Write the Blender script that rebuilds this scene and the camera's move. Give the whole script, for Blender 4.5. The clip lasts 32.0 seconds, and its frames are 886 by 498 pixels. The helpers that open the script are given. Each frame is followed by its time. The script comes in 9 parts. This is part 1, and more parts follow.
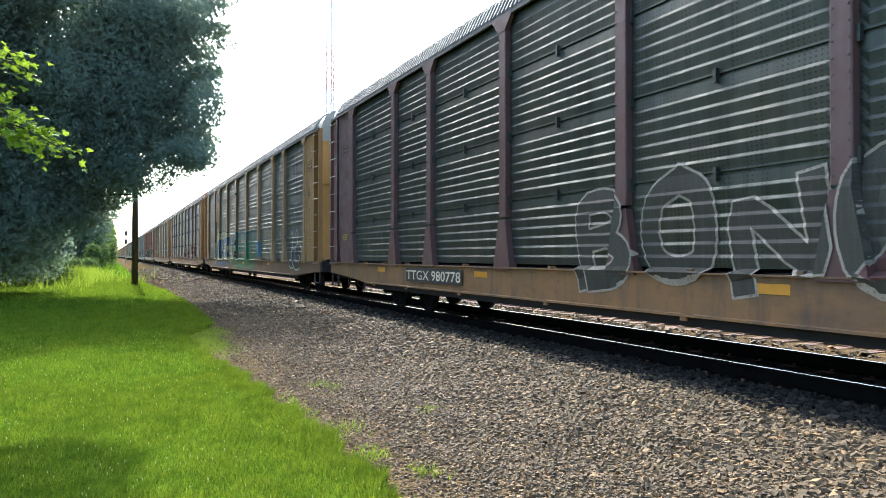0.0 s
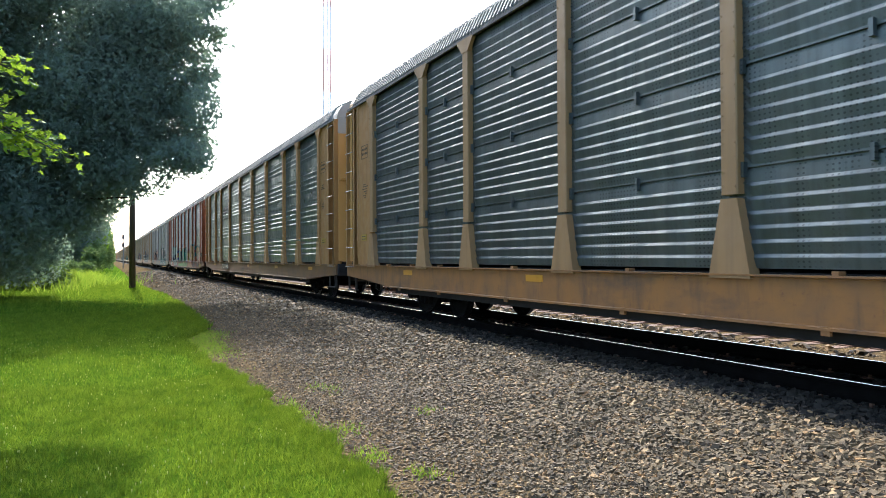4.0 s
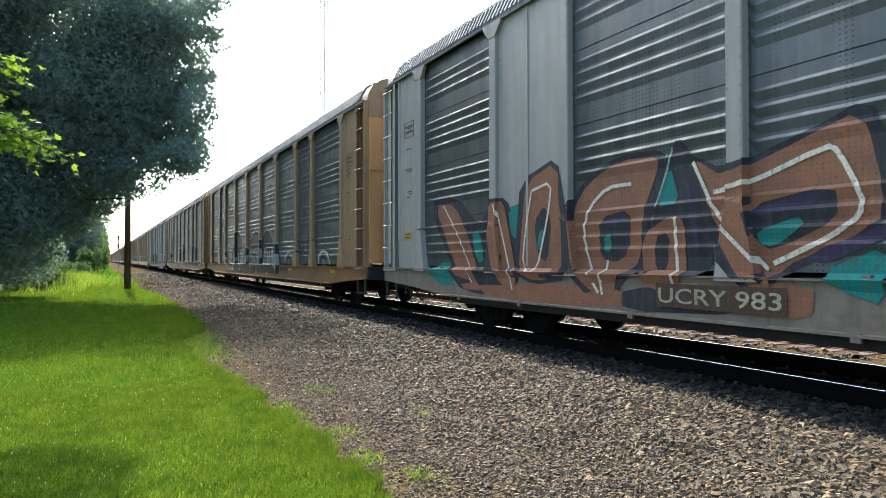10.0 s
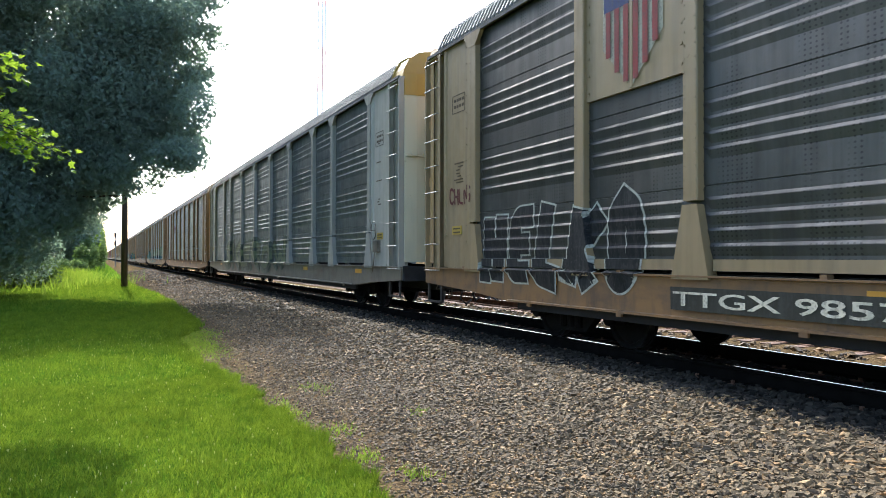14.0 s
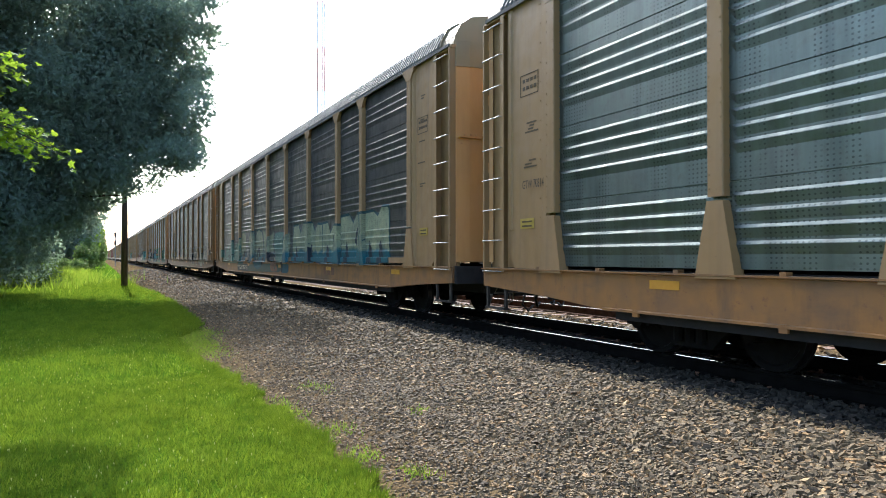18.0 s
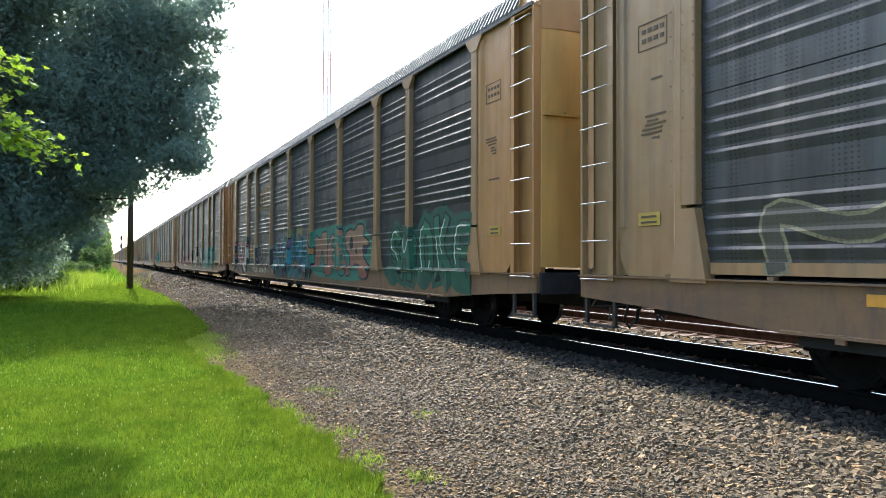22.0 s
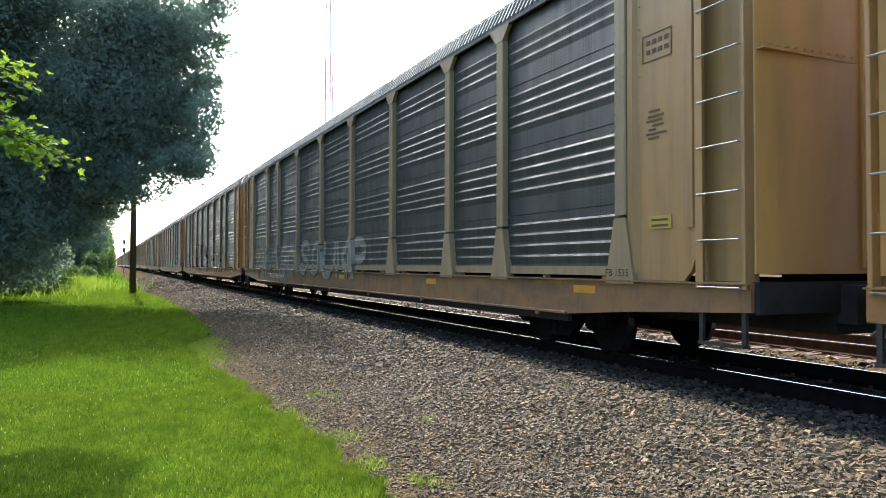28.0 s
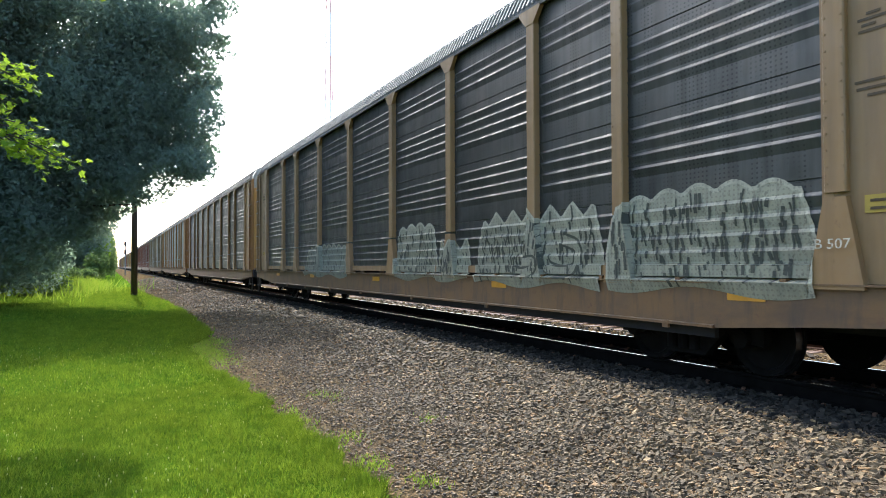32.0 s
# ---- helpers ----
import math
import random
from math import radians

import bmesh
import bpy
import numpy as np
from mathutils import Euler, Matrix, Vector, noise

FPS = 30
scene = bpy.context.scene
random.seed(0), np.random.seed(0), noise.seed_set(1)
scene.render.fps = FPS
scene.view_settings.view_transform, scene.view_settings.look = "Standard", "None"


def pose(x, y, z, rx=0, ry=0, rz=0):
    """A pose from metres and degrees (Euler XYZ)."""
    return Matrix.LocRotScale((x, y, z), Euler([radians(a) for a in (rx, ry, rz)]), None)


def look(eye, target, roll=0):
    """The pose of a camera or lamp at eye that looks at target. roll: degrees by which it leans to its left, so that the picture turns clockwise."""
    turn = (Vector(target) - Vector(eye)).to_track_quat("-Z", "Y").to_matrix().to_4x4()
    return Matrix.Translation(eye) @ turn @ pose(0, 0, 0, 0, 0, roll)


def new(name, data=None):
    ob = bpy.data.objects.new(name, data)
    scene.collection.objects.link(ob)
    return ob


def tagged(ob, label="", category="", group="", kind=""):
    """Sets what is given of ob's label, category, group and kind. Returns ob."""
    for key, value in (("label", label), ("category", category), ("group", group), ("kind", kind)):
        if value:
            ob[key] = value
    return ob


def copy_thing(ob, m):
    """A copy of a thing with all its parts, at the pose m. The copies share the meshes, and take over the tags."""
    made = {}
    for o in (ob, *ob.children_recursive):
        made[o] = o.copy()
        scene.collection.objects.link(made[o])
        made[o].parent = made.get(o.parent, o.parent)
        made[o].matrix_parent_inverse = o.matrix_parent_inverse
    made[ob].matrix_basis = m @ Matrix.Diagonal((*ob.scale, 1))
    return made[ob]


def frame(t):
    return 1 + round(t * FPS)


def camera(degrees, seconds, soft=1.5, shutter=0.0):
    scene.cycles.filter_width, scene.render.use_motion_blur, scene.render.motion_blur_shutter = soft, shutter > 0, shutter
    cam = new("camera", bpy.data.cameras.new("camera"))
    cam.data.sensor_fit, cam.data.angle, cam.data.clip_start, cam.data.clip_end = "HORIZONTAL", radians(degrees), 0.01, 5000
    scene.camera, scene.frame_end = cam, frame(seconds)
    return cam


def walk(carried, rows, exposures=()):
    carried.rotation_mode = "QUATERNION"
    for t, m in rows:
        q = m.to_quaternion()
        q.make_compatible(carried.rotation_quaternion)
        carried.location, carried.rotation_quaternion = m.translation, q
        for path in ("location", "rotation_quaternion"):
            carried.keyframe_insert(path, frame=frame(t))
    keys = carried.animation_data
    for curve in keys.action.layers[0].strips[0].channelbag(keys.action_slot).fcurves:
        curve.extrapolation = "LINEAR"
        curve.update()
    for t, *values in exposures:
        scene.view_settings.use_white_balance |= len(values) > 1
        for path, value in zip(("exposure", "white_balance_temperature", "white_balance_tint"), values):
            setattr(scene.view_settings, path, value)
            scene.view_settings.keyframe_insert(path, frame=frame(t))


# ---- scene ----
import functools
from mathutils.geometry import tessellate_polygon

# ---------------------------------------------------------------- camera
EYE = (0.0, 0.0, 1.221)


def aim(yaw, tilt, roll):
    """A pose at the eye: yaw to the right of the track, tilt up, roll, in degrees."""
    return pose(*EYE, 90 + tilt, 0, -yaw) @ pose(0, 0, 0, 0, 0, roll)


cam = camera(63.84, 32.0, soft=0.9, shutter=0.02)
walk(cam, [
    (0, aim(25.137, 0.571, 0.040)),
    (0.5, aim(25.120, 0.547, 0.020)),
    (1, aim(25.072, 0.538, -0.026)),
    (1.5, aim(25.048, 0.571, -0.045)),
    (2, aim(25.073, 0.618, -0.068)),
    (2.5, aim(25.115, 0.632, -0.136)),
    (3, aim(25.173, 0.632, -0.236)),
    (3.5, aim(25.275, 0.667, -0.289)),
    (5.5, aim(25.392, 0.716, -0.274)),
    (6, aim(25.482, 0.730, -0.270)),
    (6.5, aim(25.559, 0.725, -0.273)),
    (7, aim(25.623, 0.714, -0.302)),
    (7.5, aim(25.625, 0.714, -0.323)),
    (8, aim(25.566, 0.752, -0.258)),
    (8.5, aim(25.523, 0.830, -0.177)),
    (9, aim(25.536, 0.900, -0.134)),
    (9.5, aim(25.593, 0.906, -0.120)),
    (10, aim(25.643, 0.864, -0.099)),
    (10.5, aim(25.665, 0.840, -0.036)),
    (11, aim(25.687, 0.839, 0.030)),
    (11.5, aim(25.722, 0.797, 0.069)),
    (12, aim(25.782, 0.721, 0.082)),
    (12.5, aim(25.845, 0.676, 0.085)),
    (13, aim(25.858, 0.675, 0.116)),
    (13.5, aim(25.842, 0.707, 0.150)),
    (14, aim(25.849, 0.754, 0.106)),
    (14.5, aim(25.861, 0.757, 0.041)),
    (16.5, aim(25.852, 0.695, 0.010)),
    (17, aim(25.849, 0.644, -0.021)),
    (17.5, aim(25.856, 0.642, -0.026)),
    (18, aim(25.848, 0.661, -0.005)),
    (18.5, aim(25.812, 0.685, 0.036)),
    (19, aim(25.751, 0.718, 0.080)),
    (19.5, aim(25.675, 0.770, 0.091)),
    (20, aim(25.594, 0.835, 0.092)),
    (20.5, aim(25.541, 0.901, 0.110)),
    (21, aim(25.509, 0.950, 0.143)),
    (21.5, aim(25.476, 0.976, 0.177)),
    (22, aim(25.455, 0.987, 0.205)),
    (22.5, aim(25.432, 0.995, 0.201)),
    (23, aim(25.403, 0.990, 0.162)),
    (23.5, aim(25.379, 0.960, 0.111)),
    (24, aim(25.356, 0.919, 0.073)),
    (24.5, aim(25.337, 0.907, 0.103)),
    (25, aim(25.329, 0.931, 0.137)),
    (25.5, aim(25.319, 1.038, 0.099)),
    (27.5, aim(25.290, 1.216, 0.095)),
    (28, aim(25.266, 1.305, 0.123)),
    (28.5, aim(25.266, 1.293, 0.091)),
    (29, aim(25.252, 1.266, 0.060)),
    (29.5, aim(25.217, 1.227, 0.036)),
    (30, aim(25.194, 1.197, -0.046)),
    (30.5, aim(25.188, 1.201, -0.111)),
    (31, aim(25.184, 1.230, -0.117)),
    (31.5, aim(25.182, 1.265, -0.147)),
    (32, aim(25.182, 1.312, -0.180))
], exposures=[
    (0, 2.37, 5800, 8), (1, 2.35, 5800, 8), (3, 2.24, 5800, 8), (6, 2.15, 5800, 8), (7, 2.17, 5800, 8), (9, 2.17, 5800, 8),
    (11, 2.15, 5800, 8), (12, 2.30, 5800, 8), (14, 2.17, 5800, 8), (17, 2.12, 5800, 8), (18, 2.15, 5800, 8), (20, 2.17, 5800, 8),
    (22, 2.32, 5800, 8), (24, 2.37, 5800, 8), (25, 2.22, 5800, 8), (28, 2.15, 5800, 8), (30, 2.17, 5800, 8), (31, 2.12, 5800, 8), (32, 2.12, 5800, 8)])

# ---------------------------------------------------------------- light
SUN_ELEVATION, SUN_LEFT = radians(37.5), radians(-0.5)
world = bpy.data.worlds.new("world")
scene.world = world
world.use_nodes = True
wn = world.node_tree
sky = wn.nodes.new("ShaderNodeTexSky")
sky.sky_type, sky.sun_disc = "NISHITA", False
sky.sun_elevation, sky.sun_rotation = SUN_ELEVATION, -SUN_LEFT
sky.air_density, sky.dust_density, sky.ozone_density, sky.altitude = 1.0, 4.0, 1.5, 200
wn.links.new(sky.outputs["Color"], wn.nodes["Background"].inputs["Color"])
wn.nodes["Background"].inputs["Strength"].default_value = 0.15
sun_data = bpy.data.lights.new("sun", "SUN")
sun_data.energy, sun_data.angle, sun_data.color = 1.95, radians(0.6), (1.0, 0.95, 0.87)
sun_way = Vector((-math.sin(SUN_LEFT) * math.cos(SUN_ELEVATION), math.cos(SUN_LEFT) * math.cos(SUN_ELEVATION), math.sin(SUN_ELEVATION)))
new("sun", sun_data).matrix_world = look(sun_way * 100, (0, 0, 0))


# ---------------------------------------------------------------- materials
def nodes_of(name):
    mat = bpy.data.materials.new(name)
    mat.use_nodes = True
    t = mat.node_tree
    return mat, t, t.nodes["Principled BSDF"]


def haze_sheen(p, weight):
    """A dust-like sheen, pale at grazing view angles, standing in for haze."""
    p.inputs["Sheen Weight"].default_value = weight
    p.inputs["Sheen Roughness"].default_value = 0.28
    p.inputs["Sheen Tint"].default_value = (0.86, 0.85, 0.80, 1)


def add(t, kind, **values):
    n = t.nodes.new(kind)
    for key, v in values.items():
        n.inputs[key].default_value = v
    return n


def coords(t, scale=(1, 1, 1), vary=True):
    """Object coordinates, shifted at random from object to object."""
    c = t.nodes.new("ShaderNodeTexCoord")
    m = add(t, "ShaderNodeMapping", Scale=scale)
    t.links.new(c.outputs["Object"], m.inputs["Vector"])
    if vary:
        info = t.nodes.new("ShaderNodeObjectInfo")
        mul = t.nodes.new("ShaderNodeVectorMath")
        mul.operation = "MULTIPLY"
        mul.inputs[1].default_value = (37, 91, 53)
        t.links.new(info.outputs["Random"], mul.inputs[0])
        t.links.new(mul.outputs[0], m.inputs["Location"])
    return m.outputs["Vector"]


def noise_tex(t, vec, scale, detail=4, rough=0.55):
    n = add(t, "ShaderNodeTexNoise", Scale=scale, Detail=detail, Roughness=rough)
    t.links.new(vec, n.inputs["Vector"])
    return n.outputs["Fac"]


def ramp(t, fac, lo, hi, a=0.0, b=1.0):
    r = add(t, "ShaderNodeMapRange", **{"From Min": lo, "From Max": hi, "To Min": a, "To Max": b})
    t.links.new(fac, r.inputs["Value"])
    return r.outputs["Result"]


def mix(t, fac, a, b, kind="MIX"):
    m = t.nodes.new("ShaderNodeMix")
    m.data_type, m.blend_type = "RGBA", kind
    for socket, v in ((m.inputs[0], fac), (m.inputs[6], a), (m.inputs[7], b)):
        if isinstance(v, (int, float)):
            socket.default_value = v
        elif isinstance(v, tuple):
            socket.default_value = (*v[:3], 1)
        else:
            t.links.new(v, socket)
    return m.outputs[2]


def math_node(t, op, a, b=0.0):
    m = t.nodes.new("ShaderNodeMath")
    m.operation = op
    for socket, v in ((m.inputs[0], a), (m.inputs[1], b)):
        if isinstance(v, (int, float)):
            socket.default_value = v
        else:
            t.links.new(v, socket)
    return m.outputs[0]


def bump(t, bsdf, height, strength, distance=0.01):
    b = add(t, "ShaderNodeBump", Strength=strength, Distance=distance)
    t.links.new(height, b.inputs["Height"])
    t.links.new(b.outputs["Normal"], bsdf.inputs["Normal"])


once = functools.lru_cache(None)


@once
def paint(rgb, dirt=0.35, rough=0.55, metal=0.0):
    """Weathered vehicle paint: vertical rain streaks, blotches of grime and rust specks."""
    rgb = (0.60 * rgb[0], 0.57 * rgb[1], 0.5 * rgb[2])
    mat, t, p = nodes_of("paint")
    v = coords(t)
    streaks = coords(t, (1.5, 4.0, 0.3))
    grime = math_node(t, "MULTIPLY", ramp(t, noise_tex(t, streaks, 1.6, 5), 0.42, 0.75), dirt)
    blot = math_node(t, "MULTIPLY", ramp(t, noise_tex(t, v, 1.1, 6, 0.65), 0.45, 0.8), dirt)
    dark = tuple(c * 0.3 + 0.012 for c in rgb)
    pale = tuple(min(1, c * 0.85 + 0.06) for c in rgb)
    col = mix(t, blot, rgb, pale)
    col = mix(t, grime, col, dark)
    rust = math_node(t, "MULTIPLY", ramp(t, noise_tex(t, v, 7, 6, 0.7), 0.66, 0.74), dirt * 1.4)
    col = mix(t, rust, col, (0.09, 0.035, 0.018))
    t.links.new(col, p.inputs["Base Color"])
    p.inputs["Metallic"].default_value = metal
    t.links.new(ramp(t, noise_tex(t, v, 4), 0.3, 0.7, rough - 0.1, rough + 0.15), p.inputs["Roughness"])
    haze_sheen(p, 0.15)
    bump(t, p, noise_tex(t, v, 14, 3), 0.25, 0.004)
    return mat


@once
def sill_paint(rgb, grime=0.9):
    """Paint of a wagon's sill, half hidden by brown road grime, soot and rust."""
    mat, t, p = nodes_of("sill_paint")
    rgb = (0.45 * rgb[0], 0.385 * rgb[1], 0.285 * rgb[2])
    v = coords(t)
    col = mix(t, ramp(t, noise_tex(t, v, 3.0, 5), 0.4, 0.7, 0, 0.6), rgb, tuple(0.5 * q + 0.02 for q in rgb))
    col = mix(t, ramp(t, noise_tex(t, coords(t, (1, 0.55, 1.6)), 1.2, 6, 0.68), 0.50, 0.66, 0, grime), col, (0.085, 0.048, 0.022))
    col = mix(t, ramp(t, noise_tex(t, coords(t, (1, 2.2, 0.5)), 2.2, 5, 0.65), 0.5, 0.75, 0, 0.8 * grime), col, (0.03, 0.024, 0.02))
    col = mix(t, ramp(t, noise_tex(t, v, 8, 6, 0.7), 0.6, 0.7, 0, 0.8), col, (0.10, 0.04, 0.02))
    t.links.new(col, p.inputs["Base Color"])
    p.inputs["Roughness"].default_value = 0.65
    haze_sheen(p, 0.08)
    bump(t, p, noise_tex(t, v, 12, 4), 0.3, 0.004)
    return mat


@once
def galvanised(rgb, grime=0.5, gloss=0.42, metal=0.85):
    """Corrugated zinc sheet: dull metal with streaks, dust and rows of small punched holes."""
    rgb = (0.42 * rgb[0], 0.40 * rgb[1], 0.375 * rgb[2])
    mat, t, p = nodes_of("galvanised_sheet")
    v = coords(t)
    streaks = coords(t, (2.0, 5.0, 0.4))
    dark = tuple(c * 0.33 for c in rgb)
    dusty = (rgb[0] * 0.55 + 0.075, rgb[1] * 0.55 + 0.06, rgb[2] * 0.55 + 0.045)
    col = mix(t, math_node(t, "MULTIPLY", ramp(t, noise_tex(t, streaks, 1.5, 6, 0.6), 0.4, 0.72), grime), rgb, dark)
    col = mix(t, math_node(t, "MULTIPLY", ramp(t, noise_tex(t, v, 0.9, 5, 0.6), 0.45, 0.75), grime), col, dusty)
    # upright bands of soot, dry brown dust and small punched holes
    soot = ramp(t, noise_tex(t, coords(t, (0.3, 1.6, 0.14)), 1.3, 4, 0.6), 0.45, 0.7, 0, 0.55)
    col = mix(t, soot, col, tuple(0.4 * q + 0.004 for q in rgb))
    col = mix(t, ramp(t, noise_tex(t, v, 9, 5, 0.7), 0.5, 0.75, 0, 0.35), col, (0.085, 0.072, 0.056))
    c = t.nodes.new("ShaderNodeTexCoord")
    rows = ramp(t, noise_tex(t, coords(t, (0.2, 3.2, 0.55)), 1.0, 2), 0.48, 0.56)
    hole = math_node(t, "MULTIPLY", punched(t, c.outputs["Object"]), rows)
    col = mix(t, math_node(t, "MULTIPLY", hole, 0.55), col, (0.012, 0.013, 0.014))
    t.links.new(col, p.inputs["Base Color"])
    p.inputs["Metallic"].default_value = metal
    t.links.new(ramp(t, noise_tex(t, v, 3.5, 5), 0.3, 0.7, gloss - 0.08, gloss + 0.16), p.inputs["Roughness"])
    haze_sheen(p, 0.2)
    bump(t, p, noise_tex(t, v, 6, 3), 0.2, 0.01)
    return mat


def punched(t, c):
    """Small punched holes in broken upright rows, as a mask."""
    s = t.nodes.new("ShaderNodeSeparateXYZ")
    t.links.new(c, s.inputs[0])
    fy = math_node(t, "SUBTRACT", math_node(t, "FRACT", math_node(t, "MULTIPLY", s.outputs["Y"], 17.0)), 0.5)
    fz = math_node(t, "SUBTRACT", math_node(t, "FRACT", math_node(t, "MULTIPLY", s.outputs["Z"], 21.0)), 0.5)
    d = math_node(t, "ADD", math_node(t, "MULTIPLY", fy, fy), math_node(t, "MULTIPLY", fz, fz))
    return math_node(t, "LESS_THAN", d, 0.045)


@once
def spray(rgb, top=None, z0=1.0, z1=2.6):
    """Aerosol paint, thin and dusty, in places worn to the sheet; fades from one colour to another upwards."""
    mat, t, p = nodes_of("spray_paint")
    v = coords(t)
    c = t.nodes.new("ShaderNodeTexCoord")
    thin = (0.64, 0.61, 0.50)
    rgb = tuple(k * q for k, q in zip(thin, rgb))
    col = rgb
    if top:
        s = t.nodes.new("ShaderNodeSeparateXYZ")
        t.links.new(c.outputs["Object"], s.inputs[0])
        wobble = math_node(t, "ADD", s.outputs["Z"], math_node(t, "MULTIPLY", noise_tex(t, v, 1.6, 3), 0.5))
        col = mix(t, ramp(t, wobble, z0 + 0.25, z1 + 0.25), rgb, tuple(k * q for k, q in zip(thin, top)))
    # the coat is uneven: thicker and thinner passes of the can
    col = mix(t, ramp(t, noise_tex(t, v, 2.6, 5, 0.6), 0.38, 0.68, 0, 0.5), col, tuple(0.45 * q + 0.012 for q in rgb))
    worn = ramp(t, noise_tex(t, coords(t, (2, 5, 0.7)), 2.6, 7, 0.7), 0.46, 0.74, 0, 0.45)
    col = mix(t, worn, col, (0.085, 0.08, 0.07))
    speck = ramp(t, noise_tex(t, coords(t, (1, 1.6, 1)), 17, 3, 0.6), 0.56, 0.66, 0, 0.5)
    col = mix(t, speck, col, (0.055, 0.05, 0.045))
    col = mix(t, math_node(t, "MULTIPLY", punched(t, c.outputs["Object"]), 0.25), col, (0.02, 0.02, 0.02))
    t.links.new(col, p.inputs["Base Color"])
    p.inputs["Roughness"].default_value = 0.62
    p.inputs["Specular IOR Level"].default_value = 0.2
    haze_sheen(p, 0.14)
    bump(t, p, noise_tex(t, v, 20, 2), 0.15, 0.003)
    return mat


@once
def steel(rgb, rough, metal, gloss=0.5):
    mat, t, p = nodes_of("steel")
    p.inputs["Specular IOR Level"].default_value = gloss
    v = coords(t)
    col = mix(t, ramp(t, noise_tex(t, v, 5, 5), 0.4, 0.7), rgb, tuple(c * 0.45 for c in rgb))
    t.links.new(col, p.inputs["Base Color"])
    p.inputs["Metallic"].default_value, p.inputs["Roughness"].default_value = metal, rough
    bump(t, p, noise_tex(t, v, 25, 3), 0.2, 0.003)
    return mat


def island_mix(t, a, b):
    g = t.nodes.new("ShaderNodeNewGeometry")
    return mix(t, g.outputs["Random Per Island"], a, b), g.outputs["Random Per Island"]


@once
def stone_mat():
    mat, t, p = nodes_of("crushed_stone")
    g = t.nodes.new("ShaderNodeNewGeometry")
    r = t.nodes.new("ShaderNodeValToRGB")
    e = r.color_ramp.elements
    e[0].color, e[1].color = (0.040, 0.027, 0.0135, 1), (0.36, 0.25, 0.118, 1)
    for pos, col in ((0.3, (0.102, 0.067, 0.028, 1)), (0.55, (0.098, 0.068, 0.031, 1)), (0.8, (0.165, 0.110, 0.047, 1)), (0.93, (0.24, 0.130, 0.043, 1))):
        e.new(pos).color = col
    t.links.new(g.outputs["Random Per Island"], r.inputs[0])
    v = coords(t, vary=False)
    col = mix(t, ramp(t, noise_tex(t, v, 45, 3), 0.4, 0.7, 0, 0.5), r.outputs[0], (0.115, 0.079, 0.040))
    t.links.new(col, p.inputs["Base Color"])
    p.inputs["Roughness"].default_value = 0.85
    bump(t, p, noise_tex(t, v, 70, 3), 0.5, 0.004)
    return mat


@once
def shaded_stone_mat():
    mat, t, p = nodes_of("shaded_stone")
    # near-black tones that hold the shade beside and under the train
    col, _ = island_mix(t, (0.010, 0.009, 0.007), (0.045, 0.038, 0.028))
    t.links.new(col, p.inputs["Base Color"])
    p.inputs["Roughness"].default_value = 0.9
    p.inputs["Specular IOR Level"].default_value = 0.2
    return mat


@once
def gravel_mat():
    mat, t, p = nodes_of("gravel_ground")
    v = coords(t, vary=False)
    vo = add(t, "ShaderNodeTexVoronoi", Scale=19.0)
    t.links.new(v, vo.inputs["Vector"])
    sep = t.nodes.new("ShaderNodeSeparateColor")
    t.links.new(vo.outputs["Color"], sep.inputs[0])
    col = mix(t, sep.outputs[0], (0.065, 0.045, 0.023), (0.15, 0.105, 0.053))
    col = mix(t, ramp(t, noise_tex(t, v, 0.5, 4), 0.4, 0.7, 0, 0.5), col, (0.09, 0.065, 0.038))
    t.links.new(col, p.inputs["Base Color"])
    p.inputs["Roughness"].default_value = 0.95
    p.inputs["Specular IOR Level"].default_value = 0.0
    bump(t, p, ramp(t, vo.outputs["Distance"], 0.0, 0.6, 1, 0), 0.9, 0.03)
    return mat


@once
def turf_mat():
    mat, t, p = nodes_of("turf")
    v = coords(t, vary=False)
    col = mix(t, ramp(t, noise_tex(t, v, 1.3, 5), 0.35, 0.7), (0.06, 0.125, 0.006), (0.12, 0.185, 0.012))
    col = mix(t, ramp(t, noise_tex(t, v, 40, 3), 0.4, 0.65), col, (0.03, 0.07, 0.008))
    t.links.new(col, p.inputs["Base Color"])
    p.inputs["Roughness"].default_value = 0.95
    p.inputs["Specular IOR Level"].default_value = 0.0
    bump(t, p, noise_tex(t, v, 60, 3), 0.8, 0.03)
    return mat


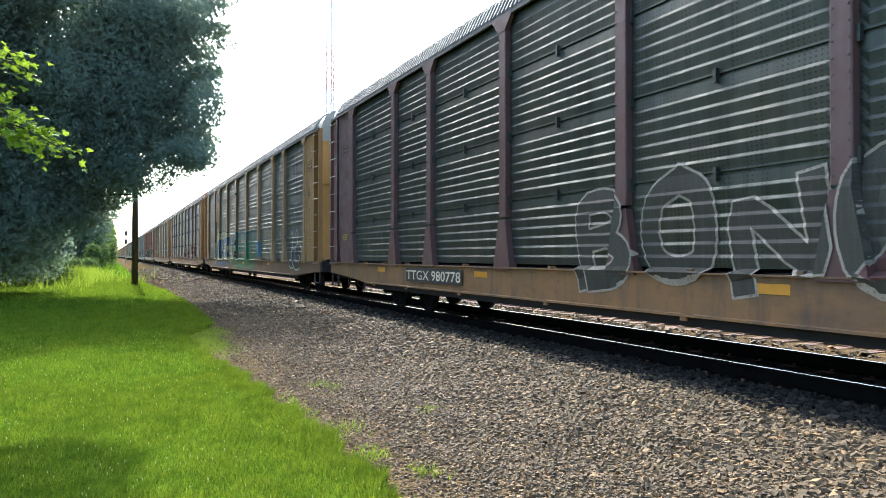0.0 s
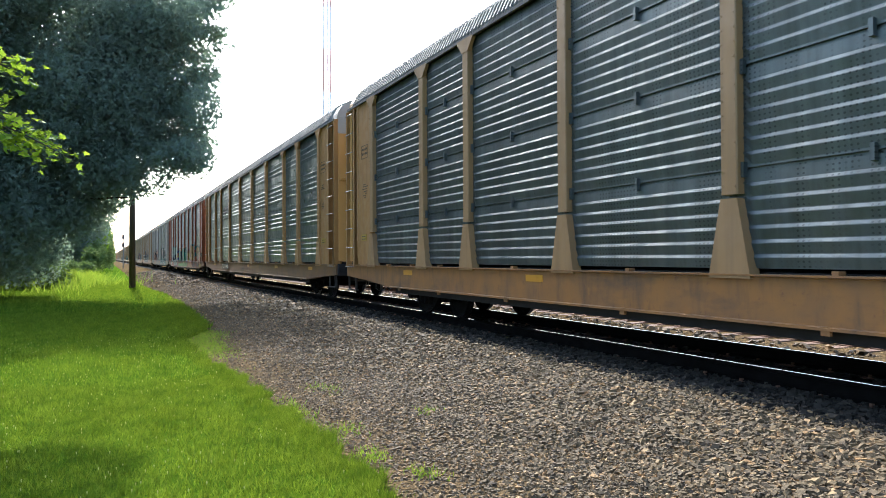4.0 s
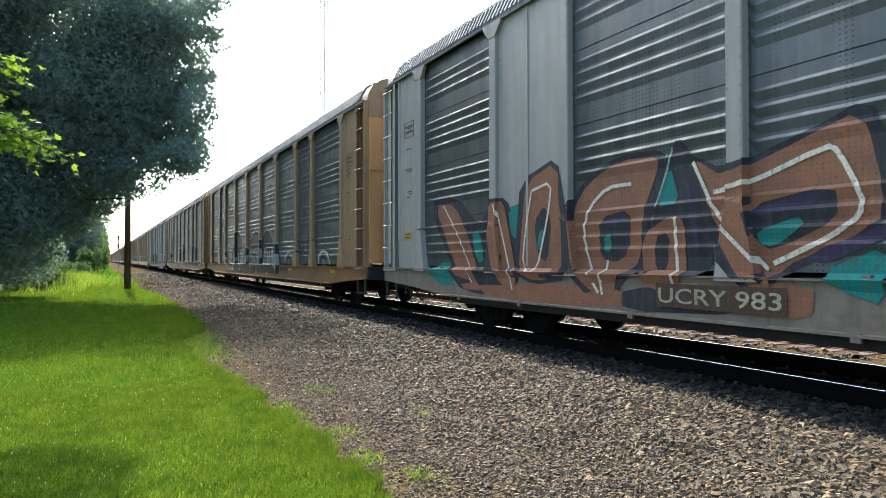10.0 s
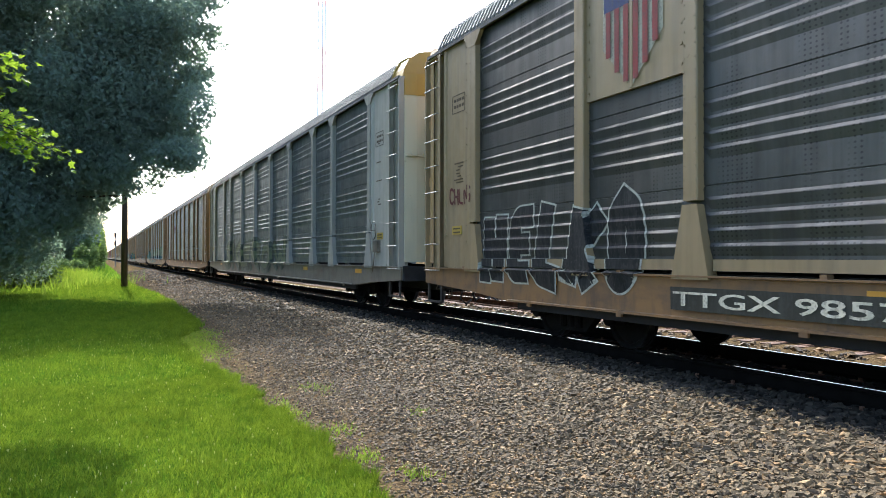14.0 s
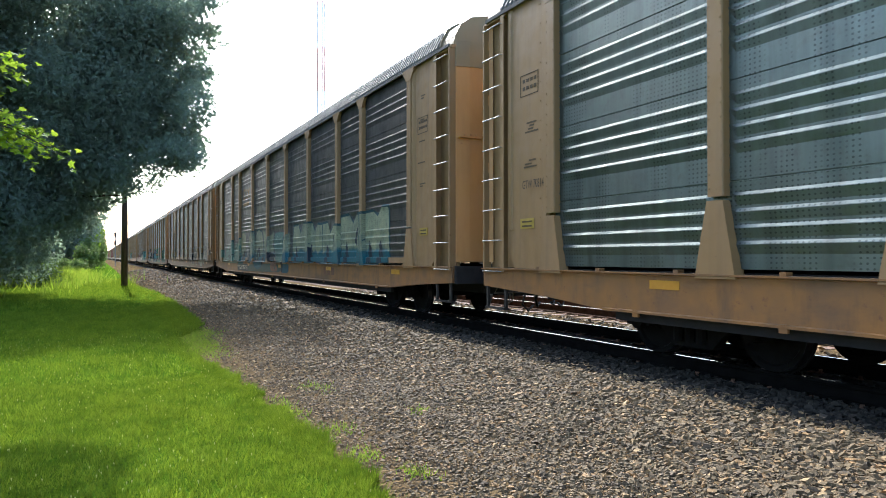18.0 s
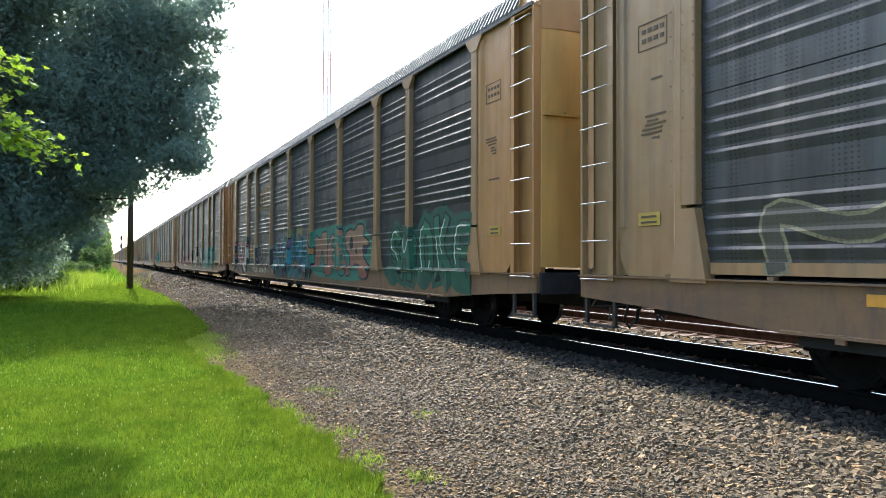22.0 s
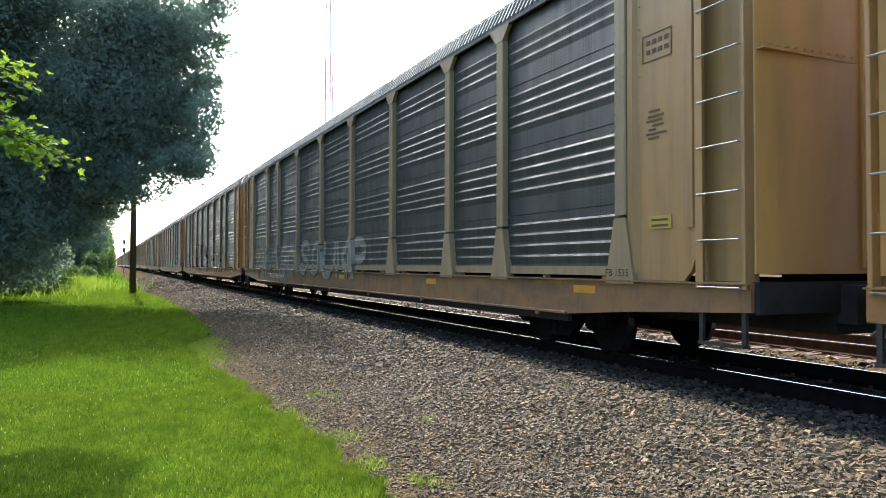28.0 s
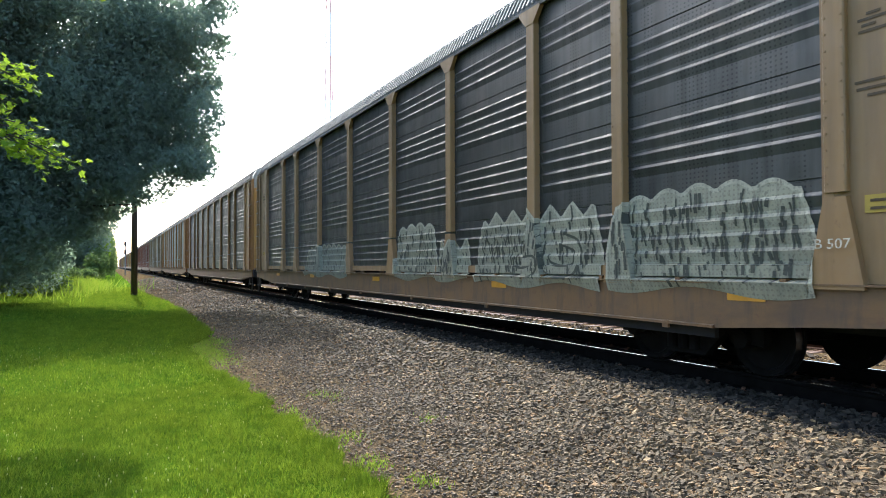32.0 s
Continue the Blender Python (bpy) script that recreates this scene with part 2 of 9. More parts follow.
@once
def grass_mat():
    """Grass blades: hue differs from blade to blade and in patches; light comes through them."""
    mat, t, p = nodes_of("grass_blade")
    v = coords(t, vary=False)
    col, rnd = island_mix(t, (0.022, 0.07, 0.004), (0.23, 0.32, 0.03))
    col = mix(t, ramp(t, noise_tex(t, v, 1.1, 4), 0.35, 0.65, 0, 0.45), col, (0.15, 0.20, 0.014))
    col = mix(t, ramp(t, noise_tex(t, v, 2.4, 6, 0.7), 0.44, 0.62, 0, 0.88), col, (0.035, 0.095, 0.008))
    col = mix(t, ramp(t, noise_tex(t, v, 7.0, 4, 0.6), 0.56, 0.7, 0, 0.8), col, (0.20, 0.28, 0.04))
    col = mix(t, ramp(t, noise_tex(t, v, 22, 3, 0.6), 0.5, 0.6, 0, 0.7), col, (0.018, 0.05, 0.005))
    t.links.new(col, p.inputs["Base Color"])
    p.inputs["Roughness"].default_value = 0.7
    p.inputs["Specular IOR Level"].default_value = 0.06
    tr = t.nodes.new("ShaderNodeBsdfTranslucent")
    t.links.new(mix(t, 0.25, col, (0.27, 0.32, 0.012)), tr.inputs["Color"])
    ms = t.nodes.new("ShaderNodeMixShader")
    ms.inputs[0].default_value = 0.5
    t.links.new(p.outputs[0], ms.inputs[1])
    t.links.new(tr.outputs[0], ms.inputs[2])
    t.links.new(ms.outputs[0], t.nodes["Material Output"].inputs["Surface"])
    return mat


@once
def leaf_mat(a, b, through_light=0.45, warm=0.4):
    """Leaves and blades that let light through; the hue differs from piece to piece."""
    mat, t, p = nodes_of("leaf")
    col, _ = island_mix(t, a, b)
    t.links.new(col, p.inputs["Base Color"])
    p.inputs["Roughness"].default_value = 0.6
    p.inputs["Specular IOR Level"].default_value = 0.12
    tr = t.nodes.new("ShaderNodeBsdfTranslucent")
    t.links.new(mix(t, warm, col, (0.30, 0.38, 0.012)), tr.inputs["Color"])
    ms = t.nodes.new("ShaderNodeMixShader")
    ms.inputs[0].default_value = through_light
    t.links.new(p.outputs[0], ms.inputs[1])
    t.links.new(tr.outputs[0], ms.inputs[2])
    t.links.new(ms.outputs[0], t.nodes["Material Output"].inputs["Surface"])
    return mat


@once
def wood_mat(rgb):
    mat, t, p = nodes_of("weathered_wood")
    v = coords(t, (9, 9, 0.8))
    col = mix(t, ramp(t, noise_tex(t, v, 2.0, 6), 0.35, 0.7), rgb, tuple(c * 0.35 for c in rgb))
    t.links.new(col, p.inputs["Base Color"])
    p.inputs["Roughness"].default_value = 0.85
    bump(t, p, noise_tex(t, v, 6, 4), 0.6, 0.01)
    return mat


@once
def plain(rgb, rough=0.7):
    mat, t, p = nodes_of("painted")
    v = coords(t)
    t.links.new(mix(t, ramp(t, noise_tex(t, v, 6, 4), 0.45, 0.75, 0, 0.5), rgb, tuple(c * 0.6 for c in rgb)), p.inputs["Base Color"])
    p.inputs["Roughness"].default_value = rough
    return mat


# ---------------------------------------------------------------- mesh tools
class Mesh:
    """Collects boxes, prisms and tubes into one mesh."""

    def __init__(self):
        self.v, self.f = [], []

    def poly(self, verts, faces):
        n = len(self.v)
        self.v += [tuple(p) for p in verts]
        self.f += [tuple(i + n for i in face) for face in faces]
        return self

    def box(self, x0, x1, y0, y1, z0, z1):
        return self.poly([(x, y, z) for x in (x0, x1) for y in (y0, y1) for z in (z0, z1)],
                         [(0, 1, 3, 2), (4, 6, 7, 5), (0, 4, 5, 1), (2, 3, 7, 6), (0, 2, 6, 4), (1, 5, 7, 3)])

    def chamfer(self, x0, x1, y0, y1, z0, z1, b):
        """A box with its four upright or lengthwise edges cut off by b."""
        ring = [(x0 + b, y0), (x1 - b, y0), (x1, y0 + b), (x1, y1 - b), (x1 - b, y1), (x0 + b, y1), (x0, y1 - b), (x0, y0 + b)]
        return self.prism([(x, y) for x, y in ring], "z", z0, z1)

    def prism(self, ring, axis, lo, hi):
        """A closed ring swept along an axis. The ring holds the two other coordinates in the order x, y, z."""
        def at(a, b, s):
            return {"x": (s, a, b), "y": (a, s, b), "z": (a, b, s)}[axis]
        n = len(ring)
        verts = [at(a, b, lo) for a, b in ring] + [at(a, b, hi) for a, b in ring]
        faces = [(i, (i + 1) % n, n + (i + 1) % n, n + i) for i in range(n)] + [tuple(range(n - 1, -1, -1)), tuple(range(n, 2 * n))]
        return self.poly(verts, faces)

    def tube(self, points, radius, sides=6):
        """A round bar along a line of points; radius may be one number or one for each point."""
        pts = [Vector(p) for p in points]
        n0 = len(self.v)
        for i, p in enumerate(pts):
            way = (pts[min(i + 1, len(pts) - 1)] - pts[max(i - 1, 0)]).normalized()
            a = way.orthogonal().normalized()
            b = way.cross(a)
            r = radius[i] if isinstance(radius, (list, tuple)) else radius
            self.v += [tuple(p + r * (math.cos(k * math.tau / sides) * a + math.sin(k * math.tau / sides) * b)) for k in range(sides)]
        for i in range(len(pts) - 1):
            for k in range(sides):
                a, b = n0 + i * sides + k, n0 + i * sides + (k + 1) % sides
                self.f.append((a, b, b + sides, a + sides))
        self.f.append(tuple(n0 + k for k in range(sides - 1, -1, -1)))
        self.f.append(tuple(n0 + (len(pts) - 1) * sides + k for k in range(sides)))
        return self

    def data(self, name, mat, smooth=False):
        me = bpy.data.meshes.new(name)
        me.from_pydata(self.v, [], self.f)
        for m in (mat if isinstance(mat, (list, tuple)) else [mat]):
            me.materials.append(m)
        bm = bmesh.new()
        bm.from_mesh(me)
        bmesh.ops.recalc_face_normals(bm, faces=bm.faces)
        bm.to_mesh(me)
        bm.free()
        if smooth:
            me.polygons.foreach_set("use_smooth", [True] * len(me.polygons))
        return me


def put(name, me, parent=None, at=(0, 0, 0), turn=0.0, label=""):
    """A mesh as one object, under a thing where one is given."""
    ob = new(name, me)
    ob.parent = parent
    ob.location = at
    ob.rotation_euler = (0, 0, radians(turn))
    return tagged(ob, label)


def numpy_mesh(name, verts, faces, mat):
    """A large mesh from arrays; all faces have the same number of corners."""
    me = bpy.data.meshes.new(name)
    n, k = faces.shape
    me.vertices.add(len(verts))
    me.vertices.foreach_set("co", np.asarray(verts, dtype=np.float32).ravel())
    me.loops.add(n * k)
    me.loops.foreach_set("vertex_index", faces.astype(np.int32).ravel())
    me.polygons.add(n)
    me.polygons.foreach_set("loop_start", np.arange(0, n * k, k, dtype=np.int32))
    me.update(calc_edges=True)
    me.shade_flat()
    me.materials.append(mat)
    return me


# ---------------------------------------------------------------- ground
TRACK = 7.281
GAUGE = 1.505


def edge_of_grass(y):
    return np.interp(y, [-20, 4.7, 6, 8.7, 10.4, 12.1, 14.2, 15.6, 17.2, 19, 25, 36, 45, 64, 110, 250, 600],
                     [1.85, 1.82, 1.85, 1.72, 1.65, 1.48, 1.36, 1.36, 2.0, 2.35, 2.5, 2.6, 2.1, 1.9, 2.0, 2.2, 2.2])


def ground_height(x, y):
    base = np.interp(x, [-60, -8, 1.5, 2.6, 3.6, 4.6, 5.3, 5.75, 17.2, 18.2, 20, 60], [-0.35, -0.46, -0.5, -0.52, -0.46, -0.36, -0.26, -0.21, -0.21, -0.35, -0.6, -0.6])
    wave = 0.018 * np.sin(x * 2.1 + y * 0.7) * np.sin(y * 0.9 - x) + 0.01 * np.sin(y * 3.1 + x * 4.0)
    return base + np.where(x > 2.5, np.where(x < 5.6, wave, 0.3 * wave), 0.5 * wave)


def sheet(name, xs, ys, mat, lift=0.0, shift=None):
    gx, gy = np.meshgrid(xs, ys, indexing="ij")
    if shift is not None:
        gx = shift(gx, gy)
    gz = ground_height(gx, gy) + lift
    n, m = gx.shape
    i = np.arange(n * m).reshape(n, m)
    faces = np.stack([i[:-1, :-1], i[1:, :-1], i[1:, 1:], i[:-1, 1:]], -1).reshape(-1, 4)
    me = numpy_mesh(name, np.stack([gx, gy, gz], -1).reshape(-1, 3), faces, mat)
    me.polygons.foreach_set("use_smooth", [True] * len(me.polygons))
    return new(name, me)


y_lines = np.concatenate([[-2500, -600, -150, -60, -30], np.arange(-15, 45, 0.33), np.arange(45, 120, 2.0), [130, 150, 200, 300, 500, 900, 1800, 4000]])
x_lines = np.concatenate([[-3000, -800, -250, -90, -40, -20, -10, -5], np.arange(-2, 20, 0.2), [22, 27, 40, 80, 200, 700, 2500]])
tagged(sheet("ground", x_lines, y_lines, gravel_mat()), "brown crushed-stone gravel ground beside the railway", "ground", kind="structure")

lawn_u = np.concatenate([-np.array([80, 50, 30, 20, 14, 10, 8, 6, 5, 4.2]), -np.arange(3.6, 0, -0.25), [-0.1, 0.0]])
lawn_y = np.concatenate([[-60, -30], np.arange(-15, 50, 0.3), np.arange(50, 130, 2.0), [140, 170, 230, 400]])
lawn = sheet("lawn", lawn_u, lawn_y, turf_mat(), 0.0,
             lambda u, y: edge_of_grass(y) + u + np.where(u > -0.4, 0.07 * np.sin(y * 5.1) + 0.05 * np.sin(y * 13.7 + 1), 0))
co = np.empty(len(lawn.data.vertices) * 3, dtype=np.float32)
lawn.data.vertices.foreach_get("co", co)
co = co.reshape(-1, 3)
away = edge_of_grass(co[:, 1]) - co[:, 0]
co[:, 2] += np.interp(away, [-0.2, 0.08, 0.3], [-0.02, 0.03, 0.05])
lawn.data.vertices.foreach_set("co", co.ravel())
tagged(lawn, "mown bright green lawn along the railway gravel", "lawn", kind="structure")

rng = np.random.default_rng(7)


def blades(count, x0, x1, y0, y1, height, width, edge=False):
    y = rng.uniform(y0, y1, count)
    e = edge_of_grass(y) + 0.07 * np.sin(y * 5.1) + 0.05 * np.sin(y * 13.7 + 1)
    x = e - rng.random(count) * (rng.random(count) if edge else 1.0) * (e - x0) if edge else rng.uniform(x0, x1, count)
    keep = x < e + 0.02
    x, y = x[keep], y[keep]
    n = len(x)
    z = ground_height(x, y) + 0.035
    patch = 0.8 + 0.22 * np.sin(x * 2.3 + 1.0) * np.sin(y * 1.7) + 0.25 * np.sin(x * 9 + 2 * np.sin(y * 5)) * np.sin(y * 8 + x) + rng.random(n) * 0.6
    h = height * patch
    turn = rng.uniform(0, math.tau, n)
    dx, dy = np.cos(turn) * width / 2, np.sin(turn) * width / 2
    lean = rng.normal(0, 0.45, (2, n)) * h
    a = np.stack([x - dx, y - dy, z], -1)
    b = np.stack([x + dx, y + dy, z], -1)
    c = np.stack([x + lean[0], y + lean[1], z + h], -1)
    return np.stack([a, b, c], 1).reshape(-1, 3)


grass_v = np.concatenate([
    blades(9000, -3, 1.9, -4, 4.2, 0.06, 0.012),
    blades(80000, -1.9, 1.9, 4.2, 10.5, 0.065, 0.009),
    blades(9000, 1.4, 1.9, 4.2, 12, 0.10, 0.007, True),
    blades(75000, -4.2, 2.5, 10.5, 25, 0.075, 0.014),
    blades(6000, 1.2, 2.5, 12, 30, 0.12, 0.012, True),
    blades(45000, -8, 2.6, 25, 60, 0.09, 0.025)])
clover_y = rng.uniform(4.5, 16, 420)
clover_x = edge_of_grass(clover_y) - 0.1 - rng.random(420) * 3.2
clover_z = ground_height(clover_x, clover_y) + 0.035 + 0.06 + rng.random(420) * 0.03
octa = np.array([(1, 0, 0), (0, 1, 0), (-1, 0, 0), (0, -1, 0), (0, 0, 1), (0, 0, -4)], dtype=float) * 0.0055
clover_v = (octa[None] + np.stack([clover_x, clover_y, clover_z], -1)[:, None]).reshape(-1, 3)
clover_f = np.array([(0, 1, 4), (1, 2, 4), (2, 3, 4), (3, 0, 4), (1, 0, 5), (2, 1, 5), (3, 2, 5), (0, 3, 5)])
tagged(new("clover_flowers", numpy_mesh("clover_flowers", clover_v, (np.arange(420)[:, None, None] * 6 + clover_f[None]).reshape(-1, 3), plain((0.40, 0.42, 0.12)))),
       "small white clover heads in the lawn", "flowers", kind="stuff")


def weed_blades(count, cx, cy, rx, ry, height, w=0.006):
    """A loose tuft of weeds rooted in the gravel."""
    x, y = cx + rng.normal(0, rx, count), cy + rng.normal(0, ry, count)
    h = height * rng.uniform(0.4, 1.2, count)
    turn = rng.uniform(0, math.tau, count)
    z = ground_height(x, y)
    a = np.stack([x - np.cos(turn) * w, y - np.sin(turn) * w, z], -1)
    c = np.stack([x + np.cos(turn) * w, y + np.sin(turn) * w, z], -1)
    d = np.stack([x + rng.normal(0, 0.5, count) * h, y + rng.normal(0, 0.5, count) * h, z + h], -1)
    return np.stack([a, c, d], 1).reshape(-1, 3)


weeds_v = np.concatenate([weed_blades(5200, 1.75, 15.2, 0.22, 1.1, 0.05), weed_blades(1500, 2.1, 17.2, 0.22, 0.6, 0.05), weed_blades(140, 2.08, 5.9, 0.08, 0.15, 0.06), weed_blades(90, 2.3, 5.2, 0.07, 0.1, 0.06),
                          weed_blades(120, 2.2, 6.9, 0.1, 0.15, 0.05), weed_blades(120, 2.6, 9.2, 0.12, 0.2, 0.05), weed_blades(160, 1.95, 8.0, 0.08, 0.5, 0.07), weed_blades(70, 3.2, 7.2, 0.08, 0.1, 0.05),
                          weed_blades(9000, -6.5, 55.0, 2.6, 6.0, 1.0, 0.03), weed_blades(3500, -2.2, 62.0, 0.8, 8.0, 0.7, 0.03), weed_blades(1500, -8.5, 45.0, 1.2, 2.0, 0.8, 0.025)])
tagged(new("weeds", numpy_mesh("weeds", weeds_v, np.arange(len(weeds_v)).reshape(-1, 3), leaf_mat((0.10, 0.19, 0.02), (0.24, 0.30, 0.05), 0.5))),
       "sparse yellow-green weeds in the gravel", "weeds", kind="stuff")
tagged(new("grass", numpy_mesh("grass", grass_v, np.arange(len(grass_v)).reshape(-1, 3), grass_mat())),
       "short sunlit green grass blades of the lawn", "grass", kind="stuff")


def stones(count, x0, x1, y0, y1, size):
    x, y = rng.uniform(x0, x1, count), rng.uniform(y0, y1, count)
    keep = (x > edge_of_grass(y) + 0.1) & (rng.random(count) < np.interp(x, [1.8, 2.3, 3.2], [0.35, 0.6, 1.0]))
    x, y = x[keep], y[keep]
    n = len(x)
    r = size * (0.34 + 1.25 * rng.random(n) ** 2.4) * np.interp(x, [2, 3.5, 5], [0.5, 0.74, 1.05])
    z = ground_height(x, y) + r * rng.uniform(0.05, 0.6, n)
    cube = np.array([(a, b, c) for a in (-1, 1) for b in (-1, 1) for c in (-1, 1)], dtype=float)
    v = cube[None] * rng.uniform(0.45, 1.05, (n, 1, 3)) * rng.uniform(0.70, 1.0, (n, 8, 3))
    # broken rock: the upper side is narrower and sheared, one corner is knocked off
    up = (cube[None, :, 2:] > 0) * rng.uniform(0.0, 0.5, (n, 1, 2))
    v[..., :2] = v[..., :2] * (1 - up) + (cube[None, :, 2:] > 0) * rng.uniform(-0.35, 0.35, (n, 1, 2))
    v[np.arange(n), rng.integers(0, 8, n)] *= rng.uniform(0.2, 0.7, (n, 1))
    ang = rng.uniform(0, math.tau, (2, n))
    ca, sa, cb, sb = np.cos(ang[0])[:, None], np.sin(ang[0])[:, None], np.cos((ang[1] - 3.1) * 0.28)[:, None], np.sin((ang[1] - 3.1) * 0.28)[:, None]
    X, Y, Z = v[..., 0], v[..., 1], v[..., 2]
    Y, Z = Y * cb - Z * sb, Y * sb + Z * cb
    X, Y = X * ca - Y * sa, X * sa + Y * ca
    v = np.stack([X * 1.12, Y * 1.12, Z * 0.72], -1) * r[:, None, None] + np.stack([x, y, z], -1)[:, None]
    quads = np.array([(0, 1, 3, 2), (4, 6, 7, 5), (0, 4, 5, 1), (2, 3, 7, 6), (1, 5, 7, 3)])
    tris = np.concatenate([quads[:, [0, 1, 2]], quads[:, [0, 2, 3]]])
    return v.reshape(-1, 3), (np.arange(n)[:, None, None] * 8 + tris[None]).reshape(-1, 3)


def stone_heap(name, label, mat, *areas):
    vs, fs, n = [], [], 0
    for area in areas:
        v, f = stones(*area)
        vs.append(v)
        fs.append(f + n)
        n += len(v)
    tagged(new(name, numpy_mesh(name, np.concatenate(vs), np.concatenate(fs), mat)), label, "gravel", kind="stuff")


stone_heap("ballast_stones", "loose angular brown and grey ballast stones", stone_mat(),
           (9000, 1.9, 5.8, -4, 2.2, 0.036), (92000, 1.7, 5.8, 2.2, 10, 0.0245), (46000, 1.6, 5.8, 10, 20, 0.029), (27000, 1.6, 5.8, 20, 45, 0.042), (7000, 1.8, 6.0, 45, 95, 0.08), (1700, 9.0, 10.0, 1.0, 30, 0.05), (1700, 12.75, 14.1, 1.0, 30, 0.05))

# near track's bed: oil, brake dust, creosote, and the train's shade painted in
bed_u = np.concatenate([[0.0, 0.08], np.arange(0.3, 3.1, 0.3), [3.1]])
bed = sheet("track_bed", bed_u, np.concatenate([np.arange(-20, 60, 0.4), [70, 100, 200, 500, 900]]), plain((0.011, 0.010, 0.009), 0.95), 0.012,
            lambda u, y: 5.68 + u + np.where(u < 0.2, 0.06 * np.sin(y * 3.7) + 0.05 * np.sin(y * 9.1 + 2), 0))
tagged(bed, "oily ballast bed of the near track with the train shade painted in", "track bed", kind="structure")
# stones in the train's shadow, its darkness put into their colour
stone_heap("grimy_ballast_stones", "oily ballast stones round the near rails, blackened for the train shade", shaded_stone_mat(), (13000, 5.6, 6.5, 2.0, 14, 0.034), (4000, 5.6, 6.5, 14, 32, 0.045), (3500, 6.6, 7.98, 2.0, 16, 0.035))


# ---------------------------------------------------------------- railway tracks
def rail_track(name, centre, y0, y1, label, tie_rgb, web=(0.075, 0.045, 0.032)):
    """Two rails on wooden ties with steel plates."""
    track = tagged(new(name), label, "railway track", kind="structure")
    track.location = (centre, 0, 0)
    ring = [(-0.075, -0.185), (0.075, -0.185), (0.075, -0.172), (0.012, -0.15), (0.012, -0.05), (0.034, -0.038), (0.036, -0.012), (0.018, 0.0), (0.013, 0.001),
            (-0.013, 0.001), (-0.018, 0.0), (-0.036, -0.012), (-0.034, -0.038), (-0.012, -0.05), (-0.012, -0.15), (-0.075, -0.172)]
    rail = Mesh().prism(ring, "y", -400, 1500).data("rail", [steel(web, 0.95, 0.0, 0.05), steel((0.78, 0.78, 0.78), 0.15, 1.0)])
    for poly in rail.polygons:
        if poly.normal.z > 0.95 and abs(poly.center.x) < 0.003 and poly.center.z > -0.02:
            poly.material_index = 1
    for side in (-1, 1):
        put("rail", rail, track, (side * GAUGE / 2, 0, 0), label="steel rail with a polished running surface")
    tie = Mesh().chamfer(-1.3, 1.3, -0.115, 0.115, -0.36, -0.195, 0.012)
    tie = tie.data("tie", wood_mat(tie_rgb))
    plate = Mesh().box(-0.18, 0.18, -0.09, 0.09, -0.197, -0.186).box(-0.12, -0.085, -0.06, -0.03, -0.19, -0.155).box(0.085, 0.12, 0.03, 0.06, -0.19, -0.155)
    plate = plate.data("tie_plate", steel((0.16, 0.08, 0.045), 0.8, 0.2))
    y = y0
    while y < y1:
        t = put("tie", tie, track, (random.uniform(-0.04, 0.04), y, random.uniform(-0.012, 0.004)), random.uniform(-0.8, 0.8))
        for side in (-1, 1):
            put("tie_plate", plate, t, (side * GAUGE / 2, 0, 0.003))
        y += random.uniform(0.5, 0.54)


# ties and rail sides here are near black: the train's shade in colour
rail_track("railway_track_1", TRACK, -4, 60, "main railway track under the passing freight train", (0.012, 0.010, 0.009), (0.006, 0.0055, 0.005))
rail_track("railway_track_2", TRACK + 4.1, -4, 70, "second sunlit railway track with weathered rusty ties", (0.19, 0.105, 0.06))
rail_track("railway_track_3", TRACK + 8.2, -4, 50, "third railway track beyond the train", (0.15, 0.095, 0.06))


# ---------------------------------------------------------------- trees and far things
def leaf_cloud(count, blobs, size, seed, shell=0.55, flat=0.0):
    """Small folded leaves strewn through and over a set of ellipsoids (centre, radii)."""
    g = np.random.default_rng(seed)
    weight = np.array([r[0] * r[1] * r[2] for _, r in blobs]) ** 0.7
    pick = g.choice(len(blobs), count, p=weight / weight.sum())
    centre, radii = np.array([c for c, _ in blobs])[pick], np.array([r for _, r in blobs])[pick]
    d = g.normal(size=(count, 3))
    d /= np.linalg.norm(d, axis=1)[:, None]
    rad = 1 - shell * g.random(count) ** 1.6
    # uneven outline: the radius swells and shrinks in lumps
    lump = 0.5 * np.sin(d[:, 0] * 7 + pick) + 0.5 * np.sin(d[:, 1] * 9 + 2 * pick) * np.sin(d[:, 2] * 8)
    p = centre + d * radii * (rad * (1 + 0.13 * lump))[:, None]
    s = size * g.uniform(0.6, 1.25, count)
    a = g.normal(size=(count, 3))
    a /= np.linalg.norm(a, axis=1)[:, None]
    b = np.cross(a, g.normal(size=(count, 3)) + np.array([0, 0, flat]))
    b /= np.linalg.norm(b, axis=1)[:, None] + 1e-9
    n = np.cross(a, b)
    a, b, n = a * s[:, None], b * s[:, None], n * s[:, None]
    v = np.stack([p - a, p - 0.1 * a + 0.55 * b + 0.15 * n, p + a, p - 0.1 * a - 0.55 * b + 0.15 * n], 1).reshape(-1, 3)
    return v, np.arange(count * 4).reshape(-1, 4)


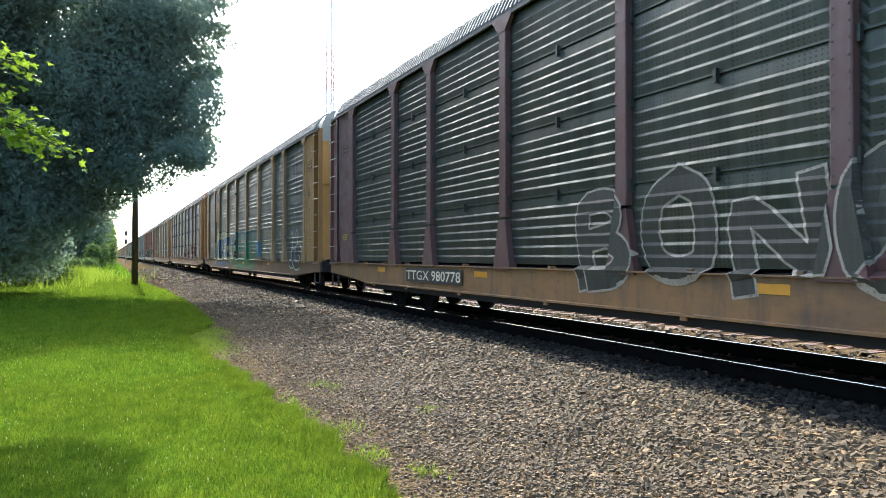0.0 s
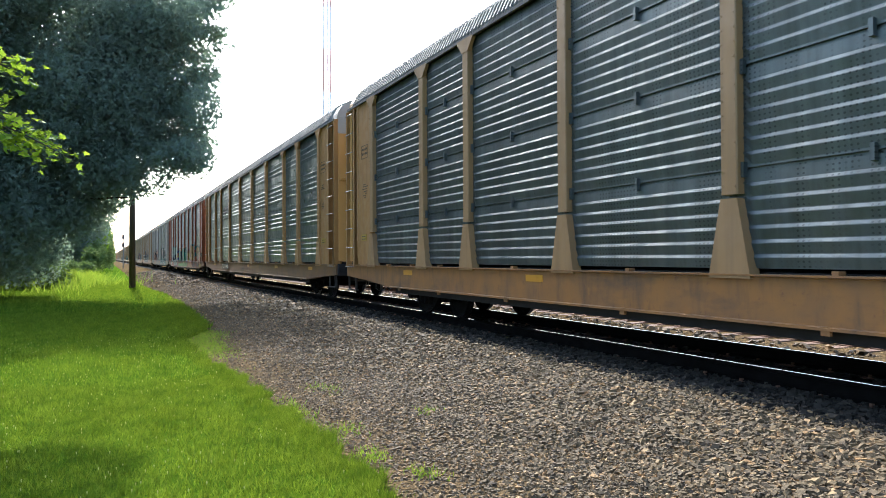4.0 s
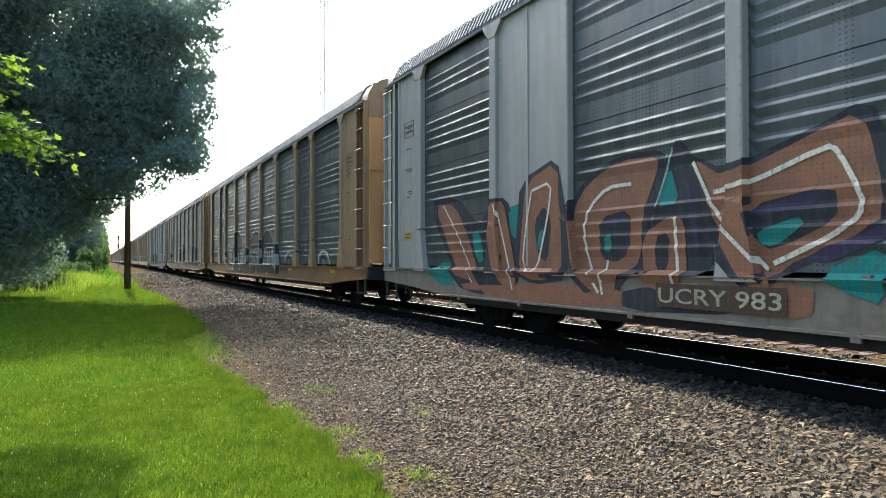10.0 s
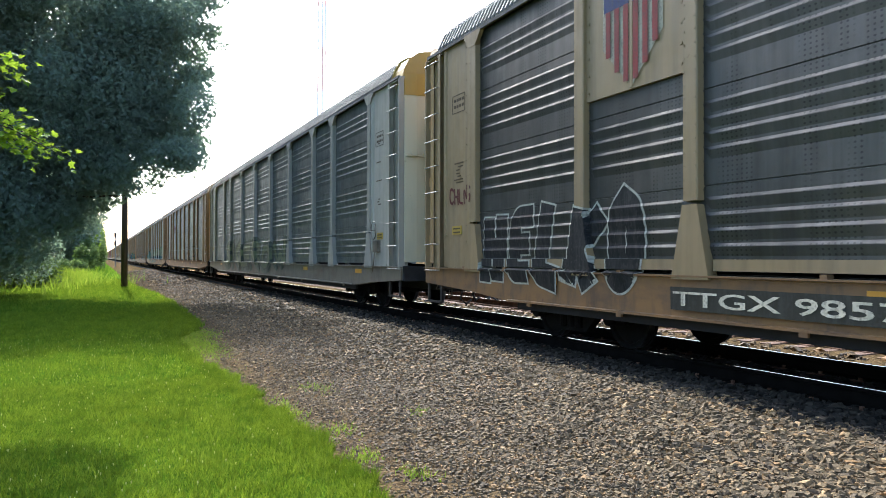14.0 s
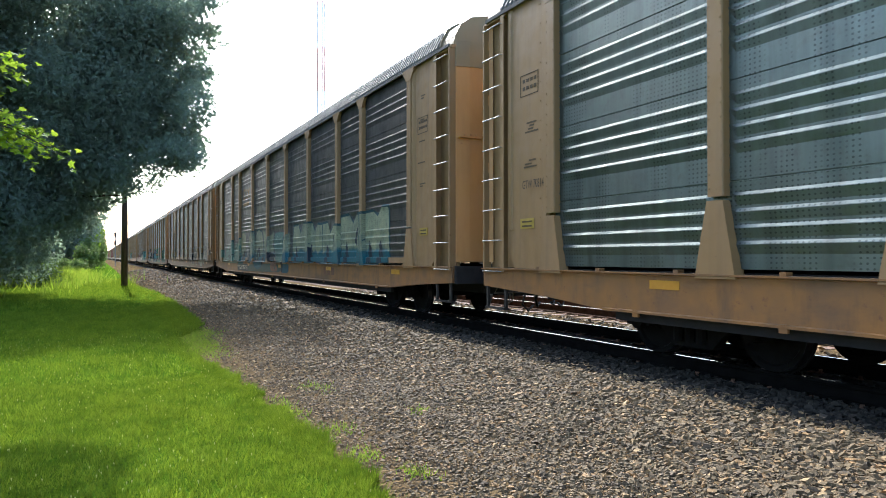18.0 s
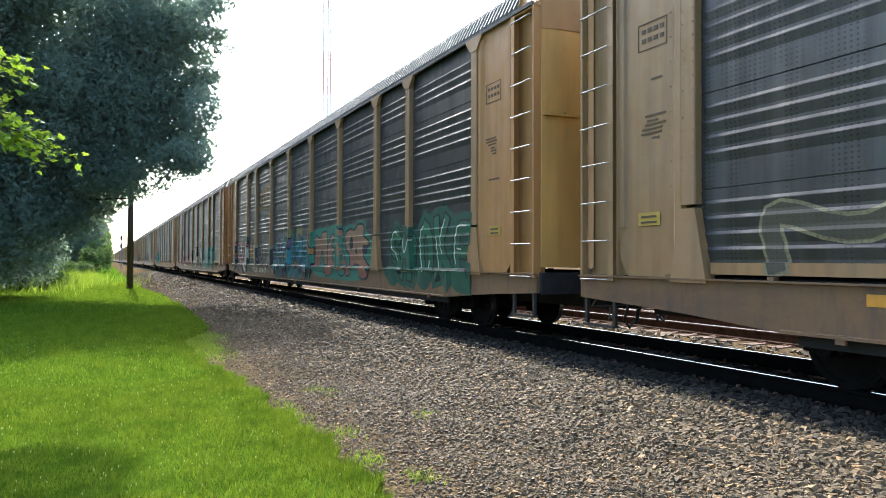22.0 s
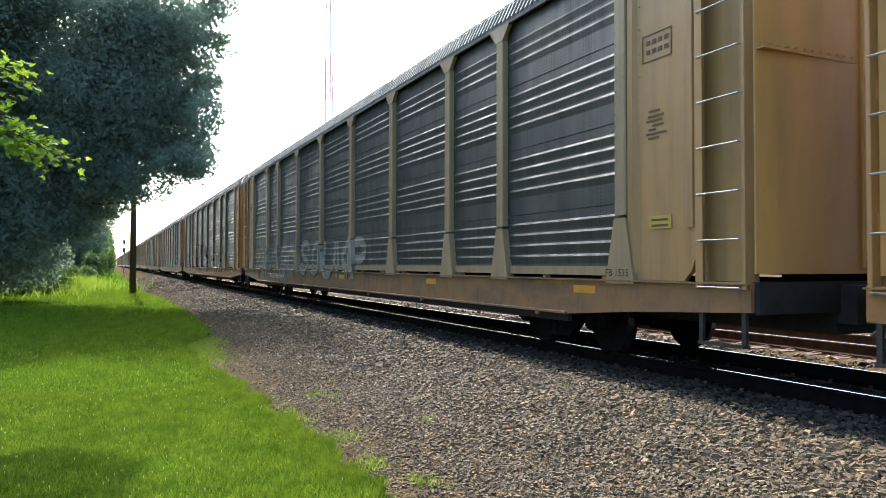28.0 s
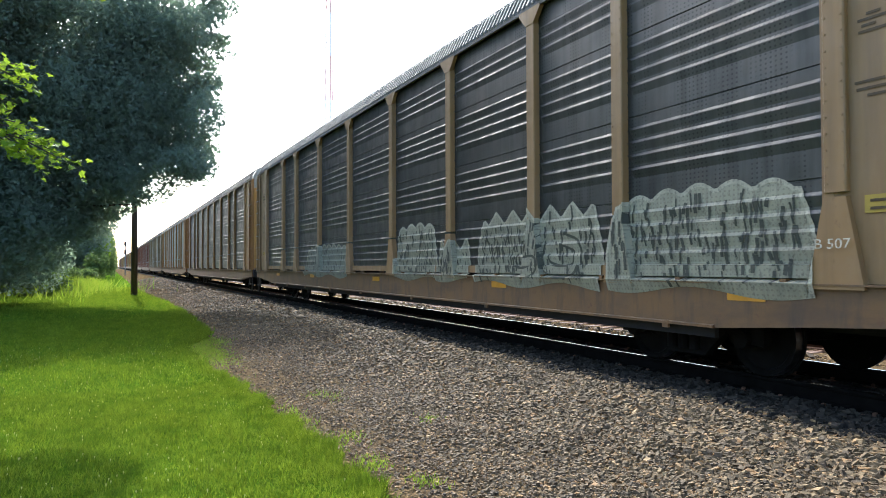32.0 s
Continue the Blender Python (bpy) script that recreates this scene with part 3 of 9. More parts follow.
def tree(name, at, height, blobs, leaves, size, seed, label, hue, trunk_r=0.4, limbs=9, core=0):
    thing = tagged(new(name), label, "tree")
    thing.location = at
    r = random.Random(seed)
    m = Mesh()
    m.tube([(0, 0, -0.3), (0.05, 0, 0.4), (0.1, 0.05, height * 0.3), (0.3, -0.2, height * 0.6), (0.2, 0, height * 0.85)],
           [trunk_r * 1.5, trunk_r, trunk_r * 0.8, trunk_r * 0.45, trunk_r * 0.12], 9)
    bark = wood_mat((0.075, 0.06, 0.05))
    put("trunk", m.data("trunk", bark, True), thing)
    for _ in range(limbs):
        c, rad = r.choice(blobs)
        z = min(c[2] * 0.8, height * (r.uniform(0.2, 0.55) if height > 10 else r.uniform(0.6, 0.75)))
        tip = [(0.72 if height > 10 else 1.0) * c[k] + rad[k] * r.uniform(-0.3, 0.3) for k in range(3)]
        limb = Mesh().tube([(0.1, 0, z), (tip[0] * 0.5, tip[1] * 0.5, z * 0.3 + tip[2] * 0.7), tip], [trunk_r * 0.4, trunk_r * 0.22, 0.03], 6)
        put("limb", limb.data("limb", bark, True), thing)
    v, f = leaf_cloud(leaves, blobs, size, seed)
    if core:
        inner, inner_f = leaf_cloud(core, [(c, tuple(0.72 * q for q in rad)) for c, rad in blobs[:20]], 2.6 * size, seed + 1, 0.95)
        v, f = np.concatenate([v, inner]), np.concatenate([f, inner_f + len(v)])
    put("crown", numpy_mesh("crown", v, f, leaf_mat(*hue)), thing, label="dense leafy crown")
    return thing


r1 = random.Random(5)
big = [((0, 0, 13), (8.0, 7, 7)), ((3.2, -1, 10.3), (4.6, 5, 4.4)), ((5.3, 0, 13.5), (4.5, 5, 4.5)), ((5.0, 0, 17), (4.2, 5, 4)), ((2.9, -2, 6.8), (3.0, 3.6, 2.1)),
       ((-4, -2, 8), (6, 5, 5)), ((-2, -3, 4.2), (4.5, 4, 3.6)), ((0.5, 1, 19), (6, 6, 4)), ((-7, -1, 5), (5, 5, 5)), ((-7, 0, 13), (6, 6, 6)), ((1.2, -1, 4.2), (2.2, 3, 1.4)), ((-6, 2, 2.6), (5, 4, 3)), ((-1.5, 3, 2.4), (3, 3, 2.4)), ((-10, 0, 3), (5, 4, 3.5)), ((5.6, -1, 19.5), (3.8, 4.5, 4.5)), ((-9, -4, 18), (7, 6, 6)), ((-3, -2, 21), (7, 6, 5)), ((-10, -6, 9), (6, 5, 6)), ((-6, -7, 15), (5, 4, 6)), ((-11, -8, 16), (5, 4, 6))]
for _ in range(26):
    a, b = r1.uniform(-0.9, 1.1), r1.uniform(-0.8, 1.0)
    big.append(((2.2 + 6.2 * math.cos(a) * math.cos(b), -6 + r1.uniform(0, 8), 12 + 8.5 * math.sin(b)), (r1.uniform(1.0, 1.9), r1.uniform(1.2, 2), r1.uniform(0.8, 1.5))))
for _ in range(46):
    z = r1.uniform(4.5, 21)
    reach = float(np.interp(z, [4.5, 6, 9, 13, 16, 21], [3.6, 4.8, 7.2, 9.7, 10.2, 9.6]))
    big.append(((reach - r1.uniform(0.2, 1.6), r1.uniform(-3.5, 2.5), z), (r1.uniform(0.5, 1.2), r1.uniform(0.6, 1.3), r1.uniform(0.35, 0.8))))
for _ in range(34):
    big.append(((r1.uniform(-7, 2.5), r1.uniform(-4, 3), r1.uniform(4.5, 20)), (r1.uniform(1.4, 2.3), r1.uniform(1.4, 2.2), r1.uniform(1.0, 1.7))))
for _ in range(16):
    big.append(((r1.uniform(-4.5, 1.5), r1.uniform(-7, -4.5), r1.uniform(8, 18)), (r1.uniform(1.3, 2.0), r1.uniform(1.0, 1.6), r1.uniform(1.0, 1.6))))
# DARK_LEAF is made pale and bluish to hold the haze before the crowns
DARK_LEAF = ((0.15, 0.195, 0.165), (0.175, 0.235, 0.185), 0.62, 0.12)
LIGHT_LEAF = ((0.07, 0.15, 0.02), (0.15, 0.26, 0.035), 0.5)
WEED_LEAF = ((0.075, 0.125, 0.045), (0.13, 0.19, 0.065), 0.32, 0.15)
# the crown was laid out about a trunk at (-3.3, 48); the tree stands nearer, its trunk further to the side
NEAR = 0.73
big = [((NEAR * (-3.3 + c[0]) + 5.2, NEAR * (48 + c[1]) - 35.0, 1.22 + NEAR * (c[2] - 1.72) + 0.5), tuple(NEAR * q for q in radii)) for c, radii in big if c[2] < (19.5 if c[0] > 7 else 17.5)]
tree("maple_tree", (-5.2, 35.0, -0.5), 14.5, big, 270000, 0.09, 3, "large dark backlit maple tree beside the lawn", DARK_LEAF, 0.4, 14, 26000)
tree("background_tree", (-10, 62, -0.4), 17, [((0, 0, 10), (8, 6, 7)), ((-5, -3, 6), (6, 5, 5)), ((3, -3, 5), (5, 5, 4.5)), ((0, -5, 3), (7, 4, 3))], 26000, 0.24, 11,
     "dark broadleaf tree in the wood beside the lawn", DARK_LEAF, 0.35)
tree("background_tree", (-14, 40, -0.4), 18, [((0, 0, 11), (7, 7, 7)), ((2, -3, 6), (6, 6, 5)), ((3, 0, 3), (5, 5, 3))], 22000, 0.24, 12,
     "dark broadleaf tree at the edge of the lawn", DARK_LEAF, 0.35)
wood = [o for o in scene.objects if o.name.startswith("background_tree") and not o.parent]
# unseen trees, added to the left and behind to darken the wagons' reflections
for i, (x, y) in enumerate(((-26, 52), (-30, 30), (-34, -45))):
    copy_thing(wood[i % 2], pose(x, y, -0.4, rz=40 * i))
# the tree at (-9.5, 57), behind the maple, is added to shade the lawn
for x, y in ((-10, 92), (-18, 84), (-5, 118), (-9.5, 57)):
    copy_thing(wood[0], pose(x, y, -0.4, rz=x * 9))
# a tree behind the viewer's side of the lawn, whose twig hangs into view and whose shade lies on the grass
tree("young_maple_tree", (-2.95, 13.4, -0.45), 8, [((2.3, 1.6, 7.6), (0.9, 1.3, 0.7)), ((2.6, 3.3, 8.0), (0.7, 0.6, 0.6)), ((1.2, 0.4, 7.8), (1.2, 1.2, 0.8)), ((0, -1.2, 6.5), (1.6, 1.6, 1.5))], 9500, 0.085, 21,
     "young green maple tree on the lawn", LIGHT_LEAF, 0.11, 6)


def shrub(at, radii, leaves, size, seed, hue, label):
    thing = tagged(new("bush"), label, "bush", group="undergrowth beside the lawn")
    thing.location = at
    r = random.Random(seed)
    m = Mesh()
    for _ in range(5):
        m.tube([(0, 0, -0.1), (r.uniform(-0.4, 0.4) * radii[0], r.uniform(-0.4, 0.4) * radii[1], radii[2] * 0.7)], [0.03, 0.01], 5)
    put("stems", m.data("stems", wood_mat((0.075, 0.06, 0.05))), thing)
    blobs = [((r.uniform(-0.6, 0.6) * radii[0], r.uniform(-0.6, 0.6) * radii[1], radii[2] * r.uniform(0.35, 0.75)),
              tuple(q * r.uniform(0.35, 0.6) for q in radii)) for _ in range(6)]
    v, f = leaf_cloud(leaves, blobs, size, seed, 0.8)
    put("foliage", numpy_mesh("foliage", v, f, leaf_mat(*hue)), thing)


rs = random.Random(9)
for i in range(7):
    shrub((-10.0 + i * 1.15 + rs.uniform(-0.4, 0.4), 60 + i * 1.8 + rs.uniform(-1, 1), -0.45), (rs.uniform(1.1, 1.6), 1.2, rs.uniform(0.9, 1.5)), 1600, 0.10, 20 + i, WEED_LEAF,
          "light green weeds and shrubs at the foot of the trees")
for i in range(6):
    shrub((-6.4 + i * 0.75, 44.6 + 0.3 * (i % 3), -0.48), (0.9, 0.8, rs.uniform(0.8, 1.5)), 1500, 0.09, 80 + i, WEED_LEAF, "green weeds in front of the tree trunk")
for i in range(9):
    shrub((-8.5 + i * 0.85 + rs.uniform(-0.4, 0.4), 52 + i * 3.5 + rs.uniform(-3, 3), -0.45), (rs.uniform(1.0, 1.7), 1.3, rs.uniform(0.8, 1.5)), 1300, 0.11, 40 + i, WEED_LEAF,
          "sunlit light green weeds and shrubs under the trees")
for i in range(6):
    shrub((-1.2 + i * 0.35, 95 + i * 14, -0.4), (1.6, 2.0, 3.0 + i * 0.8), 1500, 0.2, 60 + i, WEED_LEAF, "tall sunlit shrub beside the track bed")
for i in range(3):
    tree("distant_tree", (-4.5 + i * 1.0, 120 + i * 55, -0.4), 12 + 2 * i, [((0, 0, 7 + i), (4, 4, 5)), ((1.5, 0, 4), (3, 3, 3))], 5000, 0.4, 70 + i,
         "distant hazy tree beside the track", LIGHT_LEAF, 0.3, 5)

# twig of maple leaves that hangs into view
LOBES = [(0, -0.15), (0.28, 0.0), (0.55, -0.05), (0.42, 0.22), (0.72, 0.45), (0.40, 0.48), (0.22, 0.55), (0.0, 1.0)]
LOBES = LOBES + [(-x, y) for x, y in LOBES[-2:0:-1]]


def maple_twig(at, tips, leaves, seed, near=0.45):
    thing = tagged(new("maple_branch"), "hanging maple branch with bright green backlit leaves", "branch")
    thing.location = at
    r = random.Random(seed)
    bark = wood_mat((0.075, 0.06, 0.05))
    root = Vector((-2.93, 13.45, 5.4)) - Vector(at)
    put("stem", Mesh().tube([tuple(root), tuple(root * 0.55 + Vector((-0.2, 0, 0.1))), (-0.3, 0, 0.05)], [0.045, 0.03, 0.012], 6).data("stem", bark), thing)
    tips = [Vector(p) for p in tips]
    for tip in tips:
        m = Mesh().tube([(-0.3, 0, 0.05), tip * 0.5 + Vector((0, 0, 0.05)), tip], [0.012, 0.007, 0.003], 5)
        put("twig", m.data("twig", bark), thing)
    leaf = Mesh()
    for _ in range(leaves):
        tip = r.choice(tips)
        p = tip * r.uniform(near, 1.03) + Vector((r.gauss(0, 0.05), r.gauss(0, 0.15), r.gauss(-0.02, 0.05)))
        s = r.uniform(0.05, 0.075)
        turn = Euler((r.uniform(-1.2, 0.6), r.uniform(-0.7, 0.7), r.uniform(0, 6.3))).to_matrix()
        leaf.poly([p + turn @ Vector((x * s, y * s, 0.25 * s * abs(x))) for x, y in LOBES], [tuple(range(len(LOBES)))])
    put("leaves", leaf.data("leaves", leaf_mat((0.13, 0.23, 0.02), (0.24, 0.34, 0.04), 0.55)), thing)


maple_twig((-1.2, 7.2, 3.02), ((0.68, 0, -0.10), (0.62, 0.1, -0.22), (0.5, -0.1, -0.06)), 55, 1)
maple_twig((-1.3, 7.3, 2.74), ((0.52, 0, -0.06), (0.48, 0.1, -0.14)), 40, 2)
maple_twig((-1.2, 7.3, 2.52), ((0.98, 0, -0.42), (0.8, 0.1, -0.2), (0.62, -0.1, -0.08), (0.7, 0, -0.38), (0.5, 0, -0.3), (0.9, 0.1, -0.32)), 230, 3, 0.3)

# telegraph pole
pole = tagged(new("utility_pole"), "tall dark brown wooden utility pole at the lawn's edge", "pole")
pole.location = (1.35, 45.0, -0.5)
put("shaft", Mesh().tube([(0, 0, -0.5), (0, 0, 5), (0, 0, 10.5)], [0.19, 0.17, 0.13], 12).data("shaft", wood_mat((0.10, 0.065, 0.045)), True), pole)
put("crossarm", Mesh().box(-1.2, 1.2, -0.06, 0.06, 9.6, 9.74).data("crossarm", wood_mat((0.10, 0.065, 0.045))), pole)

# signal beside the far track
mast = tagged(new("railway_signal"), "distant grey railway signal mast with two lamp heads", "signal")
mast.location = (2.9, 150, -0.5)
put("mast", Mesh().tube([(0, 0, 0), (0, 0, 6.5)], 0.09, 8).data("mast", steel((0.25, 0.26, 0.27), 0.5, 0.5)), mast)
for z in (4.0, 5.6):
    put("signal_head", Mesh().chamfer(-0.22, 0.22, -0.12, 0.12, z, z + 0.9, 0.1).data("signal_head", steel((0.02, 0.02, 0.02), 0.5, 0.2)), mast)

# lattice radio mast
tower = tagged(new("radio_tower"), "tall red and white steel lattice radio tower", "tower")
tower.location = (55.5, 192, -0.5)
legs = [(1.15 * math.cos(a), 1.15 * math.sin(a)) for a in (0.4, 0.4 + math.tau / 3, 0.4 + 2 * math.tau / 3)]
for k in range(8):
    m = Mesh()
    z0, z1 = k * 12.0, k * 12.0 + 12.0
    for x, y in legs:
        m.tube([(x, y, z0), (x, y, z1)], 0.22, 5)
    for s in range(6):
        za, zb = z0 + 2 * s, z0 + 2 * s + 2
        for i in range(3):
            a, b = legs[i], legs[(i + 1) % 3]
            m.tube([(*a, za), (*b, za)], 0.09, 4)
            m.tube([(*a, za), (*b, zb)], 0.085, 4)
    put("tower_section", m.data("tower_section", plain((0.66, 0.66, 0.67) if k % 2 else (0.55, 0.33, 0.28))), tower)


# ---------------------------------------------------------------- auto-rack wagons
LENGTH = 29.325
HALF = 14.08
POSTS = (-12.15, -9.2, -7.25, -4.35, -1.45, 1.45, 4.35, 7.25, 9.2, 12.15)
SIDE_Z0, SIDE_Z1 = 1.10, 5.03
SILL_X, PANEL_X, POST_X, END_X = -1.60, -1.525, -1.625, -1.57
# the up-facing step of each corrugation; four tiers of sheets
RIDGES = {
    "grouped": tuple(round(base + 0.163 * k, 3) for base in (1.365, 2.38, 3.395, 4.40) for k in range(4 if base < 4 else 3)),
    "dense": tuple(round(base + 0.142 * k, 3) for base in (1.22, 2.24, 3.27, 4.29) for k in range(6 if base < 4 else 5)),
}
SEAMS = {"grouped": (1.99, 3.01, 4.02), "dense": (2.08, 3.11, 4.13)}
STEP, BACK, DEEP = 0.017, 0.10, 0.018


def ridge(style, z):
    """How far a corrugated sheet stands out at a height: a short step facing up, then a long slope back."""
    for r in RIDGES[style]:
        d = r - z
        if -STEP < d < STEP:
            return DEEP * (d + STEP) / (2 * STEP)
        if STEP <= d < STEP + BACK:
            return DEEP * (1 - (d - STEP) / BACK)
    return 0.0


@once
def panel_mesh(width, style, mat):
    """One corrugated side sheet; its ridges run out to points just before the posts."""
    zs = {SIDE_Z0, SIDE_Z1}
    for r in RIDGES[style]:
        zs |= {r - STEP - BACK, r - STEP - 0.004, r - STEP + 0.004, r + STEP}
    groove = 0.016 if style == "dense" else 0.005
    for q in SEAMS[style]:
        zs |= {q - groove - 0.004, q - groove, q + groove, q + groove + 0.004}
    zs = sorted(z for z in zs if SIDE_Z0 <= z <= SIDE_Z1)
    ys = [-width / 2, -width / 2 + 0.12, -width / 2 + 0.20, width / 2 - 0.20, width / 2 - 0.12, width / 2]
    m = Mesh()
    n = len(zs)

    def out(i, z):
        if any(abs(z - q) < groove + 0.001 for q in SEAMS[style]):
            return -0.03 if style == "dense" else -0.012
        return ridge(style, z) if 1 < i < 4 else 0.0
    verts = [(PANEL_X - out(i, z), y, z) for i, y in enumerate(ys) for z in zs]
    m.poly(verts, [(i * n + j, i * n + j + 1, (i + 1) * n + j + 1, (i + 1) * n + j) for i in range(5) for j in range(n - 1)])
    m.box(PANEL_X + 0.035, PANEL_X + 0.05, ys[0], ys[-1], SIDE_Z0, SIDE_Z1)
    if style == "dense":
        for q in SEAMS[style]:
            for y in (ys[1], 0.0, ys[-2]):
                m.box(PANEL_X - 0.05, PANEL_X, y - 0.022, y + 0.022, q - 0.075, q + 0.075)
    # rows of rivets along both edges
    for y in (ys[0] + 0.115, ys[-1] - 0.115):
        for k in range(26):
            z = SIDE_Z0 + 0.1 + k * 0.15
            m.box(PANEL_X - 0.012, PANEL_X, y - 0.009, y + 0.009, z - 0.009, z + 0.009)
    return m.data("side_panel", mat)


@once
def flat_panel_mesh(width, z0, z1, mat):
    m = Mesh().box(PANEL_X - 0.045, PANEL_X + 0.03, -width / 2 + 0.1, width / 2 - 0.1, z0, z1)
    m.box(PANEL_X - 0.06, PANEL_X - 0.04, -0.03, 0.03, z0 + 0.02, z1 - 0.02)
    for y in (-width / 2 + 0.16, width / 2 - 0.16):
        for k in range(8):
            z = z0 + 0.1 + k * (z1 - z0 - 0.2) / 7
            m.box(PANEL_X - 0.057, PANEL_X - 0.044, y - 0.014, y + 0.014, z - 0.014, z + 0.014)
    return m.data("flat_panel", mat)


def post_half(z):
    return 0.105 if z > 1.80 else 0.105 + (1.80 - z) / 0.80 * 0.16


@once
def post_mesh(mat, flare):
    """A side post with a triangular foot plate that laps over the sill and a fanned head under the eave."""
    m = Mesh()
    w = 0.105
    ring = [(POST_X + 0.13, -w), (POST_X + 0.012, -w), (POST_X, -w + 0.012), (POST_X, w - 0.012), (POST_X + 0.012, w), (POST_X + 0.13, w)]
    m.prism(ring, "z", 1.84, SIDE_Z1)
    b = post_half(1.0) if flare else w
    m.poly([(POST_X - 0.006, -w, 1.80), (POST_X - 0.006, w, 1.80), (POST_X - 0.012, b, 1.0), (POST_X - 0.012, -b, 1.0),
            (POST_X + 0.13, -w, 1.80), (POST_X + 0.13, w, 1.80), (POST_X + 0.13, b, 1.0), (POST_X + 0.13, -b, 1.0)],
           [(0, 1, 2, 3), (4, 7, 6, 5), (0, 4, 5, 1), (1, 5, 6, 2), (2, 6, 7, 3), (3, 7, 4, 0)])
    # fanned head, rivets
    m.prism([(-w, 4.80), (w, 4.80), (0.29, 5.0), (0.29, SIDE_Z1 + 0.01), (-0.29, SIDE_Z1 + 0.01), (-0.29, 5.0)], "x", POST_X - 0.008, POST_X + 0.06)
    for k in range(20):
        z = 1.92 + k * 0.145
        for y in (-0.075, 0.075):
            m.box(POST_X - 0.006, POST_X, y - 0.009, y + 0.009, z - 0.009, z + 0.009)
    return m.data("side_post", mat)


@once
def sill_mesh(mat):
    """The wagon's long side sill with its flanges, drop steps and tie-down brackets."""
    ring = [(SILL_X + 0.18, 1.045), (SILL_X - 0.045, 1.045), (SILL_X - 0.045, 1.028), (SILL_X, 1.02), (SILL_X, 0.60), (SILL_X - 0.035, 0.59), (SILL_X - 0.035, 0.565), (SILL_X + 0.18, 0.565)]
    m = Mesh().prism(ring, "y", -11.0, 11.0)
    for s in (-1, 1):
        side = [(s * 11.0, 0.565), (s * 11.0, 1.045), (s * HALF, 1.045), (s * HALF, 0.76), (s * 12.9, 0.70), (s * 12.2, 0.66)]
        m.poly([(SILL_X, y, z) for y, z in side] + [(SILL_X + 0.18, y, z) for y, z in side],
               [(0, 1, 2, 3, 4, 5), (11, 10, 9, 8, 7, 6), (0, 6, 7, 1), (1, 7, 8, 2), (2, 8, 9, 3), (3, 9, 10, 4), (4, 10, 11, 5), (5, 11, 6, 0)])
        m.box(SILL_X - 0.045, SILL_X + 0.01, min(s * 11.0, s * HALF), max(s * 11.0, s * HALF), 1.03, 1.047)
    # hold-down clamps in the slot under the sheets
    for k in range(-9, 10):
        y = k * 1.35 + 0.3
        m.box(SILL_X - 0.03, SILL_X + 0.06, y - 0.035, y + 0.035, 1.04, 1.085)
    for y in (-10.3, -6.1, -2.9, 0.4, 3.1, 5.9, 8.4, 10.4):
        m.box(SILL_X - 0.03, SILL_X, y - 0.045, y + 0.045, 0.52, 0.60)
    return m.data("side_sill", mat)


@once
def frame_mesh():
    """The dark underframe: deck, centre sill, cross-bearers, draft gear, brake gear."""
    m = Mesh().box(-1.45, 1.45, -HALF, HALF, 0.98, 1.06).box(-0.35, 0.35, -HALF, HALF, 0.5, 0.98).prism([(-8.9, 0.5), (-7.6, 0.30), (7.6, 0.30), (8.9, 0.5)], "x", -0.36, 0.36)
    for k in range(-6, 7):
        m.box(-1.42, 1.42, k * 2.05 - 0.05, k * 2.05 + 0.05, 0.68, 0.98)
    # side strips below the sills, black for the shade on the lower flange
    for x in (-1.5, 1.44):
        m.box(x, x + 0.06, -10.9, 10.9, 0.45, 0.60)
    m.box(-1.2, -0.6, -4.5, -3.2, 0.42, 0.9).box(-1.0, -0.5, 2.0, 3.3, 0.45, 0.85)
    m.tube([(-0.9, -2.9, 0.62), (-0.9, 1.8, 0.62)], 0.16, 10)
    m.tube([(-1.3, -8.5, 0.56), (-1.3, 8.5, 0.56)], 0.025, 5)
    # near-black steel takes in the darkness under the deck
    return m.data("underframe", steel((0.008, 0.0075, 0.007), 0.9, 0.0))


@once
def roof_mesh(mat):
    """A ribbed roof: eave flashing, rounded shoulder and a flat crown."""
    ring = [(-1.61, 5.05), (-1.60, 5.10), (-1.565, 5.17), (-1.47, 5.37), (-1.27, 5.56), (-0.85, 5.69), (-0.3, 5.74)]
    ring = ring + [(-x, z) for x, z in ring[::-1]]
    m = Mesh()
    n = len(ring)
    ys, out = [], []
    y = -13.5
    while y < 13.5:
        for dy, o in ((0.0, 0.0), (0.018, 0.034), (0.068, 0.034), (0.086, 0.0)):
            ys.append(y + dy)
            out.append(o)
        y += 0.134
    verts = []
    for y, o in zip(ys, out):
        for i, (x, z) in enumerate(ring):
            e = o if 1 <= i < n - 1 else 0.0
            k = math.hypot(x, (z - 4.2) * 1.2)
            verts.append((x * (1 + e / k), y, z + e * (z - 4.2) / k))
    m.poly(verts, [(j * n + i, j * n + i + 1, (j + 1) * n + i + 1, (j + 1) * n + i) for j in range(len(ys) - 1) for i in range(n - 1)])
    m.box(-1.63, -1.585, -HALF + 0.1, HALF - 0.1, 5.02, 5.075).box(1.585, 1.63, -HALF + 0.1, HALF - 0.1, 5.02, 5.075)
    return m.data("roof", mat)


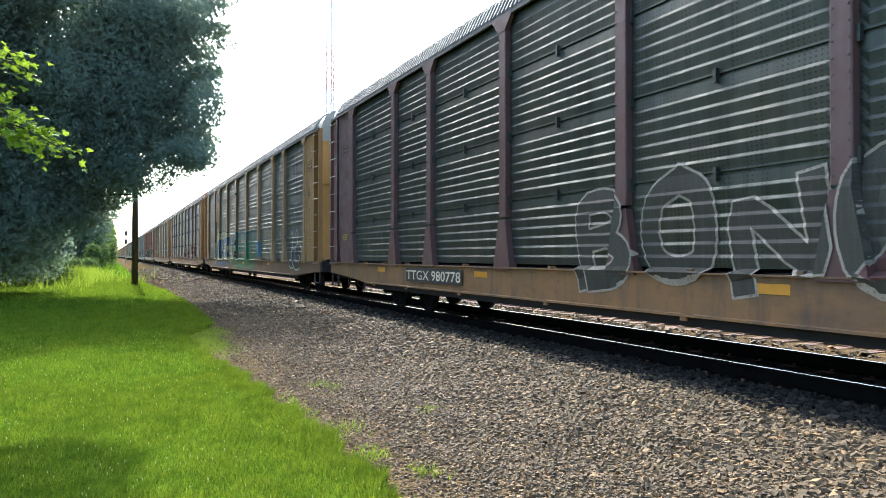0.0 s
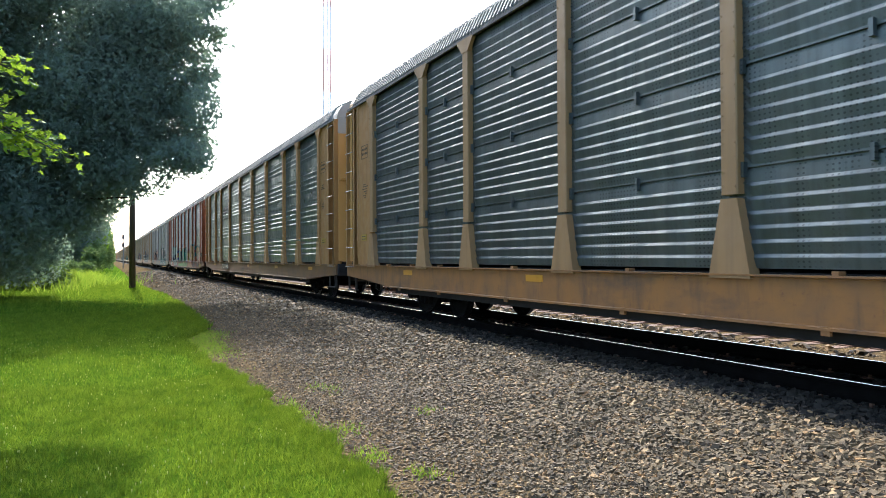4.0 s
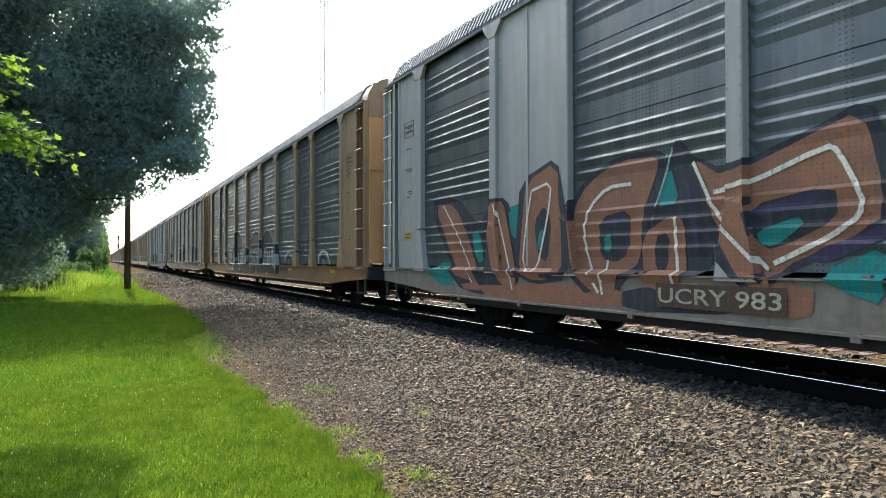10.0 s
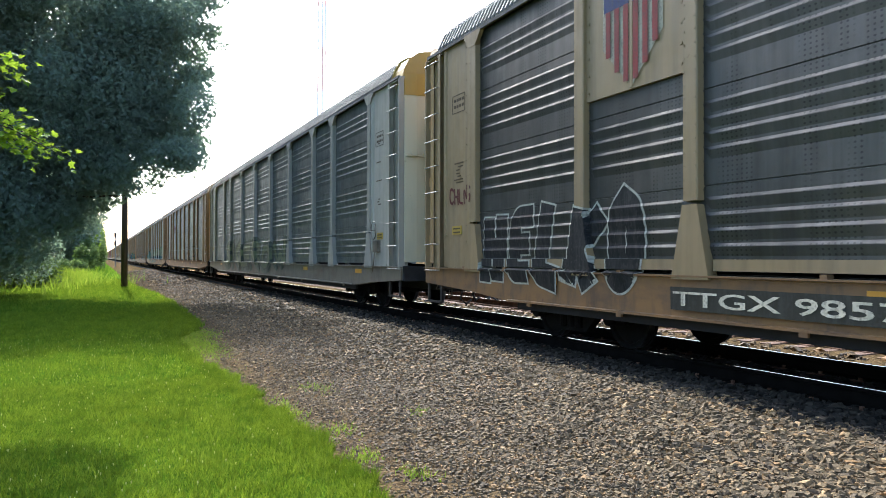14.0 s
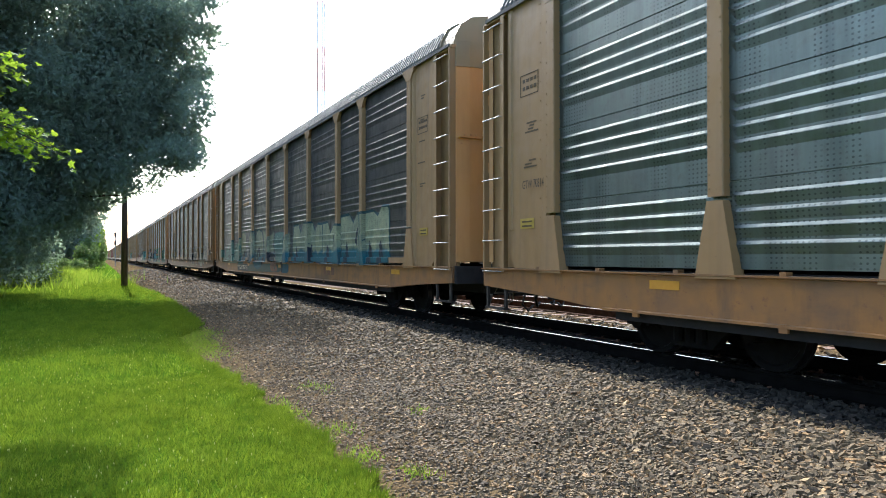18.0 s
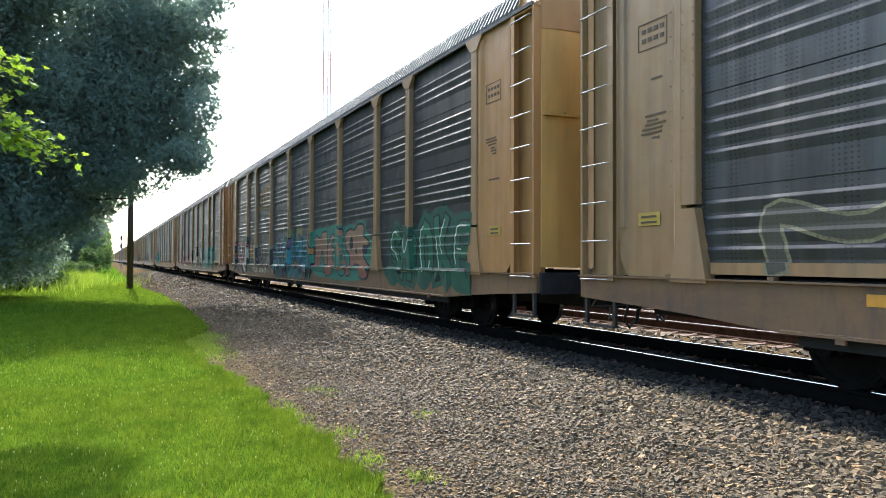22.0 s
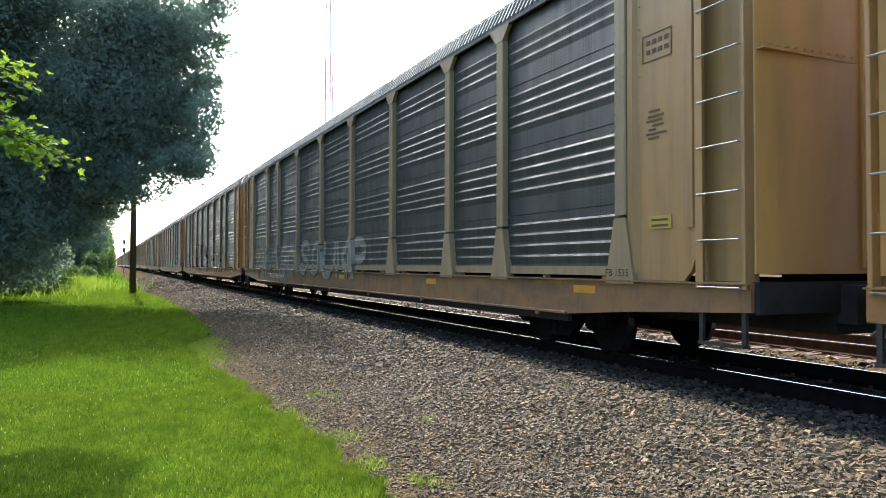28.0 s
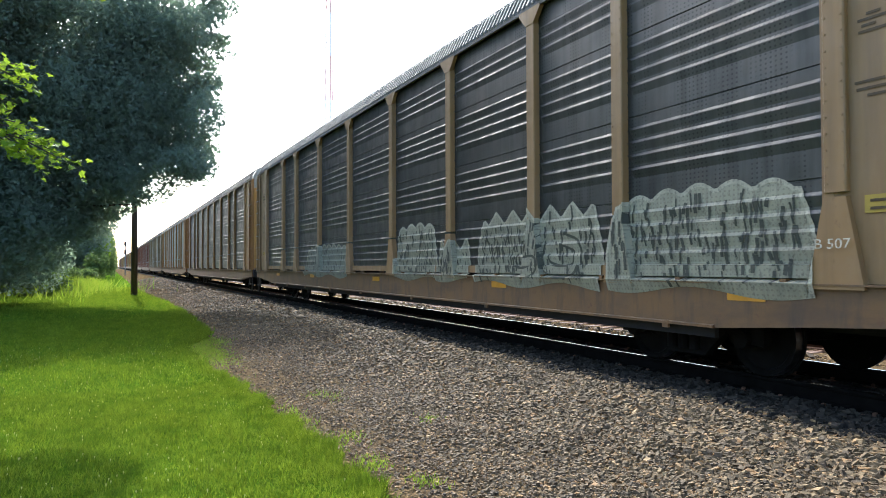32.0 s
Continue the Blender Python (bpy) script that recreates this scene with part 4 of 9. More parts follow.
@once
def end_cap_mesh(mat):
    """The smooth last piece of the roof, over the end doors."""
    ring = [(-1.56, 5.03), (-1.51, 5.24), (-1.40, 5.44), (-1.18, 5.60), (-0.6, 5.71), (0.6, 5.71), (1.18, 5.60), (1.40, 5.44), (1.51, 5.24), (1.56, 5.03)]
    m = Mesh().prism(ring, "y", 13.5, 14.05)
    m.prism([(x * 1.02, z + 0.03) for x, z in ring], "y", 13.44, 13.53)
    return m.data("roof_end", mat)


@once
def end_side_mesh(mat):
    """The smooth side plate next to the end, with pressed upright folds and a cut lower corner."""
    side = [(12.22, 1.052), (12.22, 5.03), (13.33, 5.03), (13.33, 1.30), (13.27, 1.16), (13.16, 1.052)]
    m = Mesh().poly([(END_X, y, z) for y, z in side] + [(END_X + 0.06, y, z) for y, z in side],
                    [(0, 1, 2, 3, 4, 5), (11, 10, 9, 8, 7, 6), (0, 6, 7, 1), (1, 7, 8, 2), (2, 8, 9, 3), (3, 9, 10, 4), (4, 10, 11, 5), (5, 11, 6, 0)])
    m.prism([(END_X + 0.005, 12.24), (END_X - 0.035, 12.27), (END_X - 0.035, 12.36), (END_X + 0.005, 12.42)], "z", 1.13, 5.02)
    m.prism([(END_X + 0.005, 13.20), (END_X - 0.022, 13.23), (END_X - 0.022, 13.31), (END_X + 0.005, 13.325)], "z", 1.64, 5.02)
    for k in range(13):
        z = 1.5 + k * 0.28
        m.box(END_X - 0.008, END_X + 0.002, 12.45, 12.466, z, z + 0.016)
    return m.data("end_side_plate", mat)


@once
def recess_mesh(mat):
    """The set-back corner wall behind the ladder."""
    m = Mesh().box(-1.47, -1.41, 13.30, 14.02, 1.06, 5.03).box(-1.56, -1.41, 13.34, 13.37, 1.5, 5.03)
    m.box(-1.60, -1.3, 13.36, HALF, 1.0, 1.055).box(-1.60, -1.44, 13.36, 14.06, 4.99, 5.05)
    return m.data("corner_wall", mat)


@once
def door_mesh(mat):
    """The tall folding end door, slightly bowed, with a hatch, a seam, hinges and a lock bar."""
    pts = [(-1.545, 13.99), (-1.50, 14.06), (-1.25, 14.11), (-0.6, 14.14), (0, 14.15)]
    pts = pts + [(-x, y) for x, y in pts[-2::-1]]
    ring = pts + [(x * 0.97, y - 0.05) for x, y in pts[::-1]]
    m = Mesh().prism(ring, "z", 1.14, 5.08)
    # frame round the hatch, seam with a row of rivets
    for x0, x1, z0, z1 in ((-1.46, -1.42, 1.34, 2.15), (-1.03, -0.99, 1.34, 2.15), (-1.42, -1.03, 1.34, 1.38), (-1.42, -1.03, 2.11, 2.15)):
        m.box(x0, x1, 14.07, 14.135, z0, z1)
    m.box(-1.38, -1.07, 14.07, 14.122, 1.42, 2.07)
    m.box(-1.48, 1.48, 14.06, 14.152, 3.37, 3.39)
    for k in range(24):
        m.box(-1.4 + k * 0.12, -1.385 + k * 0.12, 14.1, 14.16, 3.42, 3.435)
    m.box(-0.03, 0.03, 14.14, 14.18, 1.2, 4.95)
    for z in (1.5, 2.6, 3.7, 4.6):
        m.box(-1.56, -1.47, 14.0, 14.09, z, z + 0.16)
    return m.data("end_door", mat)


@once
def lock_bar_mesh():
    """The dark upright lock rod of the end door with its handle."""
    m = Mesh().tube([(-0.2, 14.19, 1.1), (-0.2, 14.19, 4.9)], 0.035, 8)
    m.box(-0.27, -0.13, 14.15, 14.24, 2.35, 2.75).tube([(-0.2, 14.22, 1.75), (-0.36, 14.25, 1.5), (-0.38, 14.25, 1.35)], 0.018, 5)
    return m.data("lock_bar", steel((0.03, 0.026, 0.022), 0.6, 0.3))


@once
def door_text_mesh():
    """Rows of small painted characters on the door, as bars."""
    m = Mesh()
    for x0, z0, words in ((-1.42, 2.62, (0.1, 0.14, 0.2)), (-1.42, 2.69, (0.16, 0.12, 0.16)), (-1.42, 2.76, (0.2, 0.18)), (-1.36, 3.5, (0.2, 0.24, 0.3))):
        x = x0
        for w in words:
            m.box(x, x + w, 14.09, 14.142, z0, z0 + 0.038)
            x += w + 0.03
    return m.data("stencil_lines", spray((0.12, 0.075, 0.04)))


@once
def door_band_mesh(mat):
    """The painted band across the top of the end door."""
    pts = [(-1.55, 13.995), (-1.505, 14.068), (-1.252, 14.122), (-0.6, 14.152), (0, 14.162)]
    pts = pts + [(-x, y) for x, y in pts[-2::-1]]
    ring = pts + [(x * 0.98, y - 0.03) for x, y in pts[::-1]]
    return Mesh().prism(ring, "z", 4.66, 5.12).data("door_band", mat)


@once
def stile_mesh(mat):
    """An angle-iron ladder stile."""
    return Mesh().box(-1.632, -1.622, -0.05, 0.05, 0.985, 5.0).box(-1.622, -1.50, 0.04, 0.05, 0.985, 5.0).data("ladder_stile", mat)


@once
def thin_stile_mesh(mat):
    return Mesh().chamfer(-1.635, -1.50, -0.022, 0.022, 0.985, 5.0, 0.006).data("ladder_stile", mat)


@once
def rung_mesh(mat):
    return Mesh().tube([(-1.61, -0.30, 0), (-1.67, -0.27, 0), (-1.67, 0.27, 0), (-1.61, 0.30, 0)], 0.010, 6).data("rung", mat)


@once
def wheel_mesh():
    m = Mesh()
    prof = [(0.0, 0.06), (0.08, 0.06), (0.12, 0.02), (0.34, 0.02), (0.36, 0.05), (0.419, 0.05), (0.42, -0.05), (0.445, -0.06), (0.445, -0.085), (0.36, -0.085), (0.34, -0.03), (0.0, -0.03)]
    n = 28
    m.poly([(-x, r * math.cos(k * math.tau / n), r * math.sin(k * math.tau / n)) for k in range(n) for r, x in prof],
           [(k * len(prof) + j, k * len(prof) + j + 1, (k + 1) % n * len(prof) + j + 1, (k + 1) % n * len(prof) + j) for k in range(n) for j in range(len(prof) - 1)])
    # wheel discs near black: the shade under the wagon is in the colour
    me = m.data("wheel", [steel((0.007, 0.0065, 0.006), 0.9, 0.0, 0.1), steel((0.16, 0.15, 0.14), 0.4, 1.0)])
    for p in me.polygons:
        if 0.4 < math.hypot(p.center.y, p.center.z) < 0.43 and abs(p.normal.x) < 0.5:
            p.material_index = 1
    return me


@once
def side_frame_mesh():
    """A cast bogie side frame: arched top, spring nest, two axle boxes."""
    ring = [(-1.12, 0.36), (-1.12, 0.56), (-0.75, 0.66), (-0.35, 0.72), (0.35, 0.72), (0.75, 0.66), (1.12, 0.56), (1.12, 0.36), (0.72, 0.36), (0.62, 0.48), (0.42, 0.30), (0.30, 0.18), (-0.30, 0.18), (-0.42, 0.30), (-0.62, 0.48), (-0.72, 0.36)]
    m = Mesh().prism(ring, "x", -1.09, -0.97)
    for y in (-0.18, 0, 0.18):
        m.tube([(-1.12, y, 0.24), (-1.12, y, 0.46)], 0.06, 8)
    for y in (-0.865, 0.865):
        m.tube([(-1.16, y, 0.42), (-0.95, y, 0.42)], 0.10, 10)
    # darkened like the wheels, for the wagon's shade on the bogie
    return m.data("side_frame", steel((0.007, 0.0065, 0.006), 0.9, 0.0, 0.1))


@once
def axle_mesh():
    return Mesh().tube([(-0.9, 0, 0), (0.9, 0, 0)], 0.075, 8).data("axle", steel((0.007, 0.0065, 0.006), 0.9, 0.0, 0.1))


@once
def bolster_mesh():
    return Mesh().box(-1.05, 1.05, -0.2, 0.2, 0.42, 0.66).data("bolster", steel((0.007, 0.0065, 0.006), 0.9, 0.0, 0.1))


@once
def coupler_mesh():
    ring = [(-0.1, 13.6), (-0.1, 14.36), (-0.2, 14.41), (-0.2, 14.56), (0.02, 14.65), (0.12, 14.49), (0.1, 14.36), (0.1, 13.6)]
    return Mesh().prism(ring, "z", 0.70, 0.95).data("coupler", steel((0.010, 0.009, 0.008), 0.7, 0.4))


@once
def hose_mesh():
    m = Mesh().tube([(-0.5, 14.0, 0.82), (-0.42, 14.35, 0.5), (-0.25, 14.55, 0.36), (-0.1, 14.7, 0.4)], 0.028, 7)
    m.tube([(-0.75, 14.1, 0.72), (-0.78, 14.2, 0.42), (-0.6, 14.3, 0.30), (-0.42, 14.42, 0.38)], 0.02, 6)
    return m.data("air_hose", steel((0.016, 0.015, 0.013), 0.6, 0.1))


@once
def cut_lever_mesh():
    """The uncoupling rod, with a grab iron and safety chains beside it."""
    m = Mesh().tube([(-1.35, 14.1, 0.9), (-0.9, 14.32, 0.86), (-0.7, 14.34, 0.66), (-0.3, 14.38, 0.9), (-0.1, 14.42, 0.98)], 0.016, 5)
    m.tube([(-1.3, 14.12, 0.74), (-1.3, 14.24, 0.62), (-0.6, 14.24, 0.62), (-0.6, 14.12, 0.74)], 0.012, 5)
    m.tube([(-1.02, 14.1, 0.72), (-0.99, 14.16, 0.5), (-1.06, 14.18, 0.44), (-1.05, 14.16, 0.6)], 0.013, 5)
    return m.data("cut_lever", steel((0.11, 0.09, 0.06), 0.6, 0.4))


@once
def end_sill_mesh():
    return Mesh().chamfer(-1.55, 1.55, 13.95, 14.12, 0.74, 1.06, 0.02).box(-0.34, 0.34, 13.5, 14.3, 0.62, 1.02).data("end_sill", steel((0.02, 0.018, 0.016), 0.8, 0.3))


@once
def step_mesh(mat):
    """A stirrup step under the corner."""
    m = Mesh()
    for y in (13.42, 13.98):
        m.box(-1.59, -1.55, y - 0.025, y + 0.025, 0.42, 1.0)
    m.box(-1.62, -1.52, 13.40, 14.0, 0.40, 0.43)
    return m.data("stirrup_step", mat)


@once
def brake_mesh():
    m = Mesh().box(-1.66, -1.55, 12.55, 12.82, 1.36, 1.62)
    n = 16
    m.tube([(-1.68, 12.66 + 0.16 * math.cos(k * math.tau / n), 1.85 + 0.2 * math.sin(k * math.tau / n)) for k in range(n + 1)], 0.013, 5)
    m.tube([(-1.68, 12.5, 1.85), (-1.68, 12.82, 1.85)], 0.01, 4).tube([(-1.6, 12.6, 1.6), (-1.62, 12.5, 1.1), (-1.62, 12.4, 0.9)], 0.015, 5)
    return m.data("hand_brake", steel((0.2, 0.17, 0.13), 0.5, 0.6))


@once
def rail_strip_mesh(width, mat):
    return Mesh().box(PANEL_X - 0.06, PANEL_X + 0.02, -width / 2 + 0.28, width / 2 - 0.28, 1.095, 1.215).data("bottom_rail", mat)


@once
def marker_mesh(mat):
    return Mesh().box(SILL_X - 0.006, SILL_X + 0.002, -0.23, 0.23, 0.86, 0.96).data("reflector", mat)


@once
def sign_plate_mesh(w, h, mat):
    return Mesh().box(END_X - 0.012, END_X - 0.003, -w / 2, w / 2, -h / 2, h / 2).data("placard", mat)


@once
def stencil_line_mesh(w):
    """A row of small characters too small to read, as a bar."""
    m = Mesh().box(END_X - 0.006, END_X - 0.002, -w / 2, w / 2, 0, 0.024)
    return m.data("stencil_line", spray((0.13, 0.085, 0.045)))


@once
def stencil_frame_mesh():
    m = Mesh()
    for z in (-0.16, 0.15):
        m.box(END_X - 0.006, END_X - 0.002, -0.24, 0.24, z, z + 0.012)
    for y in (-0.24, 0.228):
        m.box(END_X - 0.006, END_X - 0.002, y, y + 0.012, -0.148, 0.15)
    for z in (-0.07, 0.04):
        for k in range(4):
            m.box(END_X - 0.006, END_X - 0.002, -0.19 + k * 0.1, -0.19 + k * 0.1 + 0.065, z, z + 0.05)
    return m.data("stencil_frame", spray((0.10, 0.065, 0.035)))


# ---- paint that follows the side's relief
def relief(style, flats, posts, y, z, rails=False):
    """How far out the side's surface lies at this place."""
    if z < 1.047:
        return SILL_X if z < 1.02 else SILL_X - 0.045
    for c in posts:
        if abs(y - c) < post_half(z):
            return POST_X - (0.012 if z < 1.815 else 0)
    if abs(y) > 12.2:
        return END_X - 0.002
    i = sum(1 for c in posts if c < y) - 1
    if i in flats and flats[i] < z:
        return PANEL_X - 0.048
    c0, c1 = posts[i], posts[i + 1]
    if rails and 1.093 < z < 1.217 and min(y - c0, c1 - y) > 0.278:
        return PANEL_X - 0.06
    r = ridge(style, z)
    if min(y - c0, c1 - y) < 0.14:
        r = min(0, r)
    return PANEL_X - max(r, 0)


def drape(car, name, layers, mats, label="", lift=0.0, gap=0.006):
    """Lays flat figures over the relief of the side. layers: lists of (verts, faces) in metres, (along to the viewer's right, up)."""
    style, flats, posts = car["style"], CAR_FLATS[car.name], CAR_POSTS[car.name]
    bm = bmesh.new()
    for k, layer in enumerate(layers):
        for j, (verts, faces) in enumerate(layer if isinstance(layer, list) else [layer]):
            half = max(2, len(verts) // 2)
            vs = [bm.verts.new((gap * (k + 0.03 * min(j, 12) + 0.85 * (i % half) / half), -u, z)) for i, (u, z) in enumerate(verts)]
            for f in faces:
                try:
                    bm.faces.new([vs[i] for i in f]).material_index = k
                except ValueError:
                    pass
    ys, zs = [v.co.y for v in bm.verts], [v.co.z for v in bm.verts]
    y0, y1, z0, z1 = min(ys), max(ys), min(zs), max(zs)

    def cut(co, no):
        bmesh.ops.bisect_plane(bm, geom=bm.verts[:] + bm.edges[:] + bm.faces[:], dist=1e-5, plane_co=co, plane_no=no)
    levels = [1.046, 1.098] + ([1.088, 1.092, 1.218, 1.222] if car["rails"] else [])
    if z1 > 1.1:
        for r in RIDGES[style]:
            levels += [r - STEP - BACK, r - STEP, r + STEP]
    for z in levels:
        if z0 < z < z1:
            cut((0, 0, z), (0, 0, 1))
    if z1 > 1.1:
        for c in posts:
            for s in (-1, 1):
                for d in (0.105, 0.118, 0.145) + ((0.272, 0.282) if car["rails"] else ()):
                    if y0 < c + s * d < y1 and z1 > 1.5:
                        cut((0, c + s * d, 0), (0, 1, 0))
                for d in (0.0, 0.012):
                    if y0 - 0.3 < c < y1 + 0.3 and z0 < 1.8:
                        cut((0, c + s * (0.105 + d), 1.80), (0, 0.80, s * 0.16))
    for v in bm.verts:
        x = min(relief(style, flats, posts, v.co.y + a, v.co.z + b, car["rails"]) for a, b in ((0.002, 0.002), (-0.002, 0.002), (0.002, -0.002), (-0.002, -0.002)))
        v.co.x = x - 0.004 - lift - v.co.x
    for f in bm.faces:
        if f.normal.x > 0:
            f.normal_flip()
    me = bpy.data.meshes.new(name)
    bm.to_mesh(me)
    bm.free()
    for m in mats:
        me.materials.append(m)
    return put(name, me, car, label=label)


GLYPHS = {}


def glyph(text, fat):
    """The outline of some writing as flat faces, and its width and height."""
    if (text, fat) not in GLYPHS:
        curve = bpy.data.curves.new("writing", "FONT")
        curve.body, curve.offset, curve.resolution_u = text, fat, 3
        ob = bpy.data.objects.new("writing", curve)
        me = bpy.data.meshes.new_from_object(ob)
        GLYPHS[text, fat] = [(v.co.x, v.co.y) for v in me.vertices], [tuple(p.vertices) for p in me.polygons]
        bpy.data.objects.remove(ob)
        bpy.data.meshes.remove(me)
        bpy.data.curves.remove(curve)
    return GLYPHS[text, fat]


def writing(text, u0, u1, z0, z1, fat=0.0):
    """Writing fitted between u0 and u1 and between two heights."""
    verts, faces = glyph(text, fat)
    plain_v, _ = glyph(text, 0.0)
    xs, ys = [p[0] for p in plain_v], [p[1] for p in plain_v]
    sx, sz = (u1 - u0) / (max(xs) - min(xs)), (z1 - z0) / (max(ys) - min(ys))
    return [(u0 + (x - min(xs)) * sx, z0 + (y - min(ys)) * sz) for x, y in verts], faces


def u_of(a):
    """From metres behind the wagon's leading end to metres to the viewer's right of its middle."""
    return 14.3 - a


def stencil(car, text, a, width, z0, z1, mat, fat=0.0, plate=None):
    u0 = u_of(a) - width / 2
    layers, mats = [], []
    z0, z1 = z0 + 0.17 * (z1 - z0), z1 - 0.15 * (z1 - z0)
    if plate:
        p = 0.05
        layers.append(([(u0 - p, z0 - p), (u0 + width + p, z0 - p), (u0 + width + p, z1 + p), (u0 - p, z1 + p)], [(0, 1, 2, 3)]))
        mats.append(plate)
    layers.append(writing(text, u0, u0 + width, z0, z1, fat))
    mats.append(mat)
    drape(car, "lettering", layers, mats, lift=0.03)


def patch(points):
    return points, [tuple(range(len(points)))]


def blob(u, z, ru, rz, seed=0, rough=0.12, n=22):
    r = random.Random(seed)
    ph = [r.uniform(0, 6.3) for _ in range(3)]
    pts = []
    for k in range(n):
        a = k * math.tau / n
        q = 1 + rough * (math.sin(3 * a + ph[0]) + math.sin(5 * a + ph[1]) + 0.6 * math.sin(8 * a + ph[2]))
        pts.append((u + ru * q * math.cos(a), z + rz * q * math.sin(a)))
    return pts


def join(*figures):
    verts, faces = [], []
    for v, f in figures:
        n = len(verts)
        verts += v
        faces += [tuple(i + n for i in q) for q in f]
    return verts, faces


def stroke(points, w):
    """A painted line of even width."""
    left, right = [], []
    for i, p in enumerate(points):
        a, b = points[max(i - 1, 0)], points[min(i + 1, len(points) - 1)]
        dx, dz = b[0] - a[0], b[1] - a[1]
        k = math.hypot(dx, dz) or 1
        left.append((p[0] - dz / k * w / 2, p[1] + dx / k * w / 2))
        right.append((p[0] + dz / k * w / 2, p[1] - dx / k * w / 2))
    n = len(points)
    return left + right, [(i, i + 1, n + i + 1, n + i) for i in range(n - 1)]


SKELETON = {
    "A": (((0, 0), (.12, .6), (.5, 1), (.88, .6), (1, 0)), ((.2, .36), (.8, .36))),
    "B": (((0, 0), (0, 1), (.7, 1), (.95, .78), (.7, .54), (.2, .52)), ((.6, .5), (1, .3), (.75, 0), (.2, 0))),
    "C": (((1, .85), (.6, 1), (.1, .85), (0, .5), (.1, .12), (.6, 0), (1, .15)),),
    "D": (((.2, 0), (0, .1), (0, .95), (.6, 1), (1, .7), (1, .3), (.6, 0), (.3, 0)),),
    "E": (((1, 1), (.1, 1), (0, .5), (.1, 0), (1, 0)), ((.2, .5), (.85, .5))),
    "F": (((0, 0), (0, 1), (1, 1)), ((.2, .52), (.8, .52))),
    "G": (((1, .85), (.6, 1), (.1, .85), (0, .5), (.1, .12), (.6, 0), (1, .12), (1, .42), (.6, .42)),),
    "H": (((0, 0), (0, 1)), ((1, 0), (1, 1)), ((.2, .5), (.8, .5))),
    "I": (((.5, 0), (.5, 1)),),
    "J": (((.9, 1), (.9, .25), (.6, 0), (.2, .05), (0, .3)),),
    "K": (((0, 0), (0, 1)), ((.95, 1), (.25, .5), (1, 0))),
    "L": (((0, 1), (0, .05), (1, 0)),),
    "M": (((0, 0), (.05, 1), (.5, .35), (.95, 1), (1, 0)),),
    "N": (((0, 0), (.05, 1), (.95, 0), (1, 1)),),
    "O": (((.5, 1), (.1, .88), (0, .5), (.1, .12), (.5, 0), (.9, .12), (1, .5), (.9, .88), (.55, 1)),),
    "P": (((0, 0), (0, 1), (.75, 1), (1, .75), (.75, .48), (.2, .46)),),
    "R": (((0, 0), (0, 1), (.75, 1), (1, .75), (.75, .5), (.25, .5)), ((.5, .4), (1, 0))),
    "S": (((.95, .85), (.6, 1), (.15, .9), (.05, .68), (.3, .53), (.75, .45), (.97, .28), (.8, .06), (.4, 0), (0, .15)),),
    "T": (((.5, 0), (.5, .8)), ((0, 1), (1, 1))),
    "U": (((0, 1), (0, .25), (.25, 0), (.75, 0), (1, .25), (1, 1)),),
    "W": (((0, 1), (.2, 0), (.5, .6), (.8, 0), (1, 1)),),
    "Y": (((.5, 0), (.5, .45), (0, 1)), ((.6, .5), (1, 1))),
}


def rounded(points, times=2):
    """Cuts the corners of a line, so that it bends as a spray can does."""
    for _ in range(times):
        out = [points[0]]
        for (a, b), (c, d) in zip(points, points[1:]):
            out += [(0.78 * a + 0.22 * c, 0.78 * b + 0.22 * d), (0.22 * a + 0.78 * c, 0.22 * b + 0.78 * d)]
        points = out + [points[-1]]
    return points


def longer(points, by):
    """The same line, drawn on at both ends."""
    def ext(p, q):
        k = math.hypot(p[0] - q[0], p[1] - q[1]) or 1
        return p[0] + (p[0] - q[0]) / k * by, p[1] + (p[1] - q[1]) / k * by
    return [ext(points[0], points[1])] + points[1:-1] + [ext(points[-1], points[-2])]


